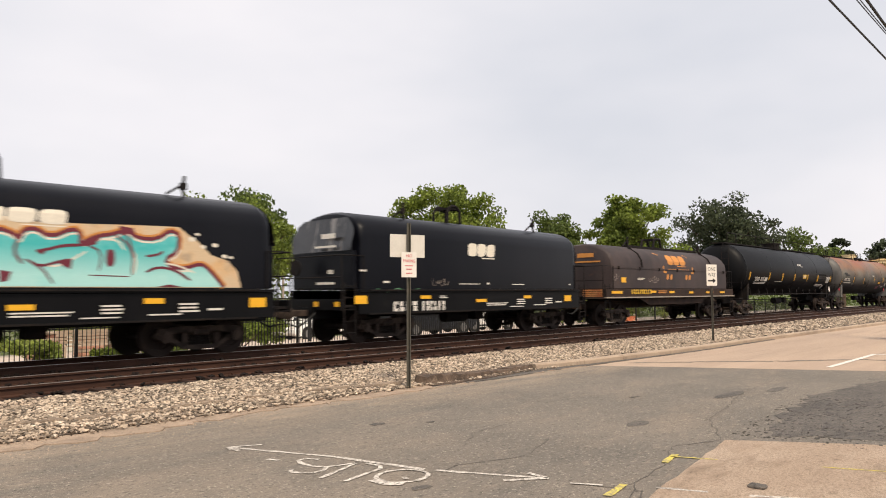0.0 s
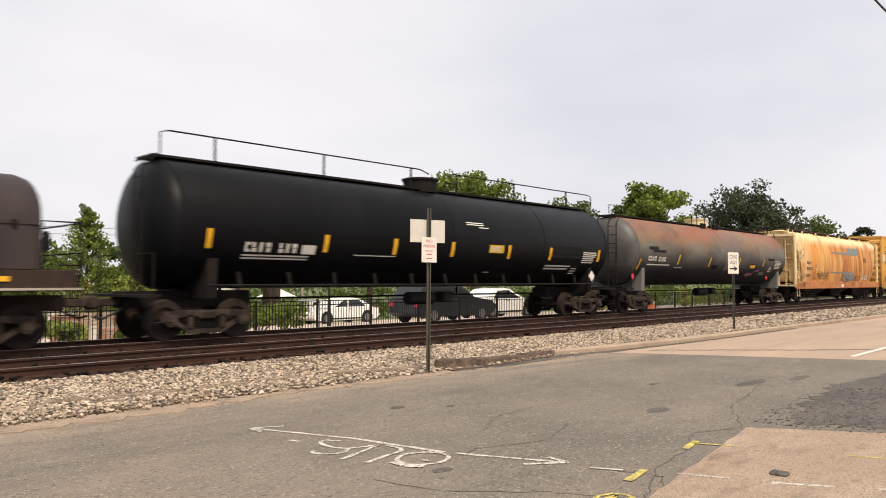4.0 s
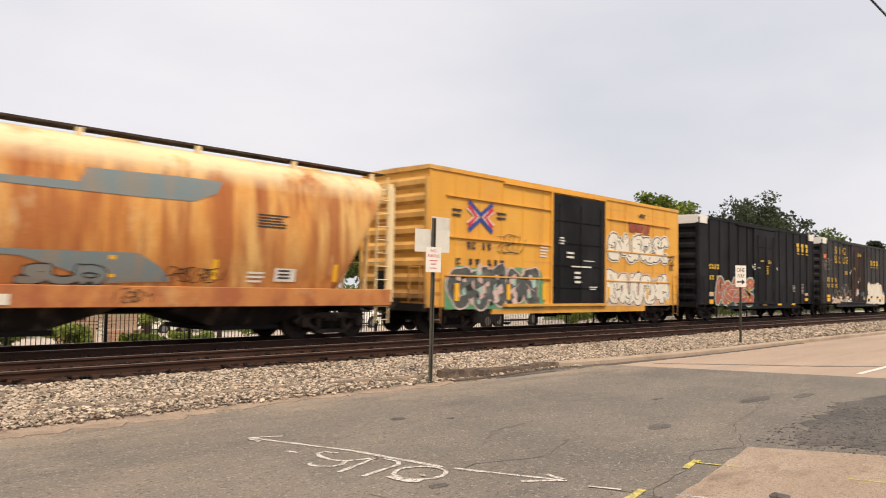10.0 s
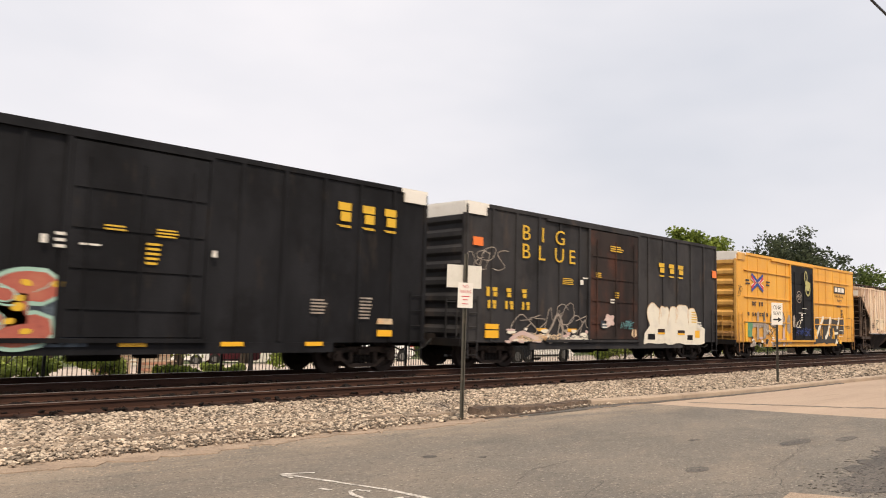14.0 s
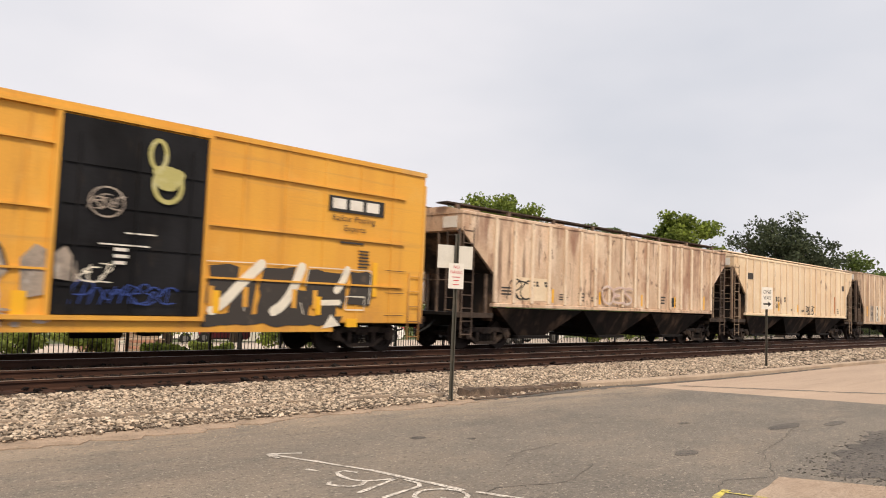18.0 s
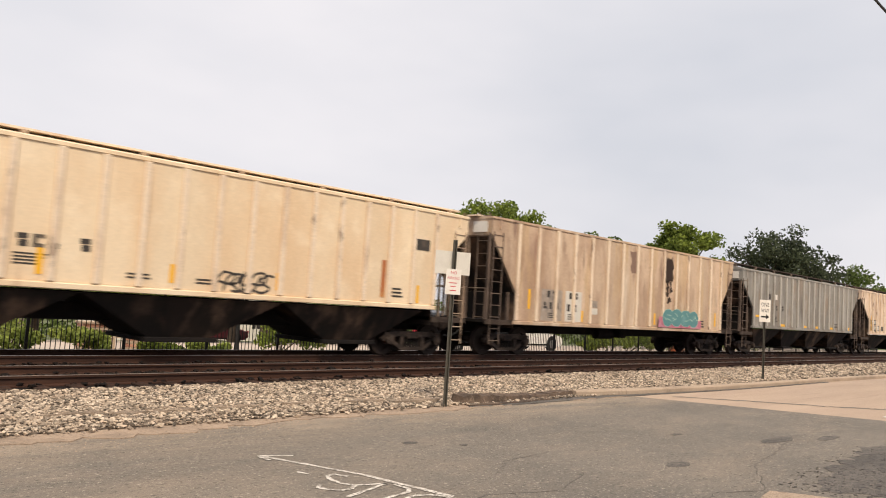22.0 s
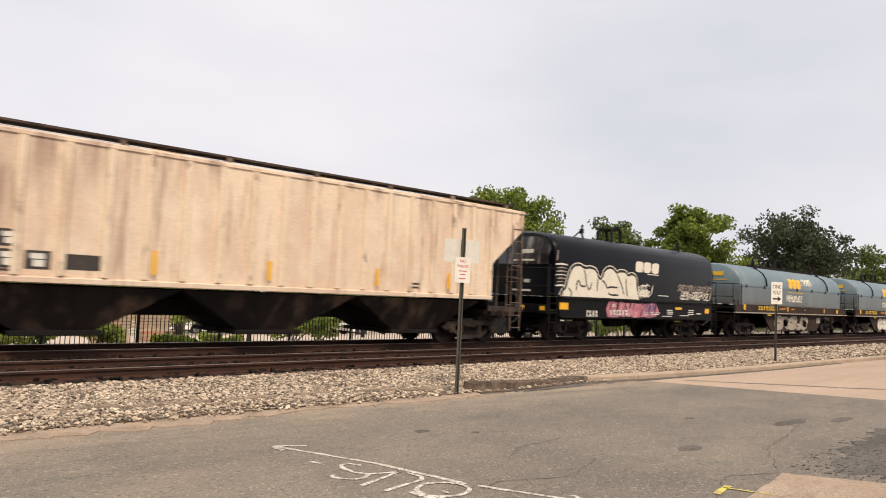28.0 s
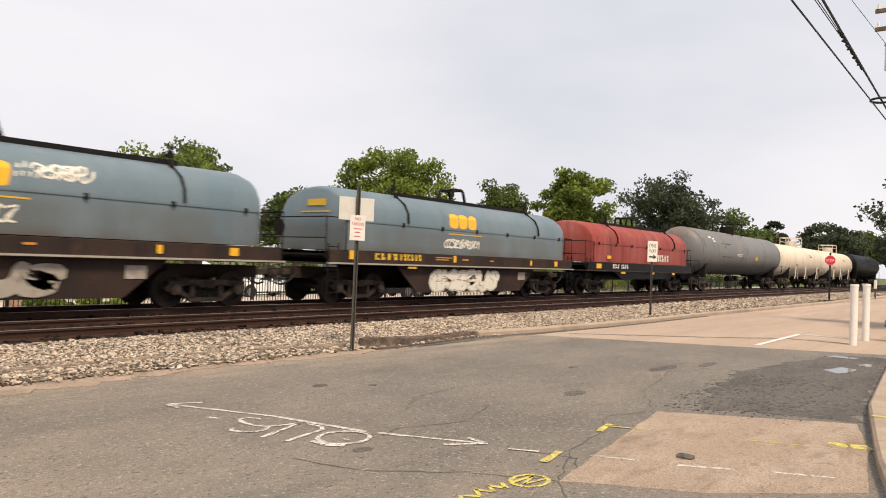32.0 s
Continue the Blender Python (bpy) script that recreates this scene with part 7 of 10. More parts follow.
def tank_car(label, tc, half, paint, r=1.5, zc=2.68, style="long", group="freight cars"):
    car = thing("tank_car", label, "tank car", None, group)
    ht = half - 0.8
    head = 0.62
    rings = [(-ht, 0.06)] + [(-ht + head * (1 - math.cos(a)), r * math.sin(a)) for a in (0.25, 0.5, 0.75, 1.0, 1.25, 1.5708)]
    head_rings = rings
    rings = rings + [(-x, q) for x, q in reversed(rings)]
    if style == "rusty":
        part("tank_head", Shape().lathe([(x - 0.004, q + 0.003) for x, q in head_rings], 44, "x", 0, zc), M_RUSTHEAD, car, "greyer rust-stained tank head", True)
    tank = part("tank", Shape().lathe(rings, 44, "x", 0, zc), paint, car, "", True)
    for x in (-ht + head, -ht * 0.5, 0.0, ht * 0.5, ht - head):
        part("weld_band", Shape().lathe([(x - 0.03, r), (x - 0.03, r + 0.006), (x + 0.03, r + 0.006), (x + 0.03, r)], 44, "x", 0, zc), paint, tank, "", True)
    # cradle and sills
    for s in (-1, 1):
        x = s * tc / 2
        sad = [(-1.25, 0.95), (1.25, 0.95), (1.3, 2.1), (0.9, 1.62), (0, 1.32), (-0.9, 1.62), (-1.3, 2.1)]
        part("saddle", Shape().prism(sad, x - 0.13, x + 0.13, "x"), M_UNDER if paint is not M_RUSTTANK else M_GREYTANK, car, "bolster saddle under the tank")
        part("stub_sill", Shape().box(min(s * (half - 0.6), x - s * 1.6), max(s * (half - 0.6), x - s * 1.6), -0.32, 0.32, 0.74, 1.12), M_UNDER, car)
        e = s * (half - 0.75)
        part("end_platform", Shape().box(e - 0.35, e + 0.2, -1.45, 1.45, 1.0, 1.06), M_UNDER, car)
        hr = Shape().tube([(e, -1.45, 0.4), (e, -1.45, 1.95), (e, -0.6, 1.95)], 0.018, 6).tube([(e, 1.45, 0.4), (e, 1.45, 1.95), (e, 0.6, 1.95)], 0.018, 6)
        hr.tube([(e, -1.45, 0.45), (e - s * 0.45, -1.45, 0.45)], 0.016, 6)
        part("end_handrail", hr, M_UNDER, car)
    # top: walkway, dome and rails
    zt = zc + r
    if style in ("long", "rusty"):
        part("top_walkway", Shape().box(-ht + 0.35, ht - 0.35, -0.42, 0.42, zt + 0.0, zt + 0.06), M_UNDER, car, "dark grating walkway along the top")
        dome_paint = M_CREAM if style == "rusty" else M_UNDER
        dome = part("dome", Shape().cyl((0.0, 0, zt - 0.05), (0.0, 0, zt + 0.34), 0.55, n=24).cyl((0.0, 0, zt + 0.34), (0.0, 0, zt + 0.4), 0.6, n=24), dome_paint, car, "", True)
        if style == "long":
            h = Shape()
            for side in (-1,):
                h.tube([(-ht + 0.5, side * 0.5, zt + 0.06), (-ht + 0.5, side * 0.5, zt + 0.56), (-ht + 0.7, side * 0.5, zt + 0.62), (-0.5, side * 0.5, zt + 0.62), (-0.15, side * 0.55, zt + 0.5)], 0.02, 6)
                h.tube([(0.75, side * 0.55, zt + 0.5), (1.0, side * 0.5, zt + 0.62), (ht - 0.3, side * 0.5, zt + 0.62), (ht - 0.1, side * 0.5, zt + 0.56), (ht - 0.1, side * 0.5, zt - 0.2)], 0.02, 6)
            part("top_handrail", h, M_UNDER, car, "long pipe handrail above the tank")
            for x in (-ht * 0.8, -ht * 0.45, -0.9, 1.2, ht * 0.45, ht * 0.8):
                part("stanchion", Shape().box(x - 0.022, x + 0.022, -0.52, -0.48, zt - 0.02, zt + 0.62), M_UNDER, car)
            for side in (-1, 1):
                part("side_walkway_rail", Shape().tube([(-ht + 1.2, side * 1.56, zc - 1.45), (ht - 1.2, side * 1.56, zc - 1.45)], 0.03, 6), M_UNDER, car)
        else:
            for s in (-1, 1):
                for d in (0.15, 0.75):
                    x = s * (ht - d)
                    part("grab_hoop", Shape().tube([(x - 0.2, -0.42, zt + 0.05), (x - 0.2, -0.42, zt + 0.42), (x + 0.25, -0.42, zt + 0.45), (x + 0.3, -0.42, zt + 0.1)], 0.02, 6), M_UNDER, car)
            for d in (-1.5, 0.0, 1.1):
                part("dome_rail", Shape().tube([(d - 0.3, -0.6, zt - 0.1), (d - 0.3, -0.6, zt + 0.42), (d - 0.2, -0.6, zt + 0.5), (d + 0.2, -0.6, zt + 0.5), (d + 0.3, -0.6, zt + 0.42), (d + 0.3, -0.6, zt - 0.1)], 0.022, 6), M_UNDER, car)
            for d in (-0.7, -0.4, 0.75, 1.1):
                part("valve", Shape().cyl((d, -0.62, zt - 0.14), (d, -0.62, zt + 0.12), 0.09, n=8), M_UNDER, car)
        for s in (-1, 1):
            x = s * (ht + 0.02)
            rungs = Shape()
            for k in range(9):
                z = 1.1 + k * 0.37
                inset = 0.0
                rungs.cyl((x - s * 0.0, -0.75, z), (x, -0.35, z), 0.014, n=6)
            for y in (-0.75, -0.35):
                rungs.tube([(x, y, 1.0), (x, y, zt - 0.35), (x - s * 0.35, y, zt + 0.02)], 0.02, 6)
            part("end_ladder", rungs, M_UNDER, car)
    else:
        cage = Shape()
        for y in (-0.7, 0.7):
            cage.tube([(-1.1, y, zt - 0.3), (-1.1, y, zt + 0.75), (1.1, y, zt + 0.75), (1.1, y, zt - 0.3)], 0.035, 6)
            cage.tube([(-1.1, y, zt + 0.4), (1.1, y, zt + 0.4)], 0.03, 6)
        for x in (-1.1, 1.1):
            cage.tube([(x, -0.7, zt + 0.75), (x, 0.7, zt + 0.75)], 0.035, 6)
        part("top_cage", cage, paint if style == "white" else M_UNDER, car, "safety cage round the dome")
        part("dome", Shape().cyl((0, 0, zt - 0.05), (0, 0, zt + 0.5), 0.5, n=20), paint if style == "white" else M_UNDER, car, "", True)
    running_gear(car, tc, half, 1.1)

    def surface(z):
        return -math.sqrt(max(0.0, (r + 0.004) ** 2 - (z - zc) ** 2))
    return car, surface, ht


def covered_hopper(label, tc, half, paint, ribs=15, sill=1.46, eave=4.1, peak=4.34, dark_end=None, round_side=False, bays=3, sill_paint=None, top_rail=None, end_paint=None, group="freight cars", board=M_TRUCK, rise=0.09):
    """A covered hopper: ribbed (or swelling) sides, sloping ends over open platforms, pockets below, walkway on top."""
    car = thing("covered_hopper", label, "hopper car", None, group)
    hw = 1.54
    he = half - 0.55
    xs = tc / 2 + 0.25
    zk = sill + 0.9
    zt = eave - 0.5
    side_outline = [(-xs, sill), (xs, sill), (xs, zk), (he, zt), (he, eave), (-he, eave), (-he, zt), (-xs, zk)]
    if round_side:
        prof = []
        for k in range(9):
            u = k / 8
            prof.append((-(1.42 + 0.16 * math.sin(math.pi * min(1, u * 1.05)) ** 0.7), sill + (eave - 0.35 - sill) * u))
        for k in range(1, 5):
            a = math.pi / 2 * k / 4
            prof.append((-(0.62 + 0.80 * math.cos(a)), eave - 0.35 + (peak - eave + 0.35) * math.sin(a)))
        prof = prof + [(-y, z) for y, z in reversed(prof)]
        s = Shape()
        m = len(prof)
        rings = []
        hr = he - 0.15
        for x, inset in ((-hr, 1), (-hr + 0.28, 0), (hr - 0.28, 0), (hr, 1)):
            ring = []
            for y, z in prof:
                xx = x
                if inset == 1 or True:
                    slope = max(0.0, (zt + 0.2 - z) / (zt + 0.2 - sill)) * (hr - xs + 0.35)
                    xx = x - math.copysign(slope, x)
                ring.append((xx, y * (0.94 if inset else 1.0), z))
            rings.append(ring)
        vs = [p for r in rings for p in r]
        fs = [tuple(range(m)), tuple(range(3 * m, 4 * m))]
        for k in range(3):
            fs += [(k * m + i, k * m + (i + 1) % m, (k + 1) * m + (i + 1) % m, (k + 1) * m + i) for i in range(m)]
        body = part("body", s.add(vs, fs), paint, car, "", True)

        def surface(z):
            u = min(1, max(0, (z - sill) / (eave - 0.35 - sill)))
            return -(1.42 + 0.16 * math.sin(math.pi * min(1, u * 1.05)) ** 0.7) - 0.004
        for k in range(9):
            x = -hr + 0.7 + k * (2 * hr - 1.4) / 8
            part("side_seam", Shape().add([(x + d, surface(sill + (eave - 0.4 - sill) * i / 8) - 0.004, sill + (eave - 0.4 - sill) * i / 8) for i in range(1, 9) for d in (-0.02, 0.02)], [(2 * i, 2 * i + 1, 2 * i + 3, 2 * i + 2) for i in range(7)]), paint, body)
    else:
        body_s = Shape()
        body_s.prism(side_outline, -hw, hw, "y")
        body = part("body", body_s, paint, car, "ribbed steel body")
        roof = [(-hw - 0.03, eave), (-hw - 0.03, eave + 0.07), (-0.8, peak), (0.8, peak), (hw + 0.03, eave + 0.07), (hw + 0.03, eave)]
        part("roof", Shape().prism(roof, -he - 0.02, he + 0.02, "x"), paint if top_rail is None else top_rail, car)
        for side in (-1, 1):
            for k in range(ribs):
                x = -xs + 0.02 + k * (2 * xs - 0.04) / (ribs - 1)
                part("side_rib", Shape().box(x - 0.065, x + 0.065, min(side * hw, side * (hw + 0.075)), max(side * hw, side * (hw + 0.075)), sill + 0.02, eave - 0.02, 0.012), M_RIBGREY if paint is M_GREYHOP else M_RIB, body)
        bay = (2 * xs - 0.04) / (ribs - 1)
        for side in (-1, 1):
            for k in range(ribs - 1):
                x = -xs + 0.02 + k * bay
                part("side_panel", Shape().box(x + 0.06, x + bay - 0.06, min(side * hw, side * (hw + 0.0028)), max(side * hw, side * (hw + 0.0028)), sill + 0.03, eave - 0.03), paint, body)
        for side in (-1, 1):
            for x in (-he + 0.35, he - 0.35):
                part("side_rib", Shape().box(x - 0.03, x + 0.03, min(side * hw, side * (hw + 0.03)), max(side * hw, side * (hw + 0.03)), zt + 0.2, eave - 0.02), paint, body)

        def surface(z):
            return -hw - 0.004
    # side sill, centre sill and platforms
    for side in (-1, 1):
        part("side_sill", Shape().box(-xs - 0.1 if not round_side else -he, xs + 0.1 if not round_side else he, side * hw - 0.06, side * hw + 0.06, sill - (0.12 if not round_side else 0.45), sill, 0.015), sill_paint or paint, car)
    part("centre_sill", Shape().box(-half + 0.6, half - 0.6, -0.3, 0.3, 0.72, 1.08), M_UNDER, car)
    ep = end_paint or (M_RIB if paint in (M_PALE, M_PINK) else M_ENDGRIME)
    for s in (-1, 1):
        x0, x1 = sorted((s * xs, s * (he + 0.1)))
        part("end_platform", Shape().box(x0, x1, -1.5, 1.5, 1.05, 1.14), ep if round_side else M_UNDER, car)
        for side in (-1, 1):
            part("corner_post", Shape().box(s * he - 0.035, s * he + 0.035, side * 1.46 - 0.03, side * 1.46 + 0.03, 1.1, zt + 0.05), ep, car)
            part("end_sill_step", Shape().box(x0, x1, side * 1.5 - 0.04, side * 1.5 + 0.04, 1.0 if not round_side else 0.98, 1.15 if not round_side else 1.3), ep if round_side else M_TRUCK, car)
            if not round_side:
                part("slope_gusset", Shape().box(s * (xs + 0.1) - 0.04, s * (xs + 0.1) + 0.04, side * 1.3 - 0.04, side * 1.3 + 0.04, 1.14, zk), ep, car)
        part("centre_post", Shape().box(s * (he - 0.05) - 0.03, s * (he - 0.05) + 0.03, -0.54, -0.48, 1.1, zt), ep, car)
        part("centre_post", Shape().box(s * (he - 0.05) - 0.03, s * (he - 0.05) + 0.03, 0.48, 0.54, 1.1, zt), ep, car)
        ladder(car, s * (he - 0.02), -1.15, 1.2, eave + 0.1, ep, "y", 0.45, 0.36)
        ladder(car, s * (he - 0.3), -1.55, 0.5, zt, ep, "x", 0.45, 0.36)
        part("end_handrail", Shape().tube([(s * (he + 0.1), -1.45, 1.14), (s * (he + 0.1), -1.45, 2.1), (s * (he + 0.1), 1.45, 2.1), (s * (he + 0.1), 1.45, 1.14)], 0.018, 6), ep, car)
        # sloping end sheet: grime and the shade there are both put into a dark colour
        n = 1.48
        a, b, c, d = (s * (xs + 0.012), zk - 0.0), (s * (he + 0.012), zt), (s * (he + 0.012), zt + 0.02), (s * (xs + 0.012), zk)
        if round_side:
            n = 1.36
            part("slope_sheet", Shape().add([(s * (xs - 0.30), -n, sill), (s * (xs - 0.30), n, sill), (s * (hr + 0.04), n, zt + 0.2), (s * (hr + 0.04), -n, zt + 0.2)], [(0, 1, 2, 3)]), M_CREAM, car, "sloping steel sheet at the car end")
            part("end_bulkhead", Shape().box(min(s * hr, s * (hr + 0.07)), max(s * hr, s * (hr + 0.07)), -1.38, 1.38, zt + 0.15, eave - 0.15, 0.02), ep, car, "cream end bulkhead")
            for y in (-1.2, -0.7, 0.0, 0.7, 1.2):
                part("slope_rib", Shape().tube([(s * (xs - 0.2), y, sill), (s * (hr + 0.1), y, zt + 0.25), (s * (hr + 0.1), y, eave - 0.2)], 0.045, 6), ep, car)
            part("roof_beam", Shape().box(s * (he + 0.02) - 0.07, s * (he + 0.02) + 0.07, -1.5, 1.5, eave - 0.16, eave), ep, car)
            for side in (-1, 1):
                part("end_frame_post", Shape().box(s * he - 0.12, s * he + 0.12, side * 1.5 - 0.04, side * 1.5 + 0.04, 1.1, eave - 0.1, 0.01), ep, car)
        if not round_side:
            # dark cover on the lower end face: the shade is in its colour
            part("end_sheet", Shape().box(min(s * xs, s * (xs + 0.02)), max(s * xs, s * (xs + 0.02)), -1.5, 1.5, 0.9, zk), dark_end or M_HOPPER, car, "lower end sheet with shade put into its dark colour")
            part("slope_sheet", Shape().add([(s * (xs + 0.05), -n, zk + 0.0), (s * (xs + 0.05), n, zk + 0.0), (s * (he - 0.02), n, zt - 0.05), (s * (he - 0.02), -n, zt - 0.05)], [(0, 1, 2, 3)]), dark_end or M_HOPPER, car, "sloping steel sheet at the car end")
    # running boards
    zb = peak + rise
    for side in (-1, 1):
        part("running_board", Shape().box(-he - 0.15, he + 0.15, side * 0.78 - 0.24, side * 0.78 + 0.24, zb, zb + 0.045), board, car, "grated roof walkway")
        for k in range(8):
            x = -he + 0.3 + k * (2 * he - 0.6) / 7
            part("board_bracket", Shape().box(x - 0.06, x + 0.06, side * 1.0 - 0.05, side * 1.0 + 0.05, peak - 0.12, zb), ep, car)
    for k in range(4):
        x = -he + 1.8 + k * (2 * he - 3.6) / 3
        part("hatch", Shape().cyl((x, 0, peak - 0.02), (x, 0, peak + 0.14), 0.42, n=16), paint, car, "", True)
    # pockets
    if bays:
        span = 2 * xs - 0.5
        bw = span / bays
        for k in range(bays):
            c = -span / 2 + (k + 0.5) * bw
            zs = sill - (0.16 if not round_side else 0.3)
            zl = 0.42
            s = Shape()
            up = [(c - bw / 2 + 0.02, -1.45, zs), (c + bw / 2 - 0.02, -1.45, zs), (c + bw / 2 - 0.02, 1.45, zs), (c - bw / 2 + 0.02, 1.45, zs)]
            w = bw * 0.16
            dn = [(c - w, -1.0, zl), (c + w, -1.0, zl), (c + w, 1.0, zl), (c - w, 1.0, zl)]
            s.add(up + dn, [(0, 1, 2, 3), (4, 5, 6, 7), (0, 1, 5, 4), (1, 2, 6, 5), (2, 3, 7, 6), (3, 0, 4, 7)])
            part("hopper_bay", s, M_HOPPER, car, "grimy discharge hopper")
            part("bay_gate", Shape().box(c - w - 0.12, c + w + 0.12, -1.15, 1.15, zl - 0.1, zl, 0.01), M_UNDER, car)
    running_gear(car, tc, half, 1.05)
    return car, surface, (xs, he, sill, eave, zk, zt)


def boxcar(label, tc, half, paint, end_paint, door_x, door_w, ribs, white_ends=True, door_paint=None, flat=False, group="freight cars"):
    """A high-roofed boxcar: ribbed or riveted sides, corrugated ends, a plug door on the near side."""
    car = thing("boxcar", label, "boxcar", None, group)
    hw, z0, z1, zr = 1.52, 0.80, 4.98, 5.07
    hb = half - 0.95
    body = part("body", Shape().box(-hb, hb, -hw, hw, z0, z1, 0.02), paint, car, "steel boxcar body")
    roof = [(-hw - 0.04, z1 - 0.06), (-hw - 0.04, z1 + 0.06), (0, zr), (hw + 0.04, z1 + 0.06), (hw + 0.04, z1 - 0.06)]
    part("roof", Shape().prism(roof, -hb + 0.9, hb - 0.9, "x"), paint, car)
    for s in (-1, 1):
        a, b = sorted((s * (hb + 0.06), s * (hb - 0.9)))
        white = white_ends and (s < 0 or white_ends == 2)
        part("roof_end_cap", Shape().prism(roof, a, b, "x"), M_WHITE if white else end_paint, car, "white-painted roof end" if white else "")
        if white:
            part("end_top_band", Shape().box(min(s * hb, s * (hb + 0.08)), max(s * hb, s * (hb + 0.08)), -hw, hw, z1 - 0.34, z1 + 0.02), M_WHITE, car)
            part("side_white_corner", Shape().box(min(s * hb, s * (hb - 0.8)), max(s * hb, s * (hb - 0.8)), -hw - 0.05, -hw + 0.01, z1 - 0.32, z1), M_WHITE if not flat else end_paint, car)
    pitch = 2 * hb / ribs
    for side in (-1, 1):
        for k in range(ribs + 1):
            x = -hb + k * pitch
            if side < 0 and door_x - door_w / 2 - 0.1 < x < door_x + door_w / 2 + 0.1:
                continue
            w, t = (0.05, 0.045) if not flat else (0.024, 0.024)
            part("side_rib", Shape().box(x - w, x + w, min(side * hw, side * (hw + t)), max(side * hw, side * (hw + t)), z0 + 0.04, z1 - 0.04, 0.008), paint, body)
        if flat:
            for z in (1.78, 2.95, 4.2):
                for a, b in ((-hb + 0.7, door_x - door_w / 2 - 0.05), (door_x + door_w / 2 + 0.05, hb - 0.7)):
                    part("side_seam", Shape().box(a, b, min(side * hw, side * (hw + 0.06)), max(side * hw, side * (hw + 0.06)), z - 0.022, z + 0.022), paint, body)
    # corrugated ends
    for s in (-1, 1):
        for k in range(8):
            z = z0 + 0.35 + k * 0.485
            prof = [(s * hb, z - 0.17), (s * (hb + 0.09), z - 0.07), (s * (hb + 0.09), z + 0.07), (s * hb, z + 0.17)]
            part("end_corrugation", Shape().prism(prof, -1.38, 1.38, "y"), end_paint, car)
        for y in (-1.47, 1.47):
            part("end_post", Shape().box(min(s * hb, s * (hb + 0.1)), max(s * hb, s * (hb + 0.1)), y - 0.05, y + 0.05, z0, z1 - 0.3), end_paint, car)
        ladder(car, s * (hb + 0.16), -1.1, z0, 2.0, end_paint, "y", 0.45, 0.34)
        ladder(car, s * (hb - 0.28), -hw - 0.05, 0.45, 2.1, end_paint, "x", 0.4, 0.34)
        part("end_sill", Shape().box(min(s * hb, s * (hb + 0.2)), max(s * hb, s * (hb + 0.2)), -1.5, 1.5, z0 - 0.1, z0 + 0.12), M_UNDER, car)
        part("brake_box", Shape().box(min(s * hb, s * (hb + 0.2)), max(s * hb, s * (hb + 0.2)), 0.2, 0.7, 1.3, 1.9, 0.02), M_UNDER, car)
        part("draft_sill", Shape().box(min(s * (half - 0.6), s * (hb - 1.5)), max(s * (half - 0.6), s * (hb - 1.5)), -0.3, 0.3, 0.7, 1.05), M_UNDER, car)
    part("side_sill", Shape().box(-tc / 2 + 1.3, tc / 2 - 1.3, -hw - 0.02, -hw + 0.08, z0 - 0.22, z0 + 0.02), paint, car)
    part("side_sill", Shape().box(-tc / 2 + 1.3, tc / 2 - 1.3, hw - 0.08, hw + 0.02, z0 - 0.22, z0 + 0.02), paint, car)
    # door with frame, panels, rods and rails
    dp = door_paint or paint
    a, b = door_x - door_w / 2, door_x + door_w / 2
    door = part("door", Shape().box(a, b, -hw - 0.07, -hw, z0 + 0.12, z1 - 0.18, 0.015), dp, car, "sliding plug door")
    for z in (1.5, 2.3, 3.1, 3.9):
        part("door_stiffener", Shape().box(a + 0.08, b - 0.08, -hw - 0.10, -hw - 0.068, z - 0.03, z + 0.03), dp, door)
    for x in (a + 0.35, b - 0.35, (a + b) / 2):
        part("door_rod", Shape().cyl((x, -hw - 0.115, z0 + 0.2), (x, -hw - 0.115, z1 - 0.5), 0.022, n=6), dp, door)
    for x in (a - 0.06, b + 0.06):
        part("door_post", Shape().box(x - 0.05, x + 0.05, -hw - 0.085, -hw, z0, z1 - 0.05), paint, body)
    part("door_track", Shape().box(a - door_w * 0.8, b + 0.1, -hw - 0.11, -hw - 0.0, z0 + 0.02, z0 + 0.11), paint, body)
    part("door_track", Shape().box(a - door_w * 0.8, b + 0.1, -hw - 0.09, -hw - 0.0, z1 - 0.14, z1 - 0.07), paint, body)
    running_gear(car, tc, half, 0.86)
    return car, (lambda z: -hw - (0.024 if flat else 0.046)), hb


# ---------------------------------------------------------------- the train
SPEED = 8.75
TRAIN = []


def couple(car_tuple, left, right):
    """Note where a car runs: the places of its two trucks along the track at the start."""
    TRAIN.append((car_tuple[0], (left + right) / 2))
    return car_tuple


def half_of(i):
    """Half a car's length between the couplings, from the trucks of its neighbours."""
    l, r = TRUCKS[i]
    a = (TRUCKS[i - 1][1] + l) / 2 if i else l - 3.0
    b = (TRUCKS[i + 1][0] + r) / 2 if i + 1 < len(TRUCKS) else r + 2.4
    return (b - a) / 2


TRUCKS = [(0.75, 9.0), (15.0, 23.25), (28.55, 38.9), (43.6, 59.6), (63.8, 79.85), (83.9, 99.55), (104.3, 116.7), (122.1, 134.6), (139.65, 152.05), (157.5, 169.9), (174.86, 188.85), (193.05, 206.85), (211.0, 224.95), (229.05, 243.2), (247.3, 261.3), (266.45, 274.45), (280.1, 290.75), (296.1, 307.1), (311.9, 322.2), (327.2, 343.8), (349.0, 361.0), (366.2, 378.2), (383.2, 399.5)]


def tc_of(i):
    return TRUCKS[i][1] - TRUCKS[i][0]


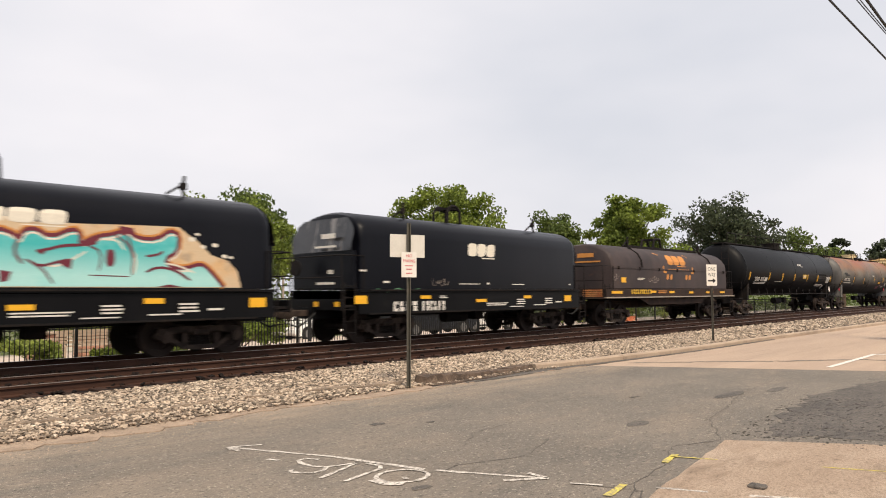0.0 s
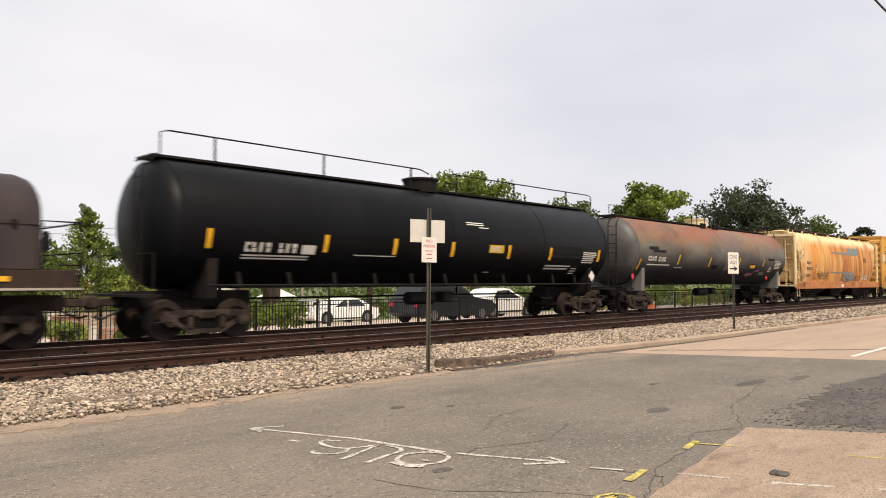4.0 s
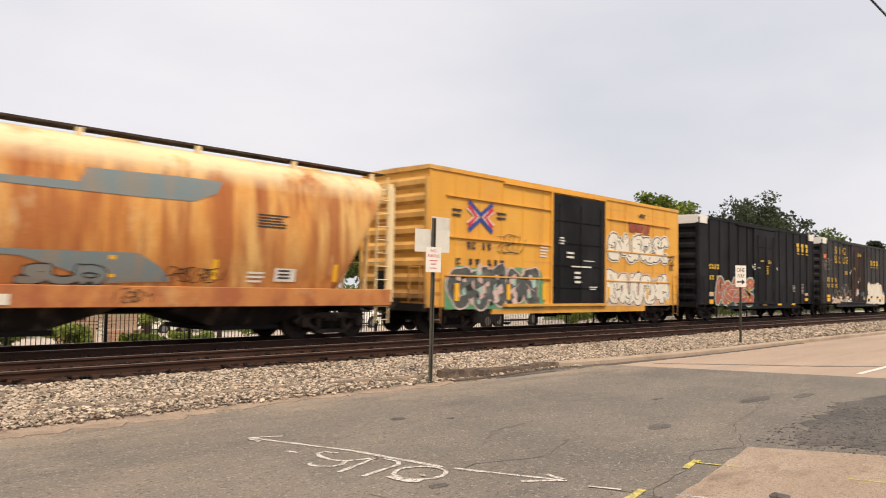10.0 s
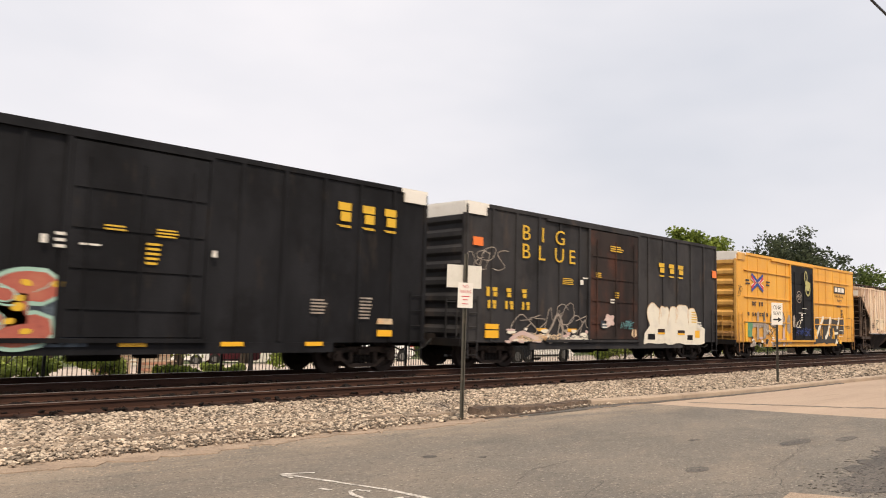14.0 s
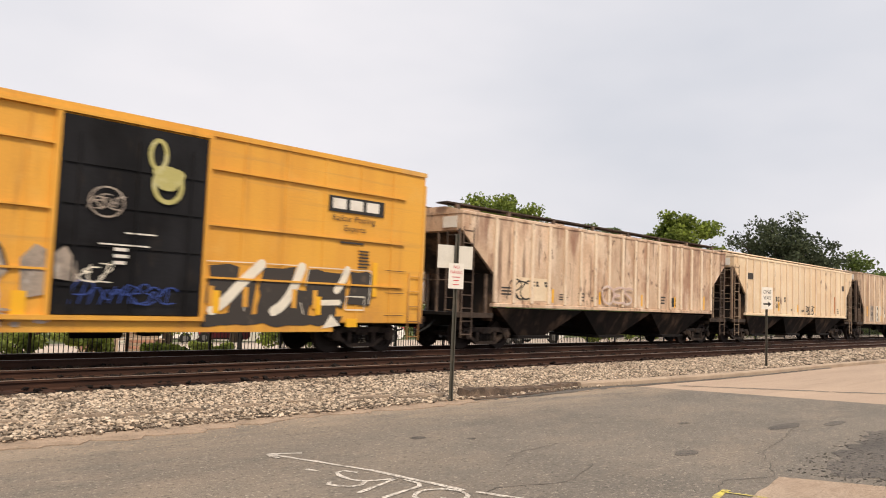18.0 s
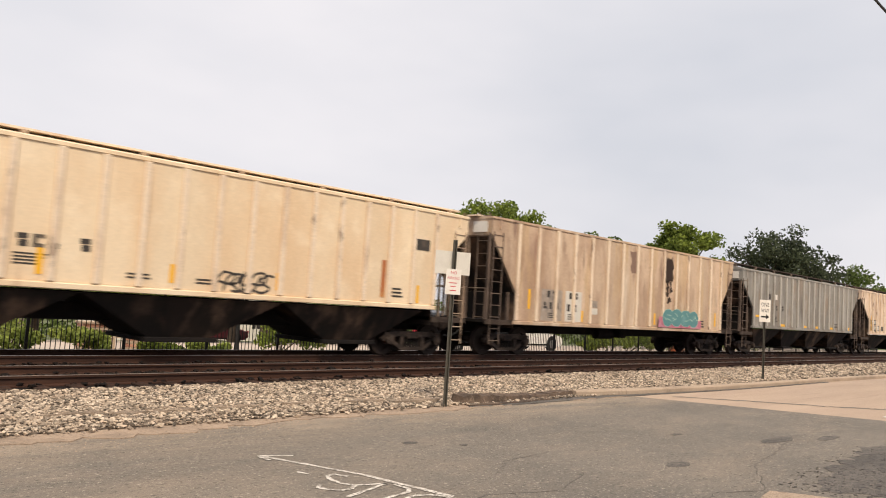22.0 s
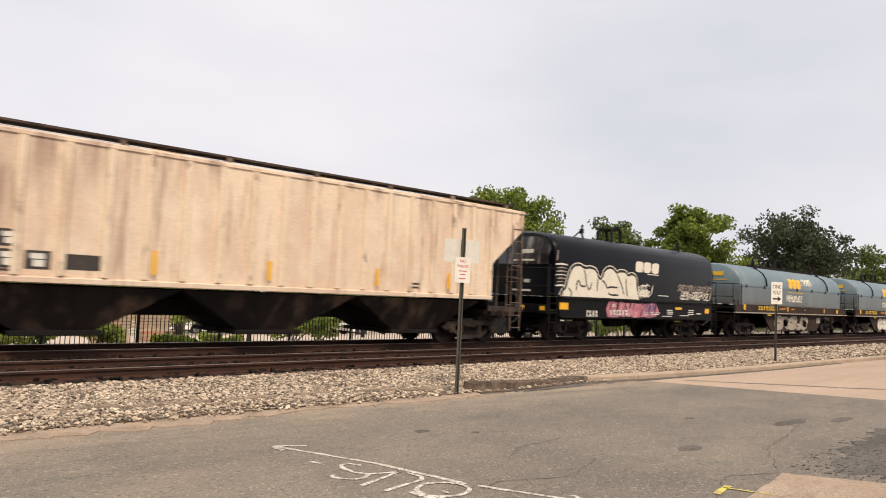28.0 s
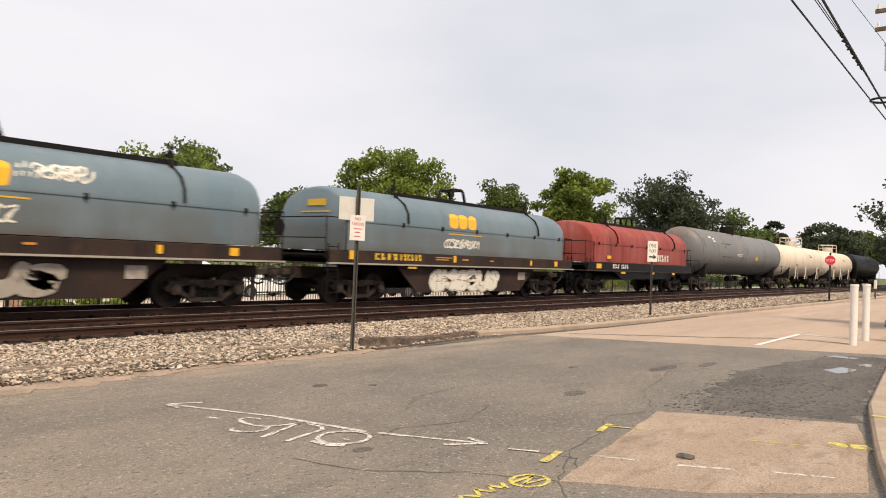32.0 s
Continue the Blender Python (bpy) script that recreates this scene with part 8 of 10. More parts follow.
def make(i, maker, *args, **kw):
    c = maker(args[0], tc_of(i), half_of(i), *args[1:], **kw)
    l, r = TRUCKS[i]
    a = (TRUCKS[i - 1][1] + l) / 2 if i else l - 3.0
    b = (TRUCKS[i + 1][0] + r) / 2 if i + 1 < len(TRUCKS) else r + 2.4
    TRAIN.append((c[0], (l + r) / 2))
    return c


coil_a = make(0, coil_car, "black covered coil car with large turquoise graffiti", M_NAVY, M_BLACK, True)
coil_b = make(1, coil_car, "glossy black covered coil car with white lettering", M_NAVY, M_BLACK, True)
coil_c = make(2, coil_car, "faded brown-black covered coil car with orange lettering", M_BROWN, M_RUSTBROWN, False, 0.85)
tank_d = make(3, tank_car, "long black tank car with a top handrail", M_BLACK, 1.53, 2.70, "long")
tank_e = make(4, tank_car, "grey tank car with rust over its top", M_RUSTTANK, 1.50, 2.68, "rusty")
hop_f = make(5, covered_hopper, "rust-streaked orange and cream covered hopper", M_ORANGE, 15, 1.33, 4.28, 4.48, None, True, 3, M_ORANGESILL, None, M_CREAM)
box_g = make(6, boxcar, "yellow boxcar with a black door and white graffiti", M_YELLOWBOX, M_YELLOWEND, 0.0, 3.4, 14, False, M_BOXBLACK, True)
box_h = make(7, boxcar, "black boxcar with white roof ends and red graffiti", M_BOXBLACK, M_BOXBLACK, 0.0, 2.85, 14, 2)
box_i = make(8, boxcar, "faded black boxcar with large yellow lettering", M_BOXFADED, M_BOXFADED, -0.13, 3.1, 14, True, M_DOORBROWN)
box_j = make(9, boxcar, "yellow boxcar with a black door and tagged lower side", M_YELLOWBOX, M_YELLOWEND, -0.2, 3.0, 14, True, M_BOXBLACK, True)
hop_k = make(10, covered_hopper, "dirty beige ribbed covered hopper with rust streaks", M_TAN, 17)
hop_l = make(11, covered_hopper, "pale cream ribbed covered hopper", M_PALE, 18, board=M_RIB, rise=0.02, end_paint=M_ENDPALE)
hop_m = make(12, covered_hopper, "stained beige covered hopper with teal graffiti", M_USLX, 15, 1.14, 4.28, 4.40, bays=0, board=M_RIB, rise=-0.03)
hop_n = make(13, covered_hopper, "weathered grey ribbed covered hopper", M_GREYHOP, 19, bays=4)
hop_o = make(14, covered_hopper, "pinkish beige ribbed covered hopper", M_PINK, 19, rise=0.06, end_paint=M_ENDGRIME)
coil_p = make(15, coil_car, "black covered coil car with white and pink graffiti", M_NAVY, M_BLACK, True, hood_half=5.6)
coil_q = make(16, coil_car, "blue-grey covered coil car with yellow lettering", M_BLUE, M_RUSTBROWN, False)
coil_r = make(17, coil_car, "blue-grey covered coil car with white graffiti below", M_BLUE, M_RUSTBROWN, False)
coil_s = make(18, coil_car, "faded red covered coil car", M_RED, M_BLACK, False, 0.8)
tank_t = make(19, tank_car, "grey tank car with a dark stained patch", M_GREYTANK, 1.5, 2.6, "caged")
tank_u = make(20, tank_car, "dirty white tank car with a caged dome", M_WHITETANK, 1.42, 2.5, "white")
tank_v = make(21, tank_car, "dirty white tank car with a caged dome", M_WHITETANK, 1.42, 2.5, "white")
tank_w = make(22, tank_car, "plain black tank car at the far end", M_BLACK, 1.5, 2.6, "caged")


# ---------------------------------------------------------------- paint and lettering on the cars
def glyphs(car, x0, x1, z0, z1, count, surface, material, name="mark_bar", slant=0.0, gaps=()):
    """A mark or number as plain upright bars, one for each character."""
    w = (x1 - x0) / count
    for k in range(count):
        if k in gaps:
            continue
        a, b = x0 + k * w + 0.12 * w, x0 + (k + 1) * w - 0.16 * w
        h, v = z1 - z0, b - a
        pieces = (((a, a + 0.42 * v, z0, z1), (a + 0.5 * v, b, z1 - 0.3 * h, z1), (a + 0.5 * v, b, z0, z0 + 0.3 * h)), ((a, b, z0 + 0.58 * h, z1), (a + 0.2 * v, b, z0, z0 + 0.5 * h)), ((a + 0.1 * v, b - 0.25 * v, z0, z1),), ((a, b - 0.1 * v, z0, z0 + 0.42 * h), (a, a + 0.6 * v, z0 + 0.5 * h, z1)))[(k * 3 + count) % 4]
        bar = Shape()
        for q, r, lo, hi in pieces:
            u, w_ = slant * (lo - z0) / h, slant * (hi - z0) / h
            bar.add([(q + u, surface(lo) - 0.006, lo), (r + u, surface(lo) - 0.006, lo), (r + w_, surface(hi) - 0.006, hi), (q + w_, surface(hi) - 0.006, hi)], [(0, 1, 2, 3)])
        part(name, bar, material, car)


def block_logo(car, x0, x1, z0, z1, surface, material, name="emblem"):
    """A railway emblem as three plain linked blocks over a thin bar."""
    w = (x1 - x0) / 3.1
    h = z1 - z0
    zb = z0 + 0.14 * h
    for k in range(3):
        a = x0 + k * w * 1.04
        c, t = 0.2 * h, 0.16 * h
        o = smooth_line([(a + 0.02 * w, zb + c), (a + 0.16 * w, zb), (a + 0.92 * w - t * (k % 2), zb), (a + 0.98 * w, zb + c), (a + 0.98 * w, z1 - c), (a + 0.86 * w, z1), (a + 0.1 * w + t * (k // 2), z1), (a, z1 - c)], 1)
        o = [(x + 0.12 * (z - zb), z) for x, z in o]
        paint_shape(car, name, o, surface, material, 0.009, "plain block of the railway emblem" if k == 0 else "", 14)
    return part("emblem_bar", Shape().add([(x0 + 1.6 * w, surface(z0) - 0.006, z0), (x1, surface(z0) - 0.006, z0), (x1, surface(z0 + 0.07 * h) - 0.006, z0 + 0.07 * h), (x0 + 1.6 * w, surface(z0 + 0.07 * h) - 0.006, z0 + 0.07 * h)], [(0, 1, 2, 3)]), material, car)


def reflectors(car, spots, surface):
    for x0, x1, z0, z1 in spots:
        y = surface((z0 + z1) / 2)
        part("reflector", Shape().box(x0, x1, y - 0.009, y, z0, z1), M_REFLECT, car, "yellow reflective patch")


def data_bars(car, spots, surface, material):
    for x, z, w, h, r in spots:
        bars(car, x, z, w, h, r, surface, material)


def sill(z):
    return -1.56


# first coil car: big turquoise piece
car, sf, (z0, z1, hx, hb) = coil_a
cloud = [(-5.0, 1.57), (4.9, 1.57), (4.8, 1.95), (4.55, 2.2), (4.1, 2.32), (3.8, 2.6), (3.5, 2.78), (3.3, 2.92), (2.3, 2.9), (1.3, 2.86), (0.4, 2.84), (-0.6, 2.95), (-2.0, 2.85), (-3.4, 2.98), (-4.5, 2.7), (-5.0, 2.2)]
paint_shape(car, "graffiti_cloud", cloud, sf, M_SPRAY_CREAM, 0.004, "cream and orange backdrop of the graffiti", 9)
crest = smooth_line([(-5.0, 2.0), (-4.7, 2.5), (-4.0, 2.7), (-3.5, 2.55), (-3.0, 2.7), (-2.3, 2.62), (-1.7, 2.75), (-1.1, 2.6), (-0.3, 2.68), (-0.02, 2.58), (0.05, 2.48), (0.12, 2.66), (0.32, 2.72), (0.62, 2.55), (1.05, 2.76), (1.2, 2.64), (1.16, 2.44), (1.5, 2.62), (1.84, 2.68), (2.12, 2.80), (2.35, 2.62), (2.8, 2.62), (3.1, 2.84), (3.32, 2.74), (3.28, 2.36), (2.98, 2.2), (3.12, 2.02), (3.48, 2.0), (3.84, 2.12), (4.05, 2.0), (4.44, 1.585)], 1)
stroke(car, "graffiti_glow", crest, 0.17, sf, M_LETTER_O, 0.0052, True)
paint_shape(car, "graffiti_letters", [(-5.0, 1.585)] + crest, sf, M_SPRAY_TEAL, 0.0066, "swollen turquoise graffiti letters fading to pale aqua", 12)
stroke(car, "graffiti_outline", crest, 0.085, sf, M_SPRAY_MAROON, 0.0092, True)
stroke(car, "graffiti_shine", [(x + 0.02, z - 0.075) for x, z in crest[10:-6]], 0.04, sf, M_SPRAY_W, 0.0088, True)
for pts, w in (([(0.36, 2.27), (0.57, 2.31), (0.84, 2.40), (1.25, 2.43), (1.51, 2.48)], 0.07), ([(0.17, 2.11), (0.45, 1.97), (0.75, 2.07), (1.0, 2.13)], 0.06), ([(0.24, 2.07), (0.5, 1.92), (0.68, 1.64)], 0.05), ([(1.89, 2.66), (2.17, 2.48), (2.28, 2.2), (2.24, 1.83)], 0.05), ([(2.08, 2.76), (2.2, 2.51), (2.3, 2.2)], 0.05), ([(2.55, 2.24), (2.82, 2.28), (2.94, 2.36)], 0.06), ([(2.55, 1.9), (2.82, 2.02), (3.2, 1.97), (3.6, 1.73)], 0.065), ([(1.35, 1.82), (2.2, 1.8)], 0.025), ([(0.04, 2.5), (-0.04, 2.24), (0.12, 2.02)], 0.07), ([(-3.0, 2.5), (-2.7, 2.1), (-3.0, 1.7)], 0.07), ([(-1.5, 2.55), (-1.2, 2.1), (-1.4, 1.7)], 0.07), ([(-4.5, 2.2), (-3.7, 2.1), (-3.2, 2.3)], 0.06), ([(-2.4, 2.2), (-1.8, 2.3)], 0.06), ([(1.3, 2.44), (1.62, 2.3), (1.56, 1.9)], 0.045)):
    stroke(car, "graffiti_stroke", smooth_line(pts, 1), w, sf, M_SPRAY_MAROON, 0.0112)
for pts in ([(2.2, 2.45), (2.34, 2.2), (2.3, 1.86)], [(0.5, 2.0), (0.8, 1.98), (1.3, 2.3)], [(1.62, 2.56), (1.95, 2.56), (2.08, 2.35)], [(3.0, 2.1), (3.3, 2.06), (3.7, 1.9)]):
    stroke(car, "graffiti_shine", smooth_line(pts, 1), 0.045, sf, M_SPRAY_W, 0.0105)
for o in ([(0.74, 2.08), (1.04, 2.13), (1.0, 1.93), (0.89, 1.98)], [(1.96, 2.86), (2.26, 2.83), (2.33, 2.67), (2.14, 2.7), (2.01, 2.65)], [(1.28, 2.46), (1.4, 2.62), (1.66, 2.66), (1.51, 2.5)], [(-0.28, 1.9), (-0.06, 1.86), (-0.12, 1.69), (-0.26, 1.66)], [(2.8, 1.585), (3.1, 1.64), (3.4, 1.585)], [(3.4, 2.02), (3.8, 2.14), (3.7, 2.04)], [(0.36, 2.26), (0.56, 2.3), (0.48, 2.2)]):
    paint_shape(car, "graffiti_shadow", o, sf, M_SPRAY_MAROON, 0.0118, "", 3)
paint_shape(car, "graffiti_counter", bubble(1.79, 2.18, 0.17, 0.4, random.Random(4), 2, 14), sf, M_SPRAY_MAROON, 0.0122, "", 3)
for x, z, r in ((3.62, 2.66, 0.08), (3.9, 2.5, 0.06), (4.2, 2.55, 0.07), (4.45, 2.3, 0.07), (4.62, 2.28, 0.05), (3.75, 2.78, 0.05)):
    paint_shape(car, "spray_dot", bubble(x, z, 2 * r, 1.4 * r, random.Random(7), 2, 10), sf, M_SPRAY_W, 0.008, "", 2)
block_logo(car, -0.75, 0.92, 2.76, 3.1, sf, M_SPRAY_W)
for c, spots in ((car, [(-5.8, -5.35, 1.1, 1.32), (-3.2, -2.8, 1.22, 1.34), (-0.14, 0.34, 1.13, 1.24), (2.5, 2.95, 1.22, 1.34), (5.1, 5.56, 1.10, 1.33)]), (coil_b[0], [(-5.83, -5.38, 1.13, 1.36), (-3.24, -2.79, 1.25, 1.35), (-0.63, -0.1, 1.12, 1.22), (2.0, 2.44, 1.22, 1.32), (4.6, 5.05, 1.09, 1.31)]), (coil_p[0], [(-5.42, -4.95, 1.11, 1.34), (2.26, 2.75, 1.22, 1.32), (4.75, 5.1, 1.1, 1.3)])):
    reflectors(c, spots, sill)
    data_bars(c, [(-0.1, 0.98, 0.7, 0.12, 2), (0.5, 0.98, 0.6, 0.12, 2), (1.6, 1.0, 0.5, 0.22, 3), (3.3, 1.0, 0.55, 0.24, 3), (4.0, 1.02, 0.5, 0.1, 1), (1.2, 0.92, 0.9, 0.05, 1), (2.6, 0.95, 0.8, 0.06, 1), (-2.4, 1.25, 0.4, 0.1, 2)], sill, M_LETTER_W)
    part("side_ledge", Shape().box(-5.3, 5.3, -1.62, -1.5, 1.49, 1.53), M_UNDER, c)
    part("lower_ledge", Shape().box(-5.3, 5.3, -1.60, -1.5, 0.83, 0.87), M_UNDER, c)

# second coil car
car, sf, _ = coil_b
block_logo(car, -0.98, 0.43, 2.54, 3.03, sf, M_SPRAY_W)
glyphs(car, -4.39, -3.35, 0.9, 1.18, 4, sill, M_LETTER_W)
glyphs(car, -3.2, -2.13, 0.9, 1.18, 6, sill, M_LETTER_W)
stroke(car, "chalk_line", [(-5.0, 1.55), (-4.6, 1.46), (-4.2, 1.56), (-3.7, 1.47), (-3.3, 1.56)], 0.03, sill, M_SPRAY_GREEN, 0.012)
data_bars(car, [(-1.4, 1.68, 1.1, 0.05, 1), (0.0, 1.66, 0.14, 0.12, 1), (1.4, 1.68, 0.8, 0.05, 1), (-4.7, 1.68, 0.32, 0.12, 1), (5.0, 1.68, 0.14, 0.08, 1), (-5.6, 2.0, 0.25, 0.1, 1)], sf, M_LETTER_W)
stroke(car, "scratch_tag", scrawl(-2.3, 1.75, 0.7, 0.3, random.Random(3), 4), 0.014, sf, M_SPRAY_GREY, 0.007)

# marks on the dark hoods' ends
for c in (coil_b, coil_p):
    o, sfc, (z0, z1, hx, hb) = c
    glyph_x = -hx - 0.21
    part("end_mark", Shape().box(glyph_x - 0.11, glyph_x - 0.1, -0.75, -0.15, 2.98, 3.12).box(glyph_x - 0.13, glyph_x - 0.12, -0.8, 0.1, 2.72, 2.78), M_LETTER_W, o)
    part("end_mark", Shape().box(glyph_x - 0.006, glyph_x, -0.55, -0.3, 1.98, 2.1).box(glyph_x - 0.006, glyph_x, -0.6, 0.2, 1.68, 1.75), M_LETTER_W, o)

# third coil car
car, sf, _ = coil_c
block_logo(car, -0.95, 1.04, 2.62, 3.16, sf, M_LETTER_O)
stroke(car, "emblem_bracket", [(-1.85, 3.22), (-1.55, 3.1), (-1.4, 2.6), (-1.35, 2.34), (-1.1, 2.34)], 0.16, sf, M_LETTER_O, 0.007)
stroke(car, "emblem_bracket", [(1.35, 3.22), (1.6, 3.1), (1.78, 2.6), (1.85, 2.34), (1.6, 2.34)], 0.16, sf, M_LETTER_O, 0.007)
for x in (-1.0, -0.62, 1.05, 1.42):
    paint_shape(car, "emblem_dot", bubble(x, 2.12, 0.24, 0.24, random.Random(2), 2, 14), sf, M_LETTER_O, 0.006, "", 2)
data_bars(car, [(-0.95, 2.42, 2.3, 0.1, 1)], sf, M_LETTER_O)
part("yellow_placard", Shape().box(-5.44, -5.04, -1.49, -1.478, 1.83, 2.05), M_REFLECT, car)
stroke(car, "chalk_tag", scrawl(-2.4, 1.98, 0.9, 0.42, random.Random(9), 5), 0.02, sf, M_SPRAY_GREY, 0.007)
stroke(car, "chalk_tag", scrawl(-5.9, 2.05, 0.5, 0.4, random.Random(10), 3), 0.02, sf, M_SPRAY_GREY, 0.007)
glyphs(car, -4.75, -2.84, 1.33, 1.53, 10, sill, M_LETTER_Y)
reflectors(car, [(-6.42, -5.53, 1.36, 1.47), (-2.92, -2.4, 1.38, 1.48), (-1.04, -0.5, 1.36, 1.46), (1.15, 1.6, 1.34, 1.44), (3.2, 3.6, 1.34, 1.44), (5.0, 5.6, 1.34, 1.44)], sill)
data_bars(car, [(-2.2, 1.34, 0.9, 0.16, 2), (3.8, 1.34, 0.35, 0.2, 2)], sill, M_LETTER_O)
data_bars(car, [(-4.0, 1.95, 0.7, 0.1, 2), (2.4, 1.38, 0.6, 0.1, 2)], sf, M_SPRAY_W)

hb_c, hx_c = coil_c[2][3], coil_c[2][2]
part("end_mark", Shape().box(-hx_c - 0.02, -hx_c - 0.012, -0.6, 0.2, 2.92, 3.1).box(-hx_c - 0.02, -hx_c - 0.012, -0.9, 0.5, 2.7, 2.76), M_LETTER_O, car, "orange stencil on the hood end")
for r in range(4):
    for a, b in ((-1.4, -0.5), (-0.2, 0.8)):
        part("end_stripe", Shape().box(-hb_c - 0.012, -hb_c + 0.002, a, b, 1.24 + 0.08 * r, 1.29 + 0.08 * r), M_ORANGESILL, car)
part("end_sill", Shape().box(-hb_c, -hb_c + 0.1, -1.45, 1.45, 1.2, 1.58), M_RUSTBROWN, car)

# long black tank car
car, sf, ht = tank_d
zt_d = 2.70 + 1.53
glyphs(car, -7.27, -5.75, 2.05, 2.28, 8, sf, M_LETTER_W, gaps=(4,))
part("data_box", Shape().add([(x, sf(z) - 0.007, z) for x, z in ((-5.62, 2.03), (-5.2, 2.03), (-5.2, 2.26), (-5.62, 2.26))], [(0, 1, 2, 3)]), M_LETTER_W, car)
data_bars(car, [(-7.3, 1.86, 2.1, 0.14, 2), (-3.9, 2.02, 1.9, 0.05, 1), (0.6, 3.1, 0.9, 0.12, 2), (7.2, 2.02, 1.0, 0.44, 6), (4.95, 1.75, 1.9, 0.2, 2), (6.7, 1.6, 0.45, 0.26, 3)], sf, M_LETTER_W)
for x in (-4.89, -2.45, -0.05, 2.73, 5.1, 8.3, -8.2):
    s = Shape()
    s.add([(x + d, sf(z) - 0.007, z) for z in (2.1, 2.32, 2.55) for d in (-0.07, 0.07)], [(0, 1, 3, 2), (2, 3, 5, 4)])
    part("reflector", s, M_REFLECT, car, "yellow reflective strip")
part("placard", Shape().add([(x, sf(z) - 0.008, z) for x, z in ((1.68, 2.27), (2.42, 2.27), (2.42, 2.53), (1.68, 2.53))], [(0, 1, 2, 3)]), M_LETTER_Y, car, "worn yellow rectangular placard")
data_bars(car, [(1.76, 2.31, 0.58, 0.18, 3)], lambda z: sf(z) - 0.004, M_LETTER_W)
data_bars(car, [(1.75, 1.62, 0.4, 0.05, 1), (1.2, 3.02, 0.5, 0.06, 1)], sf, M_LETTER_W)
for k in range(11):
    x = -7.2 + 1.44 * k
    part("strap_foot", Shape().prism([(x, 1.2), (x + 0.1, 1.2), (x + 0.02, 1.58), (x - 0.1, 1.58)], -1.12, -1.06, "y"), M_UNDER, car)
for d in (-0.75, 0.85):
    part("dome_rail", Shape().tube([(d - 0.25, -0.55, zt_d - 0.1), (d - 0.25, -0.55, zt_d + 0.3), (d + 0.25, -0.55, zt_d + 0.3), (d + 0.25, -0.55, zt_d - 0.1)], 0.018, 6), M_UNDER, car)
part("fresh_paint", Shape().add([(x, sf(z) - 0.005, z) for x, z in ((5.2, 2.2), (7.1, 2.2), (7.1, 2.62), (5.2, 2.62))], [(0, 1, 2, 3)]), M_BOXBLACK, car, "greyer repainted rectangle")
part("diamond_placard", Shape().prism([(7.75, 1.35), (7.95, 1.55), (7.75, 1.75), (7.55, 1.55)], -1.52, -1.50, "y"), M_WHITE, car, "white diamond placard")

# rusty tank car
car, sf, ht = tank_e
glyphs(car, -7.88, -7.15, 2.24, 2.44, 4, sf, M_LETTER_W)
glyphs(car, -6.95, -6.3, 2.22, 2.42, 4, sf, M_LETTER_W)
for x0, x1, z0, z1 in ((-7.86, -7.0, 2.72, 2.86), (-7.5, -6.3, 2.62, 2.72), (-1.33, -0.68, 1.95, 2.15), (6.0, 6.9, 2.5, 2.64)):
    part("painted_out_patch", Shape().add([(x, sf(z) - 0.005, z) for x, z in ((x0, z0), (x1, z0), (x1, z1), (x0, z1))], [(0, 1, 2, 3)]), M_BLACK, car, "black painted-over patch")
data_bars(car, [(-7.9, 2.02, 2.2, 0.1, 1), (-5.3, 1.96, 1.0, 0.05, 1), (1.07, 2.66, 0.75, 0.1, 2), (7.1, 2.05, 0.9, 0.46, 6), (6.3, 1.85, 0.45, 0.3, 3), (5.2, 1.7, 0.8, 0.16, 2)], sf, M_LETTER_W)
data_bars(car, [(4.5, 1.85, 0.5, 0.14, 2), (3.4, 1.62, 1.1, 0.2, 3)], sf, M_SPRAY_PINK)
for x, z in ((-5.06, 2.36), (-1.71, 2.31), (1.9, 2.4), (5.3, 2.4), (-8.62, 2.1)):
    part("reflector", Shape().add([(x + d + k * 0.05, sf(zz) - 0.007, zz) for k, zz in enumerate((z - 0.25, z, z + 0.2)) for d in (-0.05, 0.05)], [(0, 1, 3, 2), (2, 3, 5, 4)]), M_REFLECT, car, "yellow reflective strip")
part("placard", Shape().add([(x, sf(z) - 0.008, z) for x, z in ((3.4, 2.0), (4.3, 2.0), (4.3, 2.28), (3.4, 2.28))], [(0, 1, 2, 3)]), M_SPRAY_BLACK, car, "black and yellow warning placard")
part("placard_face", Shape().add([(x, sf(z) - 0.012, z) for x, z in ((3.5, 2.06), (4.2, 2.06), (4.2, 2.22), (3.5, 2.22))], [(0, 1, 2, 3)]), M_REFLECT, car)
for x in (-9.0, 6.1):
    part("diamond_placard", Shape().prism([(x, 1.41), (x + 0.13, 1.55), (x, 1.69), (x - 0.13, 1.55)], -1.32, -1.30, "y"), M_SIGNRED, car, "faded red diamond placard")
stroke(car, "chalk_tag", scrawl(0.4, 2.0, 0.45, 0.55, random.Random(5), 4), 0.02, sf, M_SPRAY_GREY, 0.007)

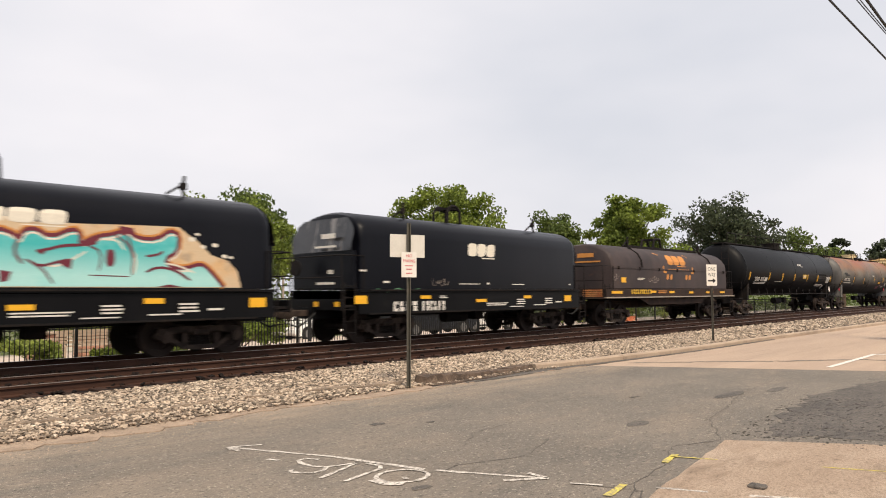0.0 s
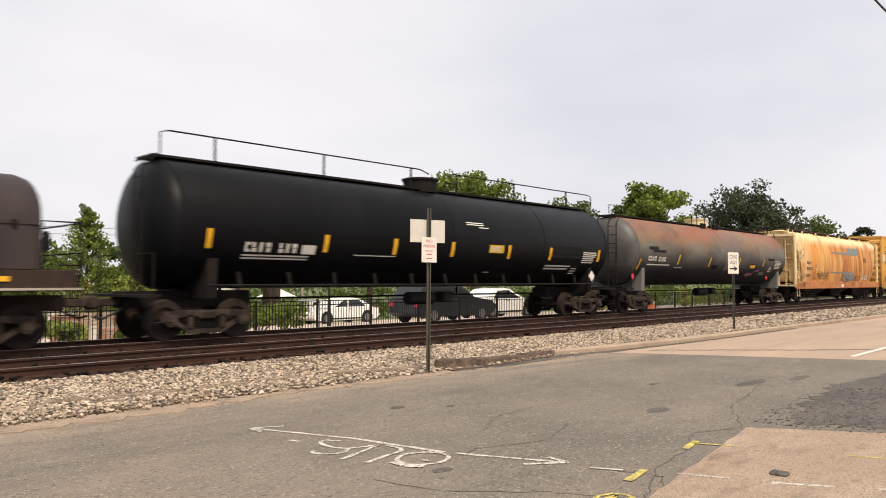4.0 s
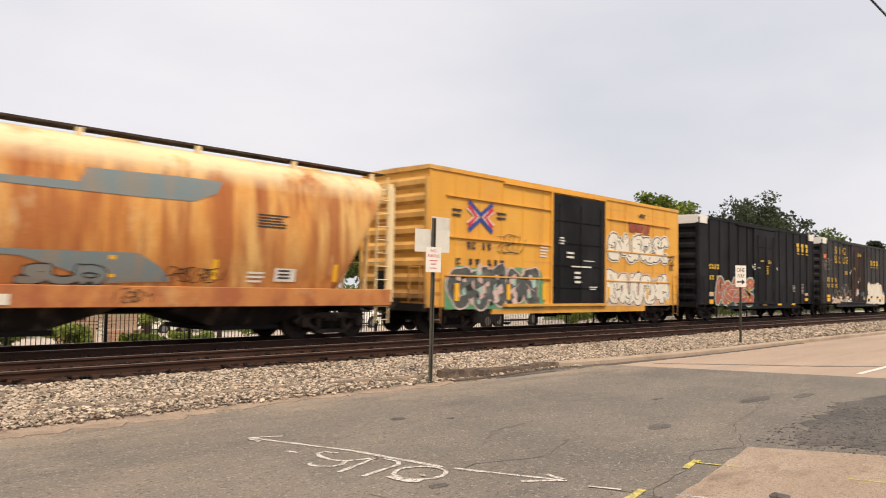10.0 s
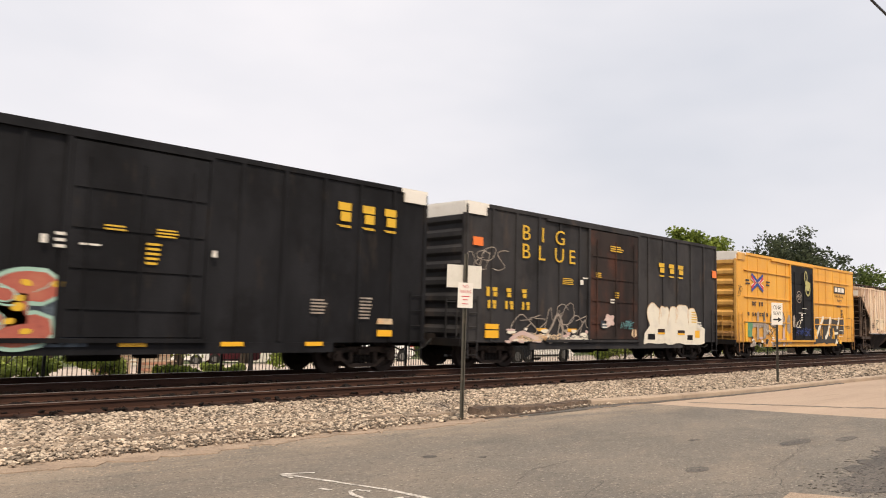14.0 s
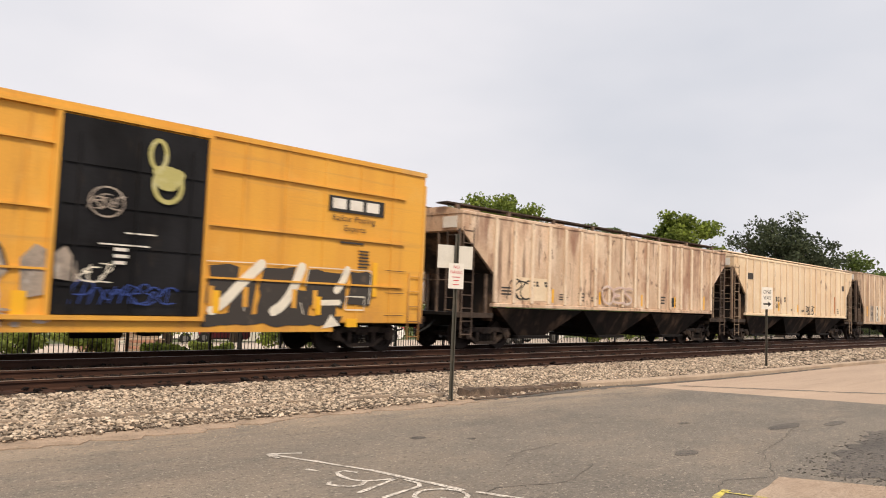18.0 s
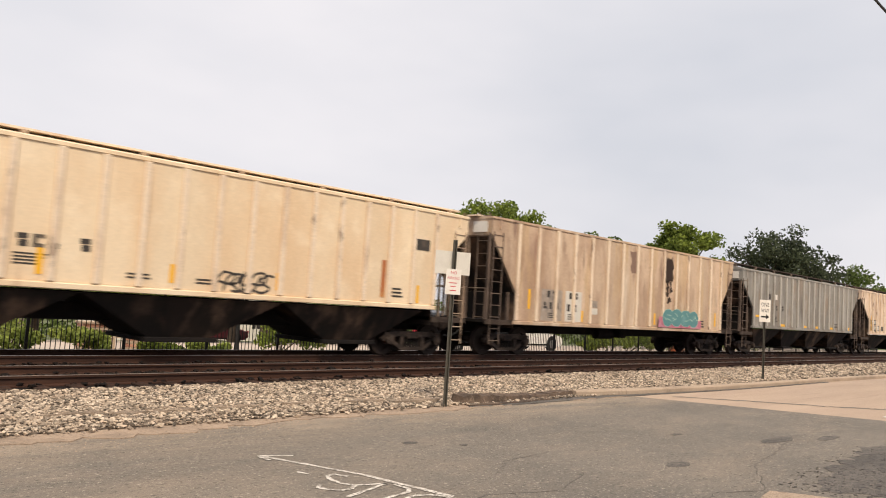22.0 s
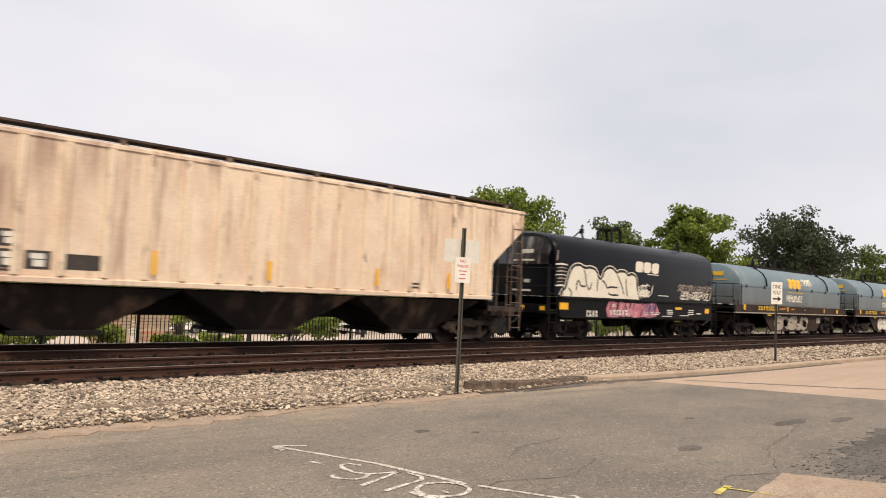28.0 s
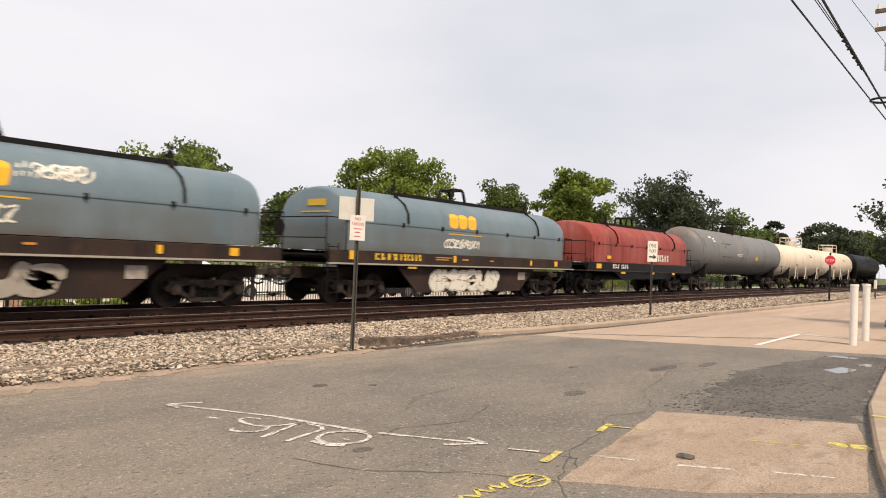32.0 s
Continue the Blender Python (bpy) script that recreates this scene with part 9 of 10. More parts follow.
# orange hopper
car, sf, (xs, he, si, ea, zk, zt) = hop_f
glyphs(car, -7.6, -6.75, 2.42, 2.6, 4, sf, M_LETTER_D)
glyphs(car, -7.62, -6.5, 2.07, 2.26, 5, sf, M_LETTER_D)
data_bars(car, [(-7.6, 1.6, 0.9, 0.2, 3), (5.2, 2.75, 0.9, 0.35, 5), (-5.9, 2.2, 0.2, 0.25, 3)], sf, M_LETTER_D)
paint_shape(car, "wing_emblem", [(-2.41, 3.24), (1.1, 3.21), (2.34, 3.2), (3.6, 3.22), (4.15, 3.44), (4.36, 3.78), (1.32, 3.70), (1.18, 3.39), (-0.33, 3.37), (-2.41, 3.34)], sf, M_SPRAY_BLUEGREY, 0.006, "rust-stained slate wing emblem", 6)
paint_shape(car, "wing_emblem", [(-2.9, 1.93), (-1.6, 1.91), (0.14, 1.88), (1.79, 1.38), (3.15, 1.43), (2.89, 1.74), (2.4, 2.02), (0.14, 2.0), (-2.9, 2.01)], sf, M_SPRAY_BLUEGREY, 0.006, "rust-stained slate wing emblem", 6)
part("pale_label", Shape().box(-0.48, 0.0, -1.615, -1.605, 0.94, 1.15), M_SPRAY_W, car)
part("consolidated_plate", Shape().add([(x, sf(z) - 0.008, z) for x, z in ((5.75, 1.48), (6.35, 1.48), (6.35, 1.8), (5.75, 1.8))], [(0, 1, 2, 3)]), M_LETTER_W, car)
data_bars(car, [(5.84, 1.52, 0.42, 0.26, 3)], lambda z: sf(z) - 0.004, M_LETTER_D)
throwup(car, 0.1, 1.8, 1.32, 1.78, "SUO", sf, M_SPRAY_BLUEGREY, M_SPRAY_BLACK, 36, 0.3, 0.03, None, "black outline graffiti")
for x in (-7.85, -5.65, -2.74, -0.45, 1.87, 4.17, 7.57):
    part("reflector", Shape().add([(x + d, sf(z) - 0.009, z) for z in (1.5, 1.95) for d in (-0.07, 0.07)], [(0, 1, 3, 2)]), M_REFLECT, car, "yellow reflective strip")
for k, (x, z, w, h, l) in enumerate(((-4.6, 1.78, 3.0, 0.6, 7), (-4.3, 1.7, 1.6, 0.5, 4), (3.7, 1.6, 1.2, 0.4, 5), (-8.55, 3.05, 0.9, 0.7, 4))):
    tag(car, x, z, w, h, 30 + k, 0.035, sf, M_SPRAY_BLACK, 0.010)
for k, (x, w) in enumerate(((-8.6, 1.1), (2.3, 0.7))):
    tag(car, x, 1.12, w, 0.3, 40 + k, 0.03, lambda z: -1.61, M_SPRAY_BLACK, 0.004)
data_bars(car, [(5.0, 1.42, 0.5, 0.3, 3)], sf, M_LETTER_W)


# boxcars
def crossed_emblem(car, x0, x1, z0, z1, y):
    """Red bars with blue edges that cross, as plain shapes."""
    surface = lambda z: y
    cx, cz, hx, hz = (x0 + x1) / 2, (z0 + z1) / 2, (x1 - x0) / 2, (z1 - z0) / 2
    for up in (-1, 1):
        stroke(car, "emblem_stripe", [(x0, cz + up * hz), (cx, cz + up * 0.07), (x1, cz + up * hz)], 0.15, surface, M_EMBLEM_BLUE, 0.006, True)
    for side in (-1, 1):
        v = [(cx + side * hx, cz + hz * 0.66), (cx + side * hx * 0.36, cz), (cx + side * hx, cz - hz * 0.66)]
        stroke(car, "emblem_edge", v, 0.26, surface, M_LETTER_W, 0.004, True)
        stroke(car, "emblem_stripe", v, 0.15, surface, M_SIGNRED, 0.0085, True)


M_EMBLEM_BLUE = surf("navy_emblem_paint", (0.03, 0.06, 0.25), [], 0.6, 0, 0, 40, 0.1)
M_EMBLEM_NIGHT = surf("dark_blue_spray_paint", (0.022, 0.028, 0.042), [((0.10, 0.13, 0.16), 3, BLOTCH, 0.5, 0.62, 0.7)], 0.7, 0, 0, 40, 0.1)
M_SPRAY_MINT = surf("mint_spray_paint", (0.30, 0.46, 0.38), [((0.42, 0.56, 0.5), 3, BLOTCH, 0.5, 0.65, 0.7)], 0.7, 0, 0, 40, 0.1)
M_SPRAY_OLIVE = surf("pale_yellow_spray_paint", (0.42, 0.38, 0.14), [((0.55, 0.52, 0.3), 3, BLOTCH, 0.5, 0.65, 0.7)], 0.7, 0, 0, 40, 0.1)
M_USTAIN = surf("brown_stain", (0.22, 0.14, 0.105), [((0.40, 0.29, 0.2), 1.5, (1, 1, 0.4), 0.45, 0.6, 0.8)], 0.8, 0, 0, 30, 0.15)
M_SPRAY_PURPLE = surf("purple_spray_paint", (0.10, 0.05, 0.15), [((0.25, 0.12, 0.28), 3, BLOTCH, 0.5, 0.65, 0.7)], 0.7, 0, 0, 40, 0.1)

car, sf, hb = box_g
crossed_emblem(car, -6.1, -4.95, 3.2, 4.1, sf(0))
data_bars(car, [(-6.85, 3.55, 0.5, 0.3, 2), (-4.75, 3.6, 0.5, 0.3, 2)], sf, M_LETTER_D)
glyphs(car, -6.2, -4.98, 2.62, 2.84, 5, sf, M_LETTER_D, gaps=(2,))
glyphs(car, -6.7, -4.3, 2.12, 2.32, 8, sf, M_LETTER_D, gaps=(1, 4))
paint_shape(car, "graffiti_cloud", [(-7.1, 0.75), (-2.15, 0.75), (-2.1, 1.5), (-2.35, 2.05), (-3.6, 2.12), (-5.2, 1.98), (-6.6, 2.1), (-7.15, 1.6)], sf, M_SPRAY_GREEN, 0.003, "green and pink cloud behind the graffiti", 4)
graffiti(car, -6.9, -2.5, 0.85, 2.08, 5, sf, M_SPRAY_SLATE, M_SPRAY_BLUSH, 13, M_SPRAY_BLUSH, "slate and pale pink graffiti letters", 0.05)
rnd = random.Random(19)
for k in range(40):
    x, z = rnd.uniform(-6.8, -2.5), rnd.uniform(0.8, 1.9)
    a, b = rnd.uniform(0.08, 0.3), rnd.uniform(0.1, 0.4)
    paint_shape(car, "graffiti_shard", [(x, z), (x + a, z + 0.2 * b), (x + 0.7 * a, z + b), (x - 0.3 * a, z + 0.6 * b)], sf, (M_SPRAY_BLUSH, M_SPRAY_SLATE, M_SPRAY_BLACK, M_SPRAY_MINT)[k % 4 if k % 7 else 0], 0.0155 + 0.0001 * k, "", 2)

throwup(car, 1.9, 6.9, 2.58, 3.74, "ENURZSC", sf, M_SPRAY_W, M_SPRAY_BLACK, 14, 0.46, 0.045, M_SPRAY_W, "white bubble graffiti letters with black outline")
paint_shape(car, "graffiti_cloud", [(1.55, 0.8), (7.0, 0.8), (7.1, 1.4), (6.8, 2.1), (5.0, 1.95), (3.4, 2.15), (1.6, 2.0)], sf, M_SPRAY_CREAM, 0.003, "thin cream overspray", 4)
throwup(car, 1.65, 6.95, 0.82, 2.2, "RKUOZNA", sf, M_SPRAY_W, M_SPRAY_BLACK, 15, 0.50, 0.035, M_SPRAY_BLUSH, "white block graffiti letters")
block_logo(car, 3.55, 5.25, 3.72, 4.22, sf, M_LOGOBROWN)
tag(car, -3.9, 2.9, 1.5, 0.7, 16, 0.04, sf, M_LETTER_D, 0.007)
reflectors(car, [(-6.7, -6.5, 1.0, 1.55), (-4.2, -4.02, 1.05, 1.55), (-2.25, -2.05, 1.05, 1.6), (1.95, 2.1, 1.1, 1.55), (5.0, 5.14, 1.1, 1.55), (7.3, 7.45, 1.1, 1.8), (6.65, 6.95, 0.86, 1.02)], lambda z: sf(z) - 0.016)
for k, (x, z, w, h, m) in enumerate(((7.15, 2.75, 0.5, 0.5, M_SPRAY_BLACK), (7.2, 2.5, 0.3, 0.4, M_LETTER_D), (4.6, 4.5, 0.5, 0.2, M_LETTER_D))):
    tag(car, x, z, w, h, 160 + k, 0.06, sf, m, 0.008)
part("aluminium_patch", Shape().box(-7.7, -6.95, sf(0) - 0.004, sf(0), 2.95, 3.5), M_SIGNBACK, car, "pale repaired patch")
dsf = lambda z: -1.625
data_bars(car, [(-0.9, 2.5, 0.5, 0.3, 2), (-0.6, 2.2, 1.3, 0.1, 1), (0.2, 2.45, 0.9, 0.06, 1), (-0.4, 1.6, 0.5, 0.5, 3), (0.6, 1.4, 0.5, 0.15, 2), (-1.4, 3.0, 0.4, 0.3, 3)], dsf, M_LETTER_W)
data_bars(car, [(-2.4, 2.5, 0.5, 0.5, 5)], sf, M_LETTER_W)

car, sf, hb = box_h
glyphs(car, -6.94, -5.8, 2.52, 2.76, 4, sf, M_LETTER_Y)
glyphs(car, -6.9, -5.3, 2.0, 2.22, 6, sf, M_LETTER_Y, gaps=(2, 5))
for k, x in enumerate((4.85, 5.62, 6.36)):
    glyphs(car, x, x + 0.55, 3.92 - 0.02, 4.38, 1, sf, M_LETTER_Y)
    glyphs(car, x - 0.02, x + 0.56, 3.74, 3.8, 1, sf, M_LETTER_Y)
paint_shape(car, "graffiti_cloud", [(-5.9, 0.74), (-0.9, 0.74), (-0.95, 1.2), (-1.6, 1.9), (-3.2, 1.85), (-4.6, 1.95), (-5.7, 1.5)], sf, M_EMBLEM_NIGHT, 0.003, "dark blue cloud behind the graffiti", 4)
throwup(car, -6.35, -1.5, 0.72, 2.2, "ANPE", sf, M_SPRAY_RED, M_SPRAY_MINT, 22, 0.46, 0.08, None, "brick red wild graffiti letters")
throwup(car, -5.6, -2.2, 0.9, 1.9, "KZS", sf, M_SPRAY_RED, M_SPRAY_MINT, 24, 0.22, 0.03, None, "brick red wild graffiti letters", 0.0162)
rnd = random.Random(23)
for k in range(22):
    x, z = rnd.uniform(-5.6, -1.2), rnd.uniform(0.8, 2.0)
    paint_shape(car, "spray_dot", bubble(x, z, 0.2, 0.12, rnd, 2, 8), sf, M_LETTER_Y, 0.0165, "", 2)
part("white_label", Shape().box(-6.9, -6.42, sf(0) - 0.008, sf(0), 1.22, 1.42), M_SPRAY_CREAM, car)
reflectors(car, [(-6.9, -6.45, 0.86, 1.06), (-0.3, 0.25, 0.74, 0.84), (1.9, 2.45, 0.74, 0.84), (4.1, 4.6, 0.74, 0.84), (6.3, 6.8, 0.98, 1.15), (-4.5, -4.4, 0.9, 1.0)], sf)
part("white_label", Shape().box(6.3, 6.8, sf(0) - 0.008, sf(0), 1.3, 1.45), M_SPRAY_CREAM, car)
data_bars(car, [(-1.9, 2.6, 0.14, 0.34, 1), (-1.65, 2.6, 0.22, 0.36, 3), (-1.2, 2.7, 0.4, 0.08, 1), (1.55, 2.6, 0.12, 0.3, 1)], lambda z: -1.63, M_LETTER_W)
data_bars(car, [(-0.75, 3.05, 0.5, 0.14, 2), (0.3, 3.0, 0.55, 0.2, 3), (0.1, 2.4, 0.3, 0.5, 5)], lambda z: -1.625, M_LETTER_Y)
data_bars(car, [(4.2, 1.5, 0.5, 0.4, 5), (5.7, 1.4, 0.4, 0.6, 7)], sf, M_SPRAY_GREY)

car, sf, hb = box_i
for word, z, spots in (("BIG", 4.08, (-5.43, -4.45, -3.72)), ("BLUE", 3.48, (-5.43, -4.6, -3.74, -2.95))):
    for ch, x in zip(word, spots):
        letters(car, ch, x, z + 0.02, 0.50, sf, M_LETTER_Y, 1.18, "large yellow slogan letter")
for k, x in enumerate((2.92, 3.69, 4.43)):
    glyphs(car, x, x + 0.58, 3.58, 3.96, 1, sf, M_LETTER_Y)
    glyphs(car, x - 0.02, x + 0.57, 3.42, 3.48, 1, sf, M_LETTER_Y)
for x0, x1, n in ((-7.08, -6.5, 2), (-6.15, -5.85, 1), (-5.4, -5.1, 1)):
    glyphs(car, x0, x1, 2.22, 2.5, n, sf, M_LETTER_Y)
for x0, x1, n in ((-7.0, -6.55, 2), (-6.2, -5.75, 2), (-5.4, -4.95, 2)):
    glyphs(car, x0, x1, 1.85, 2.1, n, sf, M_LETTER_Y)
reflectors(car, [(-7.05, -6.45, 0.95, 1.18), (-7.05, -6.45, 1.22, 1.38), (-4.6, -4.1, 1.18, 1.28), (-2.95, -2.45, 1.18, 1.28), (5.9, 6.3, 1.0, 1.3)], sf)
part("orange_placard", Shape().box(7.48, 7.86, sf(0) - 0.008, sf(0), 3.62, 3.94), M_PLACARD, car, "orange square placard")
part("orange_placard", Shape().box(-7.65, -7.22, sf(0) - 0.008, sf(0), 3.72, 3.98), M_PLACARD, car, "orange square placard")
tag(car, -7.0, 3.35, 1.5, 0.75, 31, 0.045, sf, M_SPRAY_GREY, 0.007)
paint_shape(car, "graffiti_cloud", ragged([(1.90, 0.76), (6.77, 0.74), (6.76, 1.37), (6.03, 1.57), (4.14, 1.61), (2.37, 1.49), (1.93, 1.12)], 0.08, 32, 0.3), sf, M_SPRAY_W, 0.0035, "cream white bubble graffiti", 4)
for k, (x, z, w, h) in enumerate(((2.66, 1.80, 0.87, 1.04), (3.40, 1.78, 0.66, 0.99), (4.06, 1.73, 0.73, 0.93), (4.84, 1.80, 1.09, 0.96), (5.70, 1.73, 0.76, 0.90))):
    o = bubble(x, z, w * 1.12, h, random.Random(320 + k), 2)
    paint_shape(car, "graffiti_letter", o, sf, M_SPRAY_W, 0.0052 + 0.0012 * (k % 2), "", 5)
    stroke(car, "graffiti_outline", o[:16], 0.04, sf, M_SPRAY_CREAM, 0.0078)
for k, (xa, xb, za, zb) in enumerate(((2.16, 2.68, 0.92, 1.14), (2.91, 3.43, 1.13, 1.34), (4.46, 5.02, 1.11, 1.30), (5.25, 5.70, 0.91, 1.11))):
    part("panel_gap", Shape().box(xa, xb, sf(0) - 0.012, sf(0), za, zb), M_BOXBLACK if k % 3 == 0 else M_DOORBROWN, car)
    if k in (1, 2):
        part("reflector", Shape().box(xa, xb, sf(0) - 0.015, sf(0), za, za + 0.07), M_REFLECT, car)
rnd = random.Random(328)
for k in range(34):
    x, z = rnd.uniform(-6.3, -1.8), 0.84 + 0.4 * rnd.random() ** 1.8
    paint_shape(car, "spray_dab", bubble(x, z, rnd.uniform(0.15, 0.5), rnd.uniform(0.06, 0.14), rnd, 3, 10), sf, rnd.choice((M_SPRAY_W, M_SPRAY_GREY, M_SPRAY_BLUSH, M_SPRAY_SLATE)), 0.009 + 0.00008 * k, "", 2)
fat_stroke(car, "graffiti_stroke", smooth_line([(-5.9, 0.9), (-5.4, 1.15), (-5.0, 1.05), (-4.4, 0.88)]), 0.14, sf, M_SPRAY_BLUSH, 0.013)
fat_stroke(car, "graffiti_stroke", smooth_line([(-4.4, 0.9), (-3.9, 1.2), (-3.5, 1.9), (-3.2, 1.3), (-3.3, 0.95)]), 0.09, sf, M_SPRAY_GREY, 0.0132)
for k, (x, z, w, h, l, m) in enumerate(((-3.4, 1.55, 1.1, 1.3, 4, M_SPRAY_GREY), (-2.2, 1.35, 1.2, 0.9, 5, M_SPRAY_GREY), (-5.0, 1.35, 1.4, 0.8, 4, M_SPRAY_GREY), (-4.6, 0.98, 2.4, 0.24, 3, M_SPRAY_CREAM), (-2.4, 0.95, 1.8, 0.22, 4, M_SPRAY_W), (0.6, 1.45, 0.7, 0.3, 4, M_SPRAY_DTEAL))):
    tag(car, x, z, w, h, 33 + k, 0.06, (lambda z: -1.64) if x > -1.6 else sf, m, 0.008)
for x, z, w, h, m in ((-0.55, 1.6, 0.6, 0.42, M_SPRAY_BLUSH), (-0.9, 1.45, 0.4, 0.3, M_EMBLEM_NIGHT), (0.75, 1.5, 0.5, 0.3, M_EMBLEM_NIGHT), (1.1, 1.15, 0.35, 0.3, M_SPRAY_CREAM)):
    paint_shape(car, "sprayed_blob", bubble(x, z, w, h, random.Random(int(90 + 10 * x)), 5, 24), lambda z: -1.625, m, 0.004, "", 2)
data_bars(car, [(-0.5, 4.1, 0.9, 0.24, 3), (-1.4, 3.1, 0.4, 0.2, 3), (-0.2, 2.4, 0.3, 0.25, 3)], lambda z: -1.63, M_LETTER_Y)
data_bars(car, [(-3.25, 2.76, 0.65, 0.24, 4), (5.6, 1.6, 0.5, 0.5, 5)], sf, M_LETTER_Y)
data_bars(car, [(-2.35, 2.7, 0.18, 0.34, 1), (-2.2, 3.0, 0.4, 0.08, 1), (6.0, 1.38, 0.4, 0.3, 3), (-0.5, 2.2, 0.3, 0.2, 2), (-1.0, 1.3, 0.4, 0.2, 2)], lambda z: -1.63, M_LETTER_W)

car, sf, hb = box_j
crossed_emblem(car, -6.35, -5.05, 3.27, 4.05, sf(0))
data_bars(car, [(-7.0, 3.5, 0.5, 0.3, 2), (-4.7, 3.52, 0.5, 0.3, 2)], sf, M_LETTER_D)
glyphs(car, -6.35, -5.07, 2.55, 2.74, 5, sf, M_LETTER_D, gaps=(2,))
glyphs(car, -6.85, -4.5, 2.06, 2.22, 9, sf, M_LETTER_D, gaps=(1, 4, 7))
part("green_block", Shape().box(-6.84, -6.36, sf(0) - 0.010, sf(0), 1.06, 1.72), M_SPRAY_GREEN, car, "green sprayed block")
part("green_ledge", Shape().box(-7.1, -6.34, sf(0) - 0.011, sf(0), 1.72, 1.79), M_SPRAY_GREEN, car)
part("yellow_block", Shape().box(-7.08, -6.84, sf(0) - 0.009, sf(0), 0.85, 1.72), M_REFLECT, car)
for k, (xa, xb, za, zb, m) in enumerate(((-6.36, -5.8, 1.5, 1.8, M_SPRAY_GREY), (-5.85, -5.6, 0.9, 2.26, M_SPRAY_GREY), (-5.62, -5.1, 1.5, 1.78, M_SPRAY_GREY), (-5.12, -4.82, 0.95, 1.9, M_SPRAY_GREY), (-5.08, -4.9, 1.84, 2.3, M_SPRAY_SLATE), (-4.84, -4.46, 1.14, 1.72, M_SPRAY_GREY), (-3.6, -3.36, 0.9, 1.6, M_SPRAY_BLUSH), (-2.8, -2.54, 0.9, 1.6, M_SPRAY_BLUSH), (-3.4, -2.76, 0.76, 0.96, M_SPRAY_BLUSH), (-6.0, -5.9, 1.0, 1.3, M_SPRAY_SLATE), (-6.42, -6.3, 1.4, 2.0, M_SPRAY_GREEN))):
    paint_shape(car, "graffiti_bar", ragged([(xa, za), (xb, za + 0.04), (xb - 0.02, zb), (xa + 0.03, zb - 0.03)], 0.07, 400 + k, 0.16), sf, m, 0.006 + 0.0006 * (k % 4), "grey sprayed upright" if k == 1 else "", 3)
arch = [(-4.3, 1.66), (-4.28, 1.94), (-4.14, 2.22), (-3.82, 2.17), (-3.63, 1.9), (-3.46, 1.86), (-3.3, 2.26), (-2.96, 2.36), (-2.6, 2.22), (-2.44, 1.7), (-2.62, 1.5), (-2.9, 1.8), (-3.2, 1.92), (-3.41, 1.62), (-3.8, 1.5)]
paint_shape(car, "graffiti_letters", arch, sf, M_SPRAY_GREY, 0.0088, "grey arched graffiti letters with black edges", 5)
stroke(car, "graffiti_outline", smooth_line(arch[:10], 1), 0.06, sf, M_SPRAY_BLACK, 0.0102)
stroke(car, "graffiti_outline", smooth_line(arch[10:], 1), 0.05, sf, M_SPRAY_BLACK, 0.0102)
paint_shape(car, "graffiti_letters", [(-2.2, 1.2), (-1.75, 1.3), (-1.72, 2.1), (-2.0, 2.24), (-2.25, 1.95)], sf, M_SPRAY_GREY, 0.0095, "", 3)
paint_shape(car, "door_tag", [(-1.66, 1.6), (-1.24, 1.55), (-1.3, 1.95), (-1.5, 2.24), (-1.68, 2.1)], lambda z: -1.63, M_SPRAY_GREY, 0.003, "", 3)
rnd = random.Random(411)
for k in range(46):
    x, z = rnd.uniform(-6.5, -1.8), 0.62 + 0.42 * rnd.random() ** 1.5
    paint_shape(car, "spray_dab", bubble(x, z, rnd.uniform(0.12, 0.42), rnd.uniform(0.06, 0.16), rnd, 3, 10), sf, rnd.choice((M_SPRAY_W, M_SPRAY_GREY, M_SPRAY_GREY, M_SPRAY_BLACK, M_SPRAY_BLUSH)), 0.0105 + 0.00008 * k, "", 2)
for k in range(16):
    x, z = rnd.uniform(-4.9, -3.6), rnd.uniform(1.05, 1.75)
    stroke(car, "graffiti_stroke", [(x, z), (x + rnd.uniform(0.1, 0.3), z + rnd.uniform(-0.15, 0.15)), (x + rnd.uniform(0.2, 0.4), z + rnd.uniform(-0.2, 0.2))], 0.05, sf, rnd.choice((M_SPRAY_BLACK, M_SPRAY_W, M_SPRAY_BLACK)), 0.0148)
for k, (xa, xb, za, zb) in enumerate(((1.42, 2.1, 1.25, 2.08), (2.0, 2.62, 0.85, 1.75), (2.72, 3.62, 0.9, 2.1), (3.5, 4.1, 0.95, 1.6), (4.0, 5.2, 1.2, 2.1), (4.4, 4.9, 0.75, 1.6), (5.3, 6.05, 1.25, 2.1), (1.35, 5.1, 0.74, 1.0))):
    paint_shape(car, "graffiti_block", ragged([(xa, za), (xb, za), (xb + 0.08, zb), (xa + 0.1, zb)], 0.1, 430 + k, 0.22), sf, M_LETTER_D, 0.004 + 0.0005 * k, "blocky dark graffiti letters" if k == 0 else "", 3)
for pts, w in (([(2.8, 2.16), (2.25, 1.65), (1.95, 1.3), (1.6, 1.06)], 0.24), ([(3.9, 2.16), (3.66, 1.55), (3.4, 1.2), (3.15, 1.06)], 0.24), ([(5.27, 2.17), (5.14, 1.85), (4.95, 1.62)], 0.2), ([(4.5, 1.3), (5.05, 1.32)], 0.14)):
    fat_stroke(car, "graffiti_stroke", smooth_line(pts), w, sf, M_SPRAY_W, 0.0088)
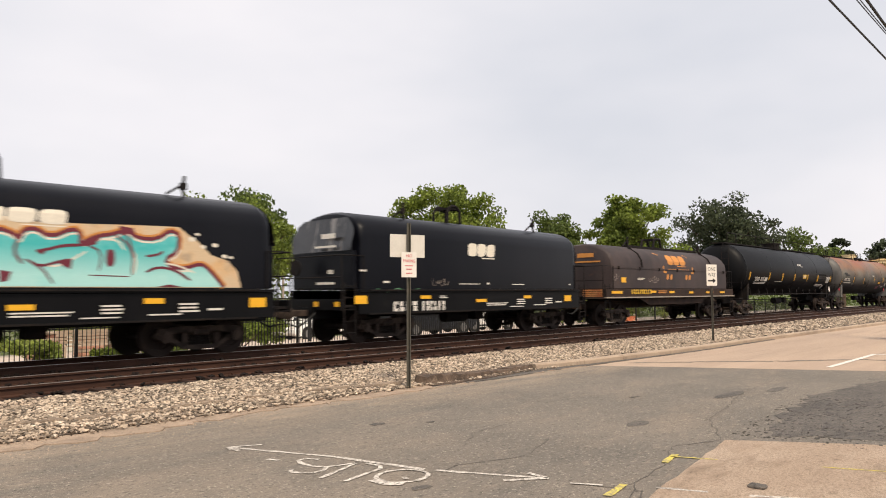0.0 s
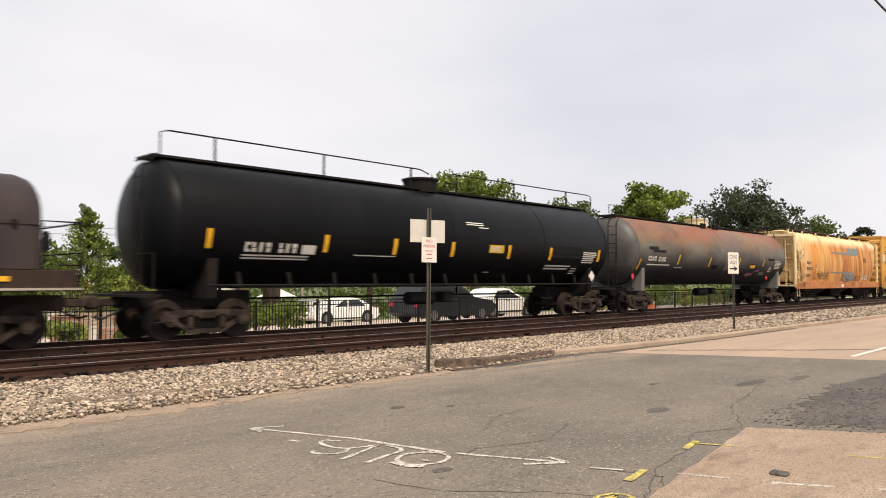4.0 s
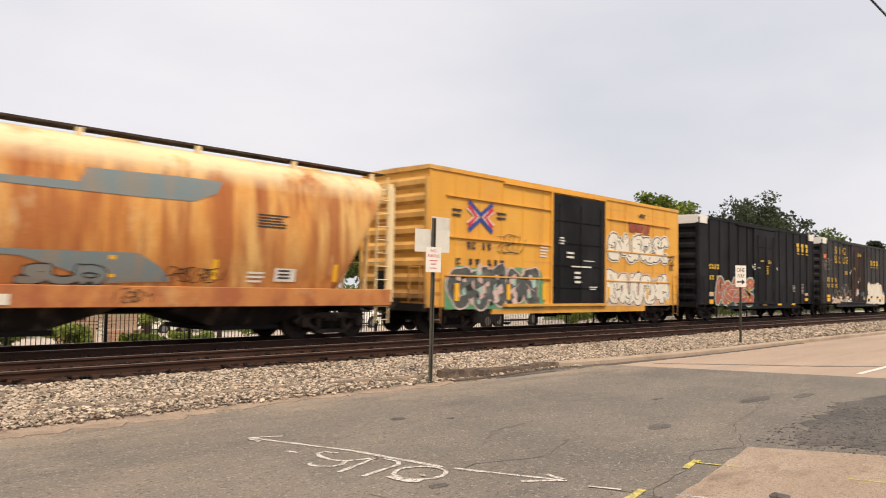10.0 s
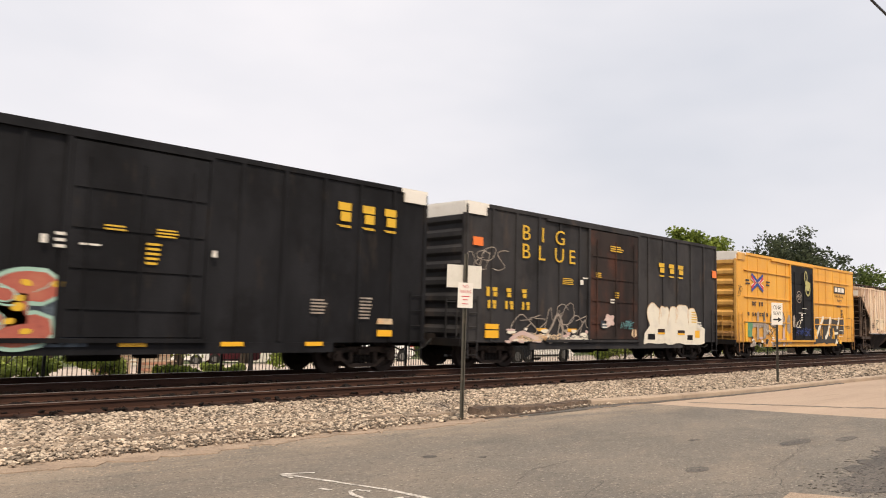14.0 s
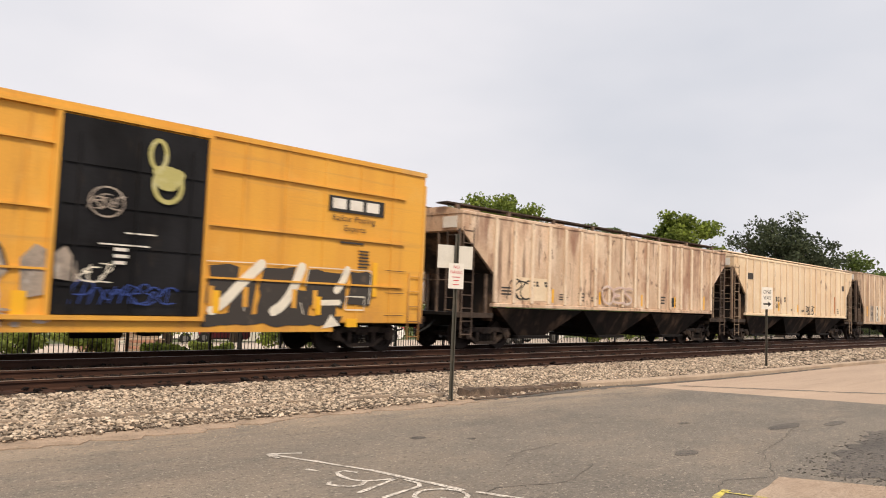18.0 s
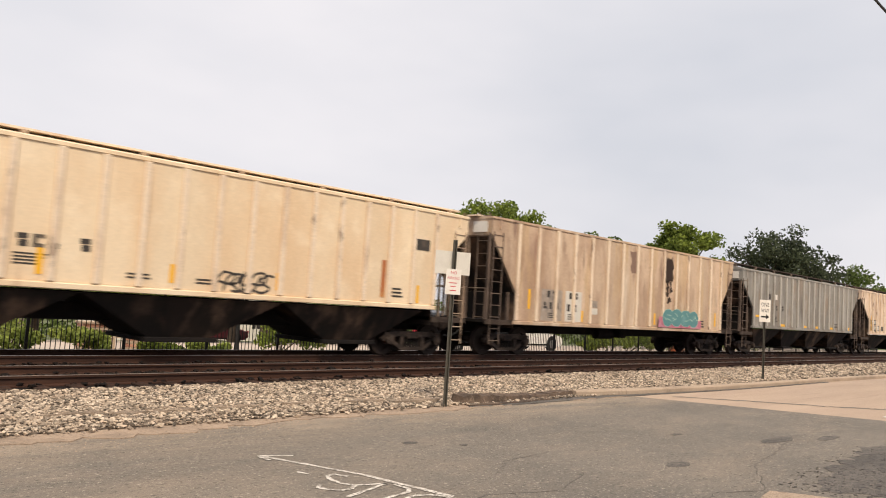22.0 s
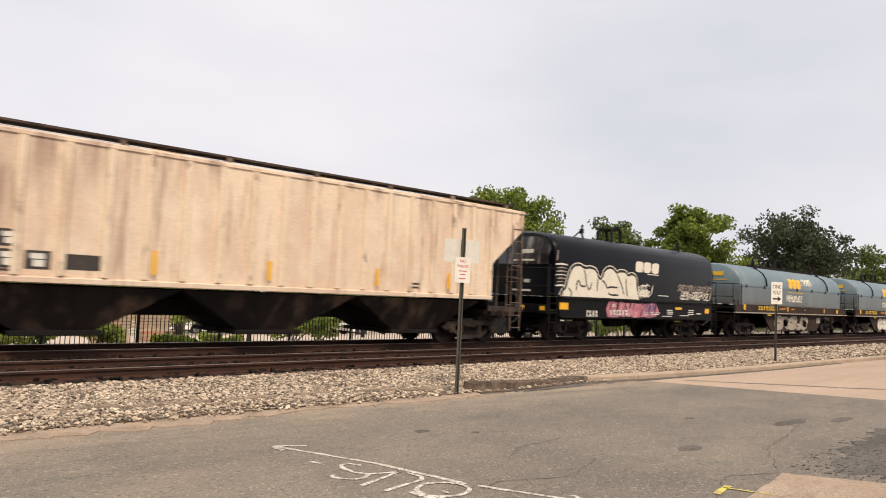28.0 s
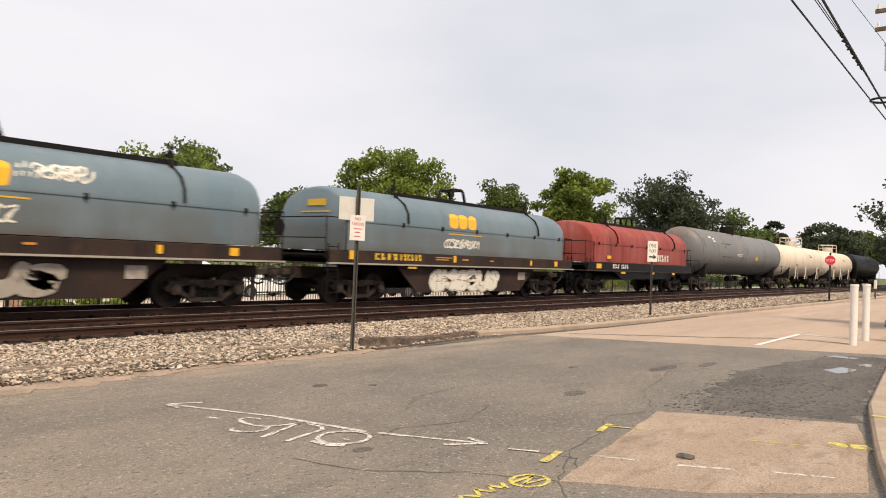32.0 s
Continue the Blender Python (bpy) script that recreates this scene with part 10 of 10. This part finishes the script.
for pts in ([(1.3, 2.14), (2.6, 2.17)], [(2.95, 2.17), (3.75, 2.18)], [(4.1, 2.16), (6.05, 2.17)], [(6.05, 2.16), (6.0, 1.3)], [(4.1, 2.12), (4.02, 1.7)], [(2.35, 1.4), (2.4, 1.05)], [(3.9, 1.3), (4.0, 1.0)], [(5.25, 1.48), (5.85, 1.48), (5.85, 1.14), (5.25, 1.14), (5.25, 1.48)]):
    stroke(car, "graffiti_stroke", pts, 0.045, sf, M_SPRAY_W, 0.0092)
paint_shape(car, "graffiti_wedge", [(4.56, 0.66), (5.1, 0.74), (4.82, 1.02)], sf, M_SPRAY_W, 0.0094, "", 2)
for x in (1.5, 2.35, 3.65, 4.25):
    part("yellow_gap", Shape().box(x, x + 0.13, sf(0) - 0.0097, sf(0), 1.15, 1.6), M_YELLOWBOX, car)
part("reflector", Shape().box(1.62, 1.78, sf(0) - 0.012, sf(0), 1.0, 1.5), M_REFLECT, car)
part("reflector", Shape().box(4.35, 4.5, sf(0) - 0.012, sf(0), 1.0, 1.45), M_REFLECT, car)
part("reflector", Shape().box(5.3, 5.65, sf(0) - 0.012, sf(0), 0.7, 0.92), M_REFLECT, car)
part("name_panel", Shape().box(4.6, 6.4, sf(0) - 0.006, sf(0), 3.62, 4.02), M_SPRAY_BLACK, car, "black name panel")
for k in range(3):
    part("name_block", Shape().box(4.72 + k * 0.54, 5.14 + k * 0.54, sf(0) - 0.011, sf(0), 3.7, 3.96), M_WHITE, car)
letters(car, "Railcar Pooling", 4.72, 3.40, 0.16, sf, M_LETTER_D, 1.05, "small dark slogan")
letters(car, "Experts", 5.1, 3.15, 0.16, sf, M_LETTER_D, 1.05, "small dark slogan")
data_bars(car, [(5.0, 2.8, 0.9, 0.1, 1), (5.6, 2.2, 0.4, 0.5, 6)], sf, M_LETTER_D)
dj = lambda z: -1.63
fat_stroke(car, "door_tag", [(0.42 + 0.30 * math.cos(a), 3.66 + 0.36 * math.sin(a)) for a in [0.35 * q for q in range(19)]], 0.10, dj, M_SPRAY_OLIVE, 0.004, "pale yellow sprayed loop")
fat_stroke(car, "door_tag", [(0.18 + 0.17 * math.cos(a), 4.28 + 0.30 * math.sin(a)) for a in [0.35 * q for q in range(19)]], 0.09, dj, M_SPRAY_OLIVE, 0.0045, "pale yellow sprayed loop")
paint_shape(car, "door_tag", bubble(0.42, 3.82, 0.62, 0.5, random.Random(43), 3, 18), dj, M_SPRAY_OLIVE, 0.003, "", 2)
fat_stroke(car, "door_tag", [(-0.8 + 0.34 * math.cos(a), 3.17 + 0.3 * math.sin(a)) for a in [0.35 * q for q in range(19)]], 0.035, dj, M_SPRAY_GREY, 0.004)
tag(car, -0.8, 3.17, 0.5, 0.35, 45, 0.05, dj, M_SPRAY_GREY, 0.0045, "RSNE")
tag(car, -0.3, 1.35, 1.9, 0.45, 46, 0.05, dj, M_EMBLEM_BLUE, 0.004)
tag(car, -0.9, 1.75, 0.5, 0.4, 50, 0.05, dj, M_SPRAY_W, 0.0045)
data_bars(car, [(-0.4, 2.55, 0.7, 0.06, 1), (-0.9, 2.3, 1.2, 0.06, 1), (-0.6, 1.9, 0.3, 0.4, 3)], lambda z: -1.63, M_LETTER_W)
tag(car, -7.55, 3.2, 0.5, 0.6, 47, 0.04, sf, M_SPRAY_BLACK, 0.006)
part("reflector", Shape().box(-2.35, -2.1, sf(0) - 0.02, sf(0), 0.85, 1.35), M_REFLECT, car)
part("reflector", Shape().box(6.1, 6.25, sf(0) - 0.012, sf(0), 1.5, 2.4), M_REFLECT, car)
for k in range(3):
    data_bars(car, [(6.55, 1.0 + 0.6 * k, 0.7, 0.03, 1)], sf, M_LETTER_D)


# hoppers
car, sf, _ = hop_k
part("pale_panel", Shape().box(-6.3, -4.45, sf(0) - 0.004, sf(0), 1.58, 2.32), M_PALE, car, "paler stencil panel")
tag(car, -5.95, 1.9, 0.9, 0.7, 51, 0.09, sf, M_SPRAY_BLACK, 0.008)
glyphs(car, -5.4, -4.55, 2.05, 2.22, 4, sf, M_LETTER_D, gaps=(2,))
throwup(car, -1.45, 0.75, 1.55, 2.3, "OES", lambda z: -1.62, M_SPRAY_BLUSH, M_SPRAY_W, 57, 0.09, 0.008, None, "thin pale outline graffiti")
reflectors(car, [(-4.3, -4.2, 1.55, 2.0), (-1.5, -1.4, 1.55, 2.0), (1.4, 1.5, 1.55, 2.0), (4.0, 4.1, 1.55, 2.0), (6.6, 6.7, 1.5, 2.1)], sf)
data_bars(car, [(-3.9, 1.62, 0.5, 0.25, 3), (-2.8, 1.6, 0.45, 0.35, 3), (-6.9, 1.7, 0.5, 0.3, 3), (2.9, 1.65, 0.4, 0.35, 3), (-2.0, 1.62, 0.4, 0.2, 2)], sf, M_LETTER_D)
part("dark_panel", Shape().box(3.7, 4.15, sf(0) - 0.005, sf(0), 1.58, 1.95), M_SPRAY_BLACK, car)

car, sf, _ = hop_l
glyphs(car, -5.3, -4.4, 2.15, 2.4, 3, sf, M_LETTER_D)
glyphs(car, -3.6, -2.2, 2.1, 2.35, 5, sf, M_LETTER_D, gaps=(3,))
part("black_panel", Shape().box(-7.0, -6.3, -1.56, -1.54, 3.1, 3.4), M_LETTER_D, car)
part("black_panel", Shape().box(6.3, 6.9, -1.56, -1.54, 3.0, 3.3), M_LETTER_D, car)
tag(car, 1.2, 1.72, 1.2, 0.5, 55, 0.10, sf, M_LETTER_D, 0.006)
reflectors(car, [(-3.2, -3.08, 1.6, 2.1), (-0.6, -0.5, 1.6, 2.0), (2.0, 2.1, 1.6, 2.0), (4.6, 4.7, 1.55, 1.95), (6.5, 6.6, 1.5, 2.0)], sf)
data_bars(car, [(-5.3, 1.75, 0.6, 0.25, 4), (-3.6, 1.75, 0.6, 0.25, 4), (-1.5, 1.62, 0.5, 0.15, 2), (5.6, 1.6, 0.4, 0.3, 3), (0.0, 1.6, 0.4, 0.15, 2)], sf, M_LETTER_D)
part("rust_runs", Shape().box(5.2, 5.35, sf(0) - 0.004, sf(0), 1.6, 2.6), M_ORANGESILL, car)

car, sf, _ = hop_m
gsf = lambda z: -1.62
part("pale_panel", Shape().box(-5.9, -4.75, sf(0) - 0.004, sf(0), 1.2, 2.25), M_SPRAY_GREY, car, "paler stencil panel")
part("pale_panel", Shape().box(-4.55, -3.6, sf(0) - 0.004, sf(0), 1.2, 2.25), M_SIGNBACK, car, "paler stencil panel")
glyphs(car, -5.65, -5.0, 1.98, 2.2, 2, sf, M_LETTER_D)
glyphs(car, -4.4, -3.8, 1.98, 2.2, 2, sf, M_LETTER_D)
glyphs(car, -5.8, -4.9, 1.6, 1.82, 3, sf, M_LETTER_D)
glyphs(car, -4.5, -3.85, 1.55, 1.8, 2, sf, M_LETTER_D)
data_bars(car, [(-5.5, 1.28, 0.5, 0.2, 3), (-4.4, 1.25, 0.45, 0.22, 3), (5.25, 1.2, 0.5, 0.35, 3)], sf, M_LETTER_D)
paint_shape(car, "graffiti_cloud", [(1.65, 1.16), (5.3, 1.16), (5.3, 1.5), (1.7, 1.6)], gsf, M_SPRAY_PINK, 0.002, "pink fade beside the graffiti", 2)
throwup(car, 1.95, 5.0, 1.2, 1.95, "DOCO".replace("D", "O"), gsf, M_SPRAY_DTEAL, M_SPRAY_MINT, 61, 0.62, 0.02, None, "dull teal bubble graffiti")
reflectors(car, [(-6.6, -6.48, 1.55, 2.2), (-3.6, -3.48, 1.2, 1.6), (-1.0, -0.88, 1.25, 1.7), (1.4, 1.52, 1.25, 1.7), (6.7, 6.82, 1.3, 1.9)], sf)
for k, (x0, x1, z0, z1) in enumerate(((2.15, 2.85, 3.0, 4.05), (2.3, 2.55, 2.45, 3.1), (2.62, 2.8, 2.6, 3.05), (-0.45, 0.1, 3.1, 4.05), (2.4, 2.7, 2.15, 2.4))):
    paint_shape(car, "rust_smear", ragged([(x0, z0), (x1, z0 + 0.05), (x1, z1), (x0, z1)], 0.17, 61 + k, 0.1), sf, M_RUSTBROWN if k != 3 else M_USTAIN, 0.0035, "dark rust smear below the hatch" if k == 0 else "", 3)
part("grey_square", Shape().box(-3.1, -2.6, sf(0) - 0.004, sf(0), 1.75, 2.0), M_SPRAY_GREY, car)
part("white_square", Shape().box(-3.1, -2.6, sf(0) - 0.004, sf(0), 1.5, 1.72), M_SIGNBACK, car)

car, sf, _ = hop_n
part("mark_panel", Shape().box(-5.7, -5.2, sf(0) - 0.004, sf(0), 2.85, 3.1), M_LETTER_D, car)
part("mark_panel", Shape().box(-4.9, -4.35, sf(0) - 0.004, sf(0), 2.85, 3.1), M_LETTER_W, car)
glyphs(car, -5.7, -5.2, 2.3, 2.55, 2, sf, M_LETTER_D)
glyphs(car, -4.8, -4.3, 2.3, 2.55, 2, sf, M_LETTER_D)
glyphs(car, -4.0, -3.5, 2.3, 2.55, 2, sf, M_LETTER_D)
reflectors(car, [(-3.9, -3.2, 1.5, 1.62), (-0.8, -0.2, 1.5, 1.62), (1.2, 1.7, 1.5, 1.62), (3.6, 4.1, 1.5, 1.62), (6.5, 7.0, 1.5, 1.68), (-7.0, -6.5, 1.9, 2.0)], sf)
data_bars(car, [(-5.7, 1.7, 0.5, 0.3, 4), (-4.8, 1.7, 0.5, 0.3, 4), (4.3, 1.6, 0.6, 0.25, 3)], sf, M_LETTER_D)

car, sf, _ = hop_o
for x0, x1, z0, z1, n in ((-6.95, -6.3, 2.0, 2.32, 2), (-6.2, -5.55, 2.0, 2.32, 2), (-6.95, -6.3, 1.6, 1.95, 2), (-6.2, -5.55, 1.6, 1.95, 2), (-5.45, -5.0, 1.6, 1.95, 1)):
    part("black_panel", Shape().box(x0, x1, sf(0) - 0.004, sf(0), z0, z1), M_LETTER_D, car, "black stencil panel")
    glyphs(car, x0 + 0.05, x1 - 0.05, z0 + 0.05, z1 - 0.05, n, lambda z: sf(z) - 0.003, M_LETTER_W)
part("black_panel", Shape().box(-4.75, -4.1, sf(0) - 0.004, sf(0), 1.62, 1.92), M_LETTER_D, car)
reflectors(car, [(-7.08, -6.97, 1.6, 2.6), (-3.1, -3.0, 1.6, 2.1), (-0.4, -0.3, 1.6, 2.05), (2.8, 2.9, 1.6, 2.05), (5.4, 5.5, 1.6, 2.05)], lambda z: sf(z) - 0.075)
data_bars(car, [(-6.0, 1.52, 0.5, 0.08, 1), (4.0, 1.55, 0.4, 0.2, 2)], sf, M_LETTER_D)
for c in (hop_k, hop_l, hop_m, hop_n, hop_o):
    he_ = c[2][1]
    part("end_label", Shape().box(-he_ - 0.035, -he_ - 0.022, -1.35, -0.75, c[2][3] - 0.42, c[2][3] - 0.08), M_WHITE if c is not hop_o else M_LETTER_D, c[0])

# graffitied black coil car
car, sf, _ = coil_p
block_logo(car, -0.75, 0.98, 2.54, 3.02, sf, M_SPRAY_W)

outer = smooth_line([(-5.3, 1.56), (-5.22, 1.72), (-5.0, 1.85), (-4.89, 2.27), (-4.65, 2.59), (-4.3, 2.66), (-3.97, 2.54), (-3.6, 2.6), (-3.26, 2.5), (-3.16, 2.24), (-2.92, 2.2), (-2.74, 2.58), (-2.31, 2.68), (-1.96, 2.45), (-1.86, 2.55), (-1.4, 2.56), (-1.24, 2.4), (-0.98, 2.5), (-0.66, 2.41), (-0.6, 1.96), (-0.38, 1.56)], 1)
for name, grow, m, dep in (("graffiti_halo", 0.085, M_SPRAY_W, 0.005), ("graffiti_outline", 0.05, M_SPRAY_BLACK, 0.0065)):
    stroke(car, name, outer, 0.05 + 2 * grow, sf, m, dep, True)
paint_shape(car, "graffiti_letters", outer, sf, M_SPRAY_W, 0.0085, "fat white block graffiti letters with black edges", 9)
stroke(car, "graffiti_edge", outer, 0.035, sf, M_SPRAY_BLACK, 0.0105, True)
for pts in ([(-4.45, 1.76), (-4.42, 2.08), (-4.3, 2.14), (-4.21, 1.93), (-3.9, 1.94)], [(-4.02, 2.54), (-3.91, 2.25), (-3.87, 2.0), (-3.66, 1.78), (-3.54, 2.1)], [(-3.18, 2.25), (-3.21, 1.78)], [(-2.92, 2.18), (-2.72, 2.12), (-2.57, 1.9), (-2.43, 1.98), (-1.89, 1.96)], [(-2.5, 1.76), (-2.37, 1.68), (-1.83, 1.69)], [(-1.95, 2.45), (-1.6, 2.02), (-1.5, 1.72)], [(-1.36, 2.32), (-1.33, 1.94), (-1.2, 1.62)], [(-4.9, 1.85), (-4.72, 1.72), (-4.74, 1.58)]):
    stroke(car, "graffiti_stroke", smooth_line(pts, 1), 0.075, sf, M_SPRAY_BLACK, 0.0115)
for k in range(7):
    z = 1.9 + 0.12 * k
    stroke(car, "sprayed_hatch", [(-5.62 + 0.05 * (k % 3), z), (-5.3, z + 0.03), (-4.98 - 0.06 * (k % 2), z + 0.01)], 0.05 if k % 2 else 0.08, sf, M_SPRAY_GREY if k % 3 else M_SPRAY_W, 0.0045)
stroke(car, "sprayed_hatch", [(-5.55, 2.75), (-5.5, 3.1)], 0.12, sf, M_SPRAY_GREY, 0.0045)
tag(car, -0.05, 1.92, 0.85, 0.5, 82, 0.08, sf, M_SPRAY_W, 0.007)
tag(car, -0.1, 1.8, 0.7, 0.3, 85, 0.09, sf, M_SPRAY_W, 0.0074)
tag(car, 4.0, 1.82, 2.4, 0.36, 83, 0.07, sf, M_SPRAY_W, 0.007)
tag(car, 3.2, 2.12, 1.3, 0.3, 87, 0.06, sf, M_SPRAY_GREY, 0.0072)
tag(car, 4.7, 2.1, 1.4, 0.34, 88, 0.055, sf, M_SPRAY_GREY, 0.0074)
glyphs(car, -3.9, -3.2, 0.88, 1.1, 4, sill, M_LETTER_W)
paint_shape(car, "graffiti_cloud", ragged([(-2.6, 0.88), (0.7, 0.88), (0.95, 1.15), (0.7, 1.44), (-2.5, 1.45), (-2.7, 1.2)], 0.1, 510, 0.25), lambda z: -1.56, M_SPRAY_PINK, 0.004, "pink and purple graffiti on the sill", 2)
rnd = random.Random(511)
for k in range(30):
    x, z, l = rnd.uniform(-2.5, 0.6), rnd.uniform(0.92, 1.4), rnd.uniform(0.12, 0.4)
    m = rnd.choice((M_SPRAY_PURPLE, M_SPRAY_BLUSH, M_SPRAY_BLACK, M_SPRAY_BLACK)) if -1.9 < x < 0.1 else rnd.choice((M_SPRAY_PURPLE, M_SPRAY_BLACK, M_SPRAY_PURPLE))
    w = 0.22 if k % 2 else 0.4
    paint_shape(car, "graffiti_block", [(x, max(0.88, z - 0.6 * l)), (x + w * l, max(0.9, z - 0.5 * l)), (x + 0.3 * l + w * l, min(1.45, z + 0.6 * l)), (x + 0.3 * l, min(1.44, z + 0.55 * l))], lambda z: -1.56, m, 0.008 + 0.0003 * k, "", 2)
glyphs(car, -2.5, -1.3, 0.95, 1.15, 6, lambda z: -1.585, M_LETTER_W)
data_bars(car, [(1.0, 1.72, 0.9, 0.06, 1)], sf, M_LETTER_W)

# blue coil cars
for c, dx, seed in ((coil_q, 0.0, 90), (coil_r, -0.55, 95)):
    car, sf, (z0, z1, hx, hb) = c
    block_logo(car, -1.07 + dx, 0.55 + dx, 2.42, 3.0, sf, M_REFLECT)
    data_bars(car, [(-1.1 + dx, 2.26, 2.1, 0.07, 1)], sf, M_LETTER_Y)
    glyphs(car, -4.85 + dx, -3.75 + dx, 1.33, 1.53, 4, sill, M_LETTER_Y)
    glyphs(car, -3.7 + dx, -2.6 + dx, 1.33, 1.53, 6, sill, M_LETTER_Y)
    reflectors(car, [(-6.45, -6.25, 1.32, 1.58), (-1.42, -1.28, 1.32, 1.56), (3.65, 3.78, 1.3, 1.5), (5.6, 5.85, 1.3, 1.5), (-3.8, -3.4, 1.08, 1.14)], sill)
    data_bars(car, [(-2.4, 1.36, 0.9, 0.14, 2), (-0.9, 1.36, 0.4, 0.12, 1), (0.8, 1.36, 0.3, 0.1, 1)], sill, M_LETTER_O)
    fb = lambda z: -1.415
    tag(car, -0.3 + dx, 1.98, 1.9, 0.34, seed, 0.09, sf, M_SPRAY_W, 0.007)
    throwup(car, -2.7 - 0.3 * dx, 1.75 + 0.2 * dx, 0.32, 1.12, "CKEZUS" if dx else "CREUS", fb, M_SPRAY_W if dx else M_SPRAY_STONE, M_SPRAY_GREY if dx else M_UNDER, seed + 1, 0.44, 0.02, M_SPRAY_W if dx else None, "pale blocky graffiti letters on the web", slant=0.12)
    part("web_panel", Shape().box(3.0, 3.5, -1.424, -1.412, 0.72, 1.02), M_SPRAY_GREY, car)
    for s in (-1, 1):
        data_x = s * (hx + 0.012)
        part("end_mark", Shape().box(min(data_x, data_x + s * 0.006), max(data_x, data_x + s * 0.006), -0.6, 0.2, 2.9, 3.1), M_LETTER_Y, car)
        part("end_mark", Shape().box(min(data_x, data_x + s * 0.006), max(data_x, data_x + s * 0.006), -0.8, 0.5, 2.7, 2.74), M_LETTER_Y, car)
    part("pale_deck_edge", Shape().box(-hb, hb, -1.6, -1.5, z0 - 0.03, z0 + 0.015), M_ROOFGREY, car, "worn bright deck edge")
car, sf, _ = coil_q
tag(car, 1.5, 2.88, 1.5, 0.34, 99, 0.09, sf, M_SPRAY_W, 0.007)
car, sf, _ = coil_c
part("pale_deck_edge", Shape().box(-6.9, 6.9, -1.6, -1.5, 1.17, 1.215), M_ROOFGREY, car, "worn bright deck edge")

# red coil car, grey and white tanks
car, sf, (z0, z1, hx, hb) = coil_s
glyphs(car, -4.2, -2.4, 1.3, 1.5, 9, sill, M_LETTER_W, gaps=(4,))
glyphs(car, 1.2, 3.2, 1.75, 2.1, 6, sf, M_LETTER_W)
reflectors(car, [(-5.9, -5.4, 1.28, 1.5), (-3.2, -2.7, 1.05, 1.15), (0.6, 1.0, 1.05, 1.15), (3.6, 4.0, 1.05, 1.15), (-4.8, -4.4, 1.75, 1.9)], sill)
for k in range(9):
    x = -hx + 0.4 + k * (2 * hx - 0.8) / 8
    rib = [(x + d, sf(z) - 0.012, z) for z in (1.6, 2.0, 2.46, 2.8, 3.1, 3.35) for d in (-0.05, 0.05)]
    part("hood_rib", Shape().add(rib, [(2 * i, 2 * i + 1, 2 * i + 3, 2 * i + 2) for i in range(5)]), M_RED, car)
car, sf, ht = tank_t
part("dark_patch", Shape().add([(x, sf(z) - 0.005, z) for x, z in ((-5.6, 2.3), (-3.6, 2.3), (-3.6, 3.2), (-5.6, 3.2))], [(0, 1, 2, 3)]), M_BLACK, car, "black repainted rectangle")
data_bars(car, [(-7.2, 3.2, 0.5, 0.3, 2), (-2.4, 2.4, 1.4, 0.2, 2), (-7.8, 3.4, 0.5, 0.2, 1)], sf, M_LETTER_W)
part("placard", Shape().add([(x, sf(z) - 0.007, z) for x, z in ((2.2, 2.2), (2.8, 2.2), (2.8, 2.5), (2.2, 2.5))], [(0, 1, 2, 3)]), M_LETTER_Y, car)
for c in (tank_u, tank_v):
    car, sf, ht = c
    data_bars(car, [(1.5, 2.9, 1.2, 0.25, 2), (-4.0, 2.0, 1.0, 0.2, 2)], sf, M_LETTER_D)
    for x in (-4.4, -0.6, 4.2):
        part("side_ladder", Shape().tube([(x - 0.5, -1.5, 0.9), (x, -1.5, 2.0), (x + 0.5, -1.5, 0.9)], 0.04, 6), M_WHITETANK, car)


# ---------------------------------------------------------------- what moves
def motions():
    """The train rolls by at an even pace and its wheels turn."""
    end = 32.0
    for car, place in TRAIN:
        walk(car, [(t, pose(place - SPEED * t, FAR_TRACK, RAIL_TOP)) for t in (0.0, 8.0, 16.0, 24.0, 32.0)])
        keys = car.animation_data
        for curve in keys.action.layers[0].strips[0].channelbag(keys.action_slot).fcurves:
            for key in curve.keyframe_points:
                key.interpolation = "LINEAR"
    step = 1 / 15
    rows = [(k * step, -math.degrees(SPEED * k * step / WHEEL_R)) for k in range(int(end / step) + 1)]
    first = {}
    for k, ws in WHEELS:
        if k not in first:
            walk(ws, [(t, pose(ws.location.x, 0, 0, 0, a, 0)) for t, a in rows])
            first[k] = ws
        else:
            ws.rotation_mode = "QUATERNION"
            ws.animation_data_create()
            ws.animation_data.action = first[k].animation_data.action
            ws.animation_data.action_slot = first[k].animation_data.action_slot


motions()
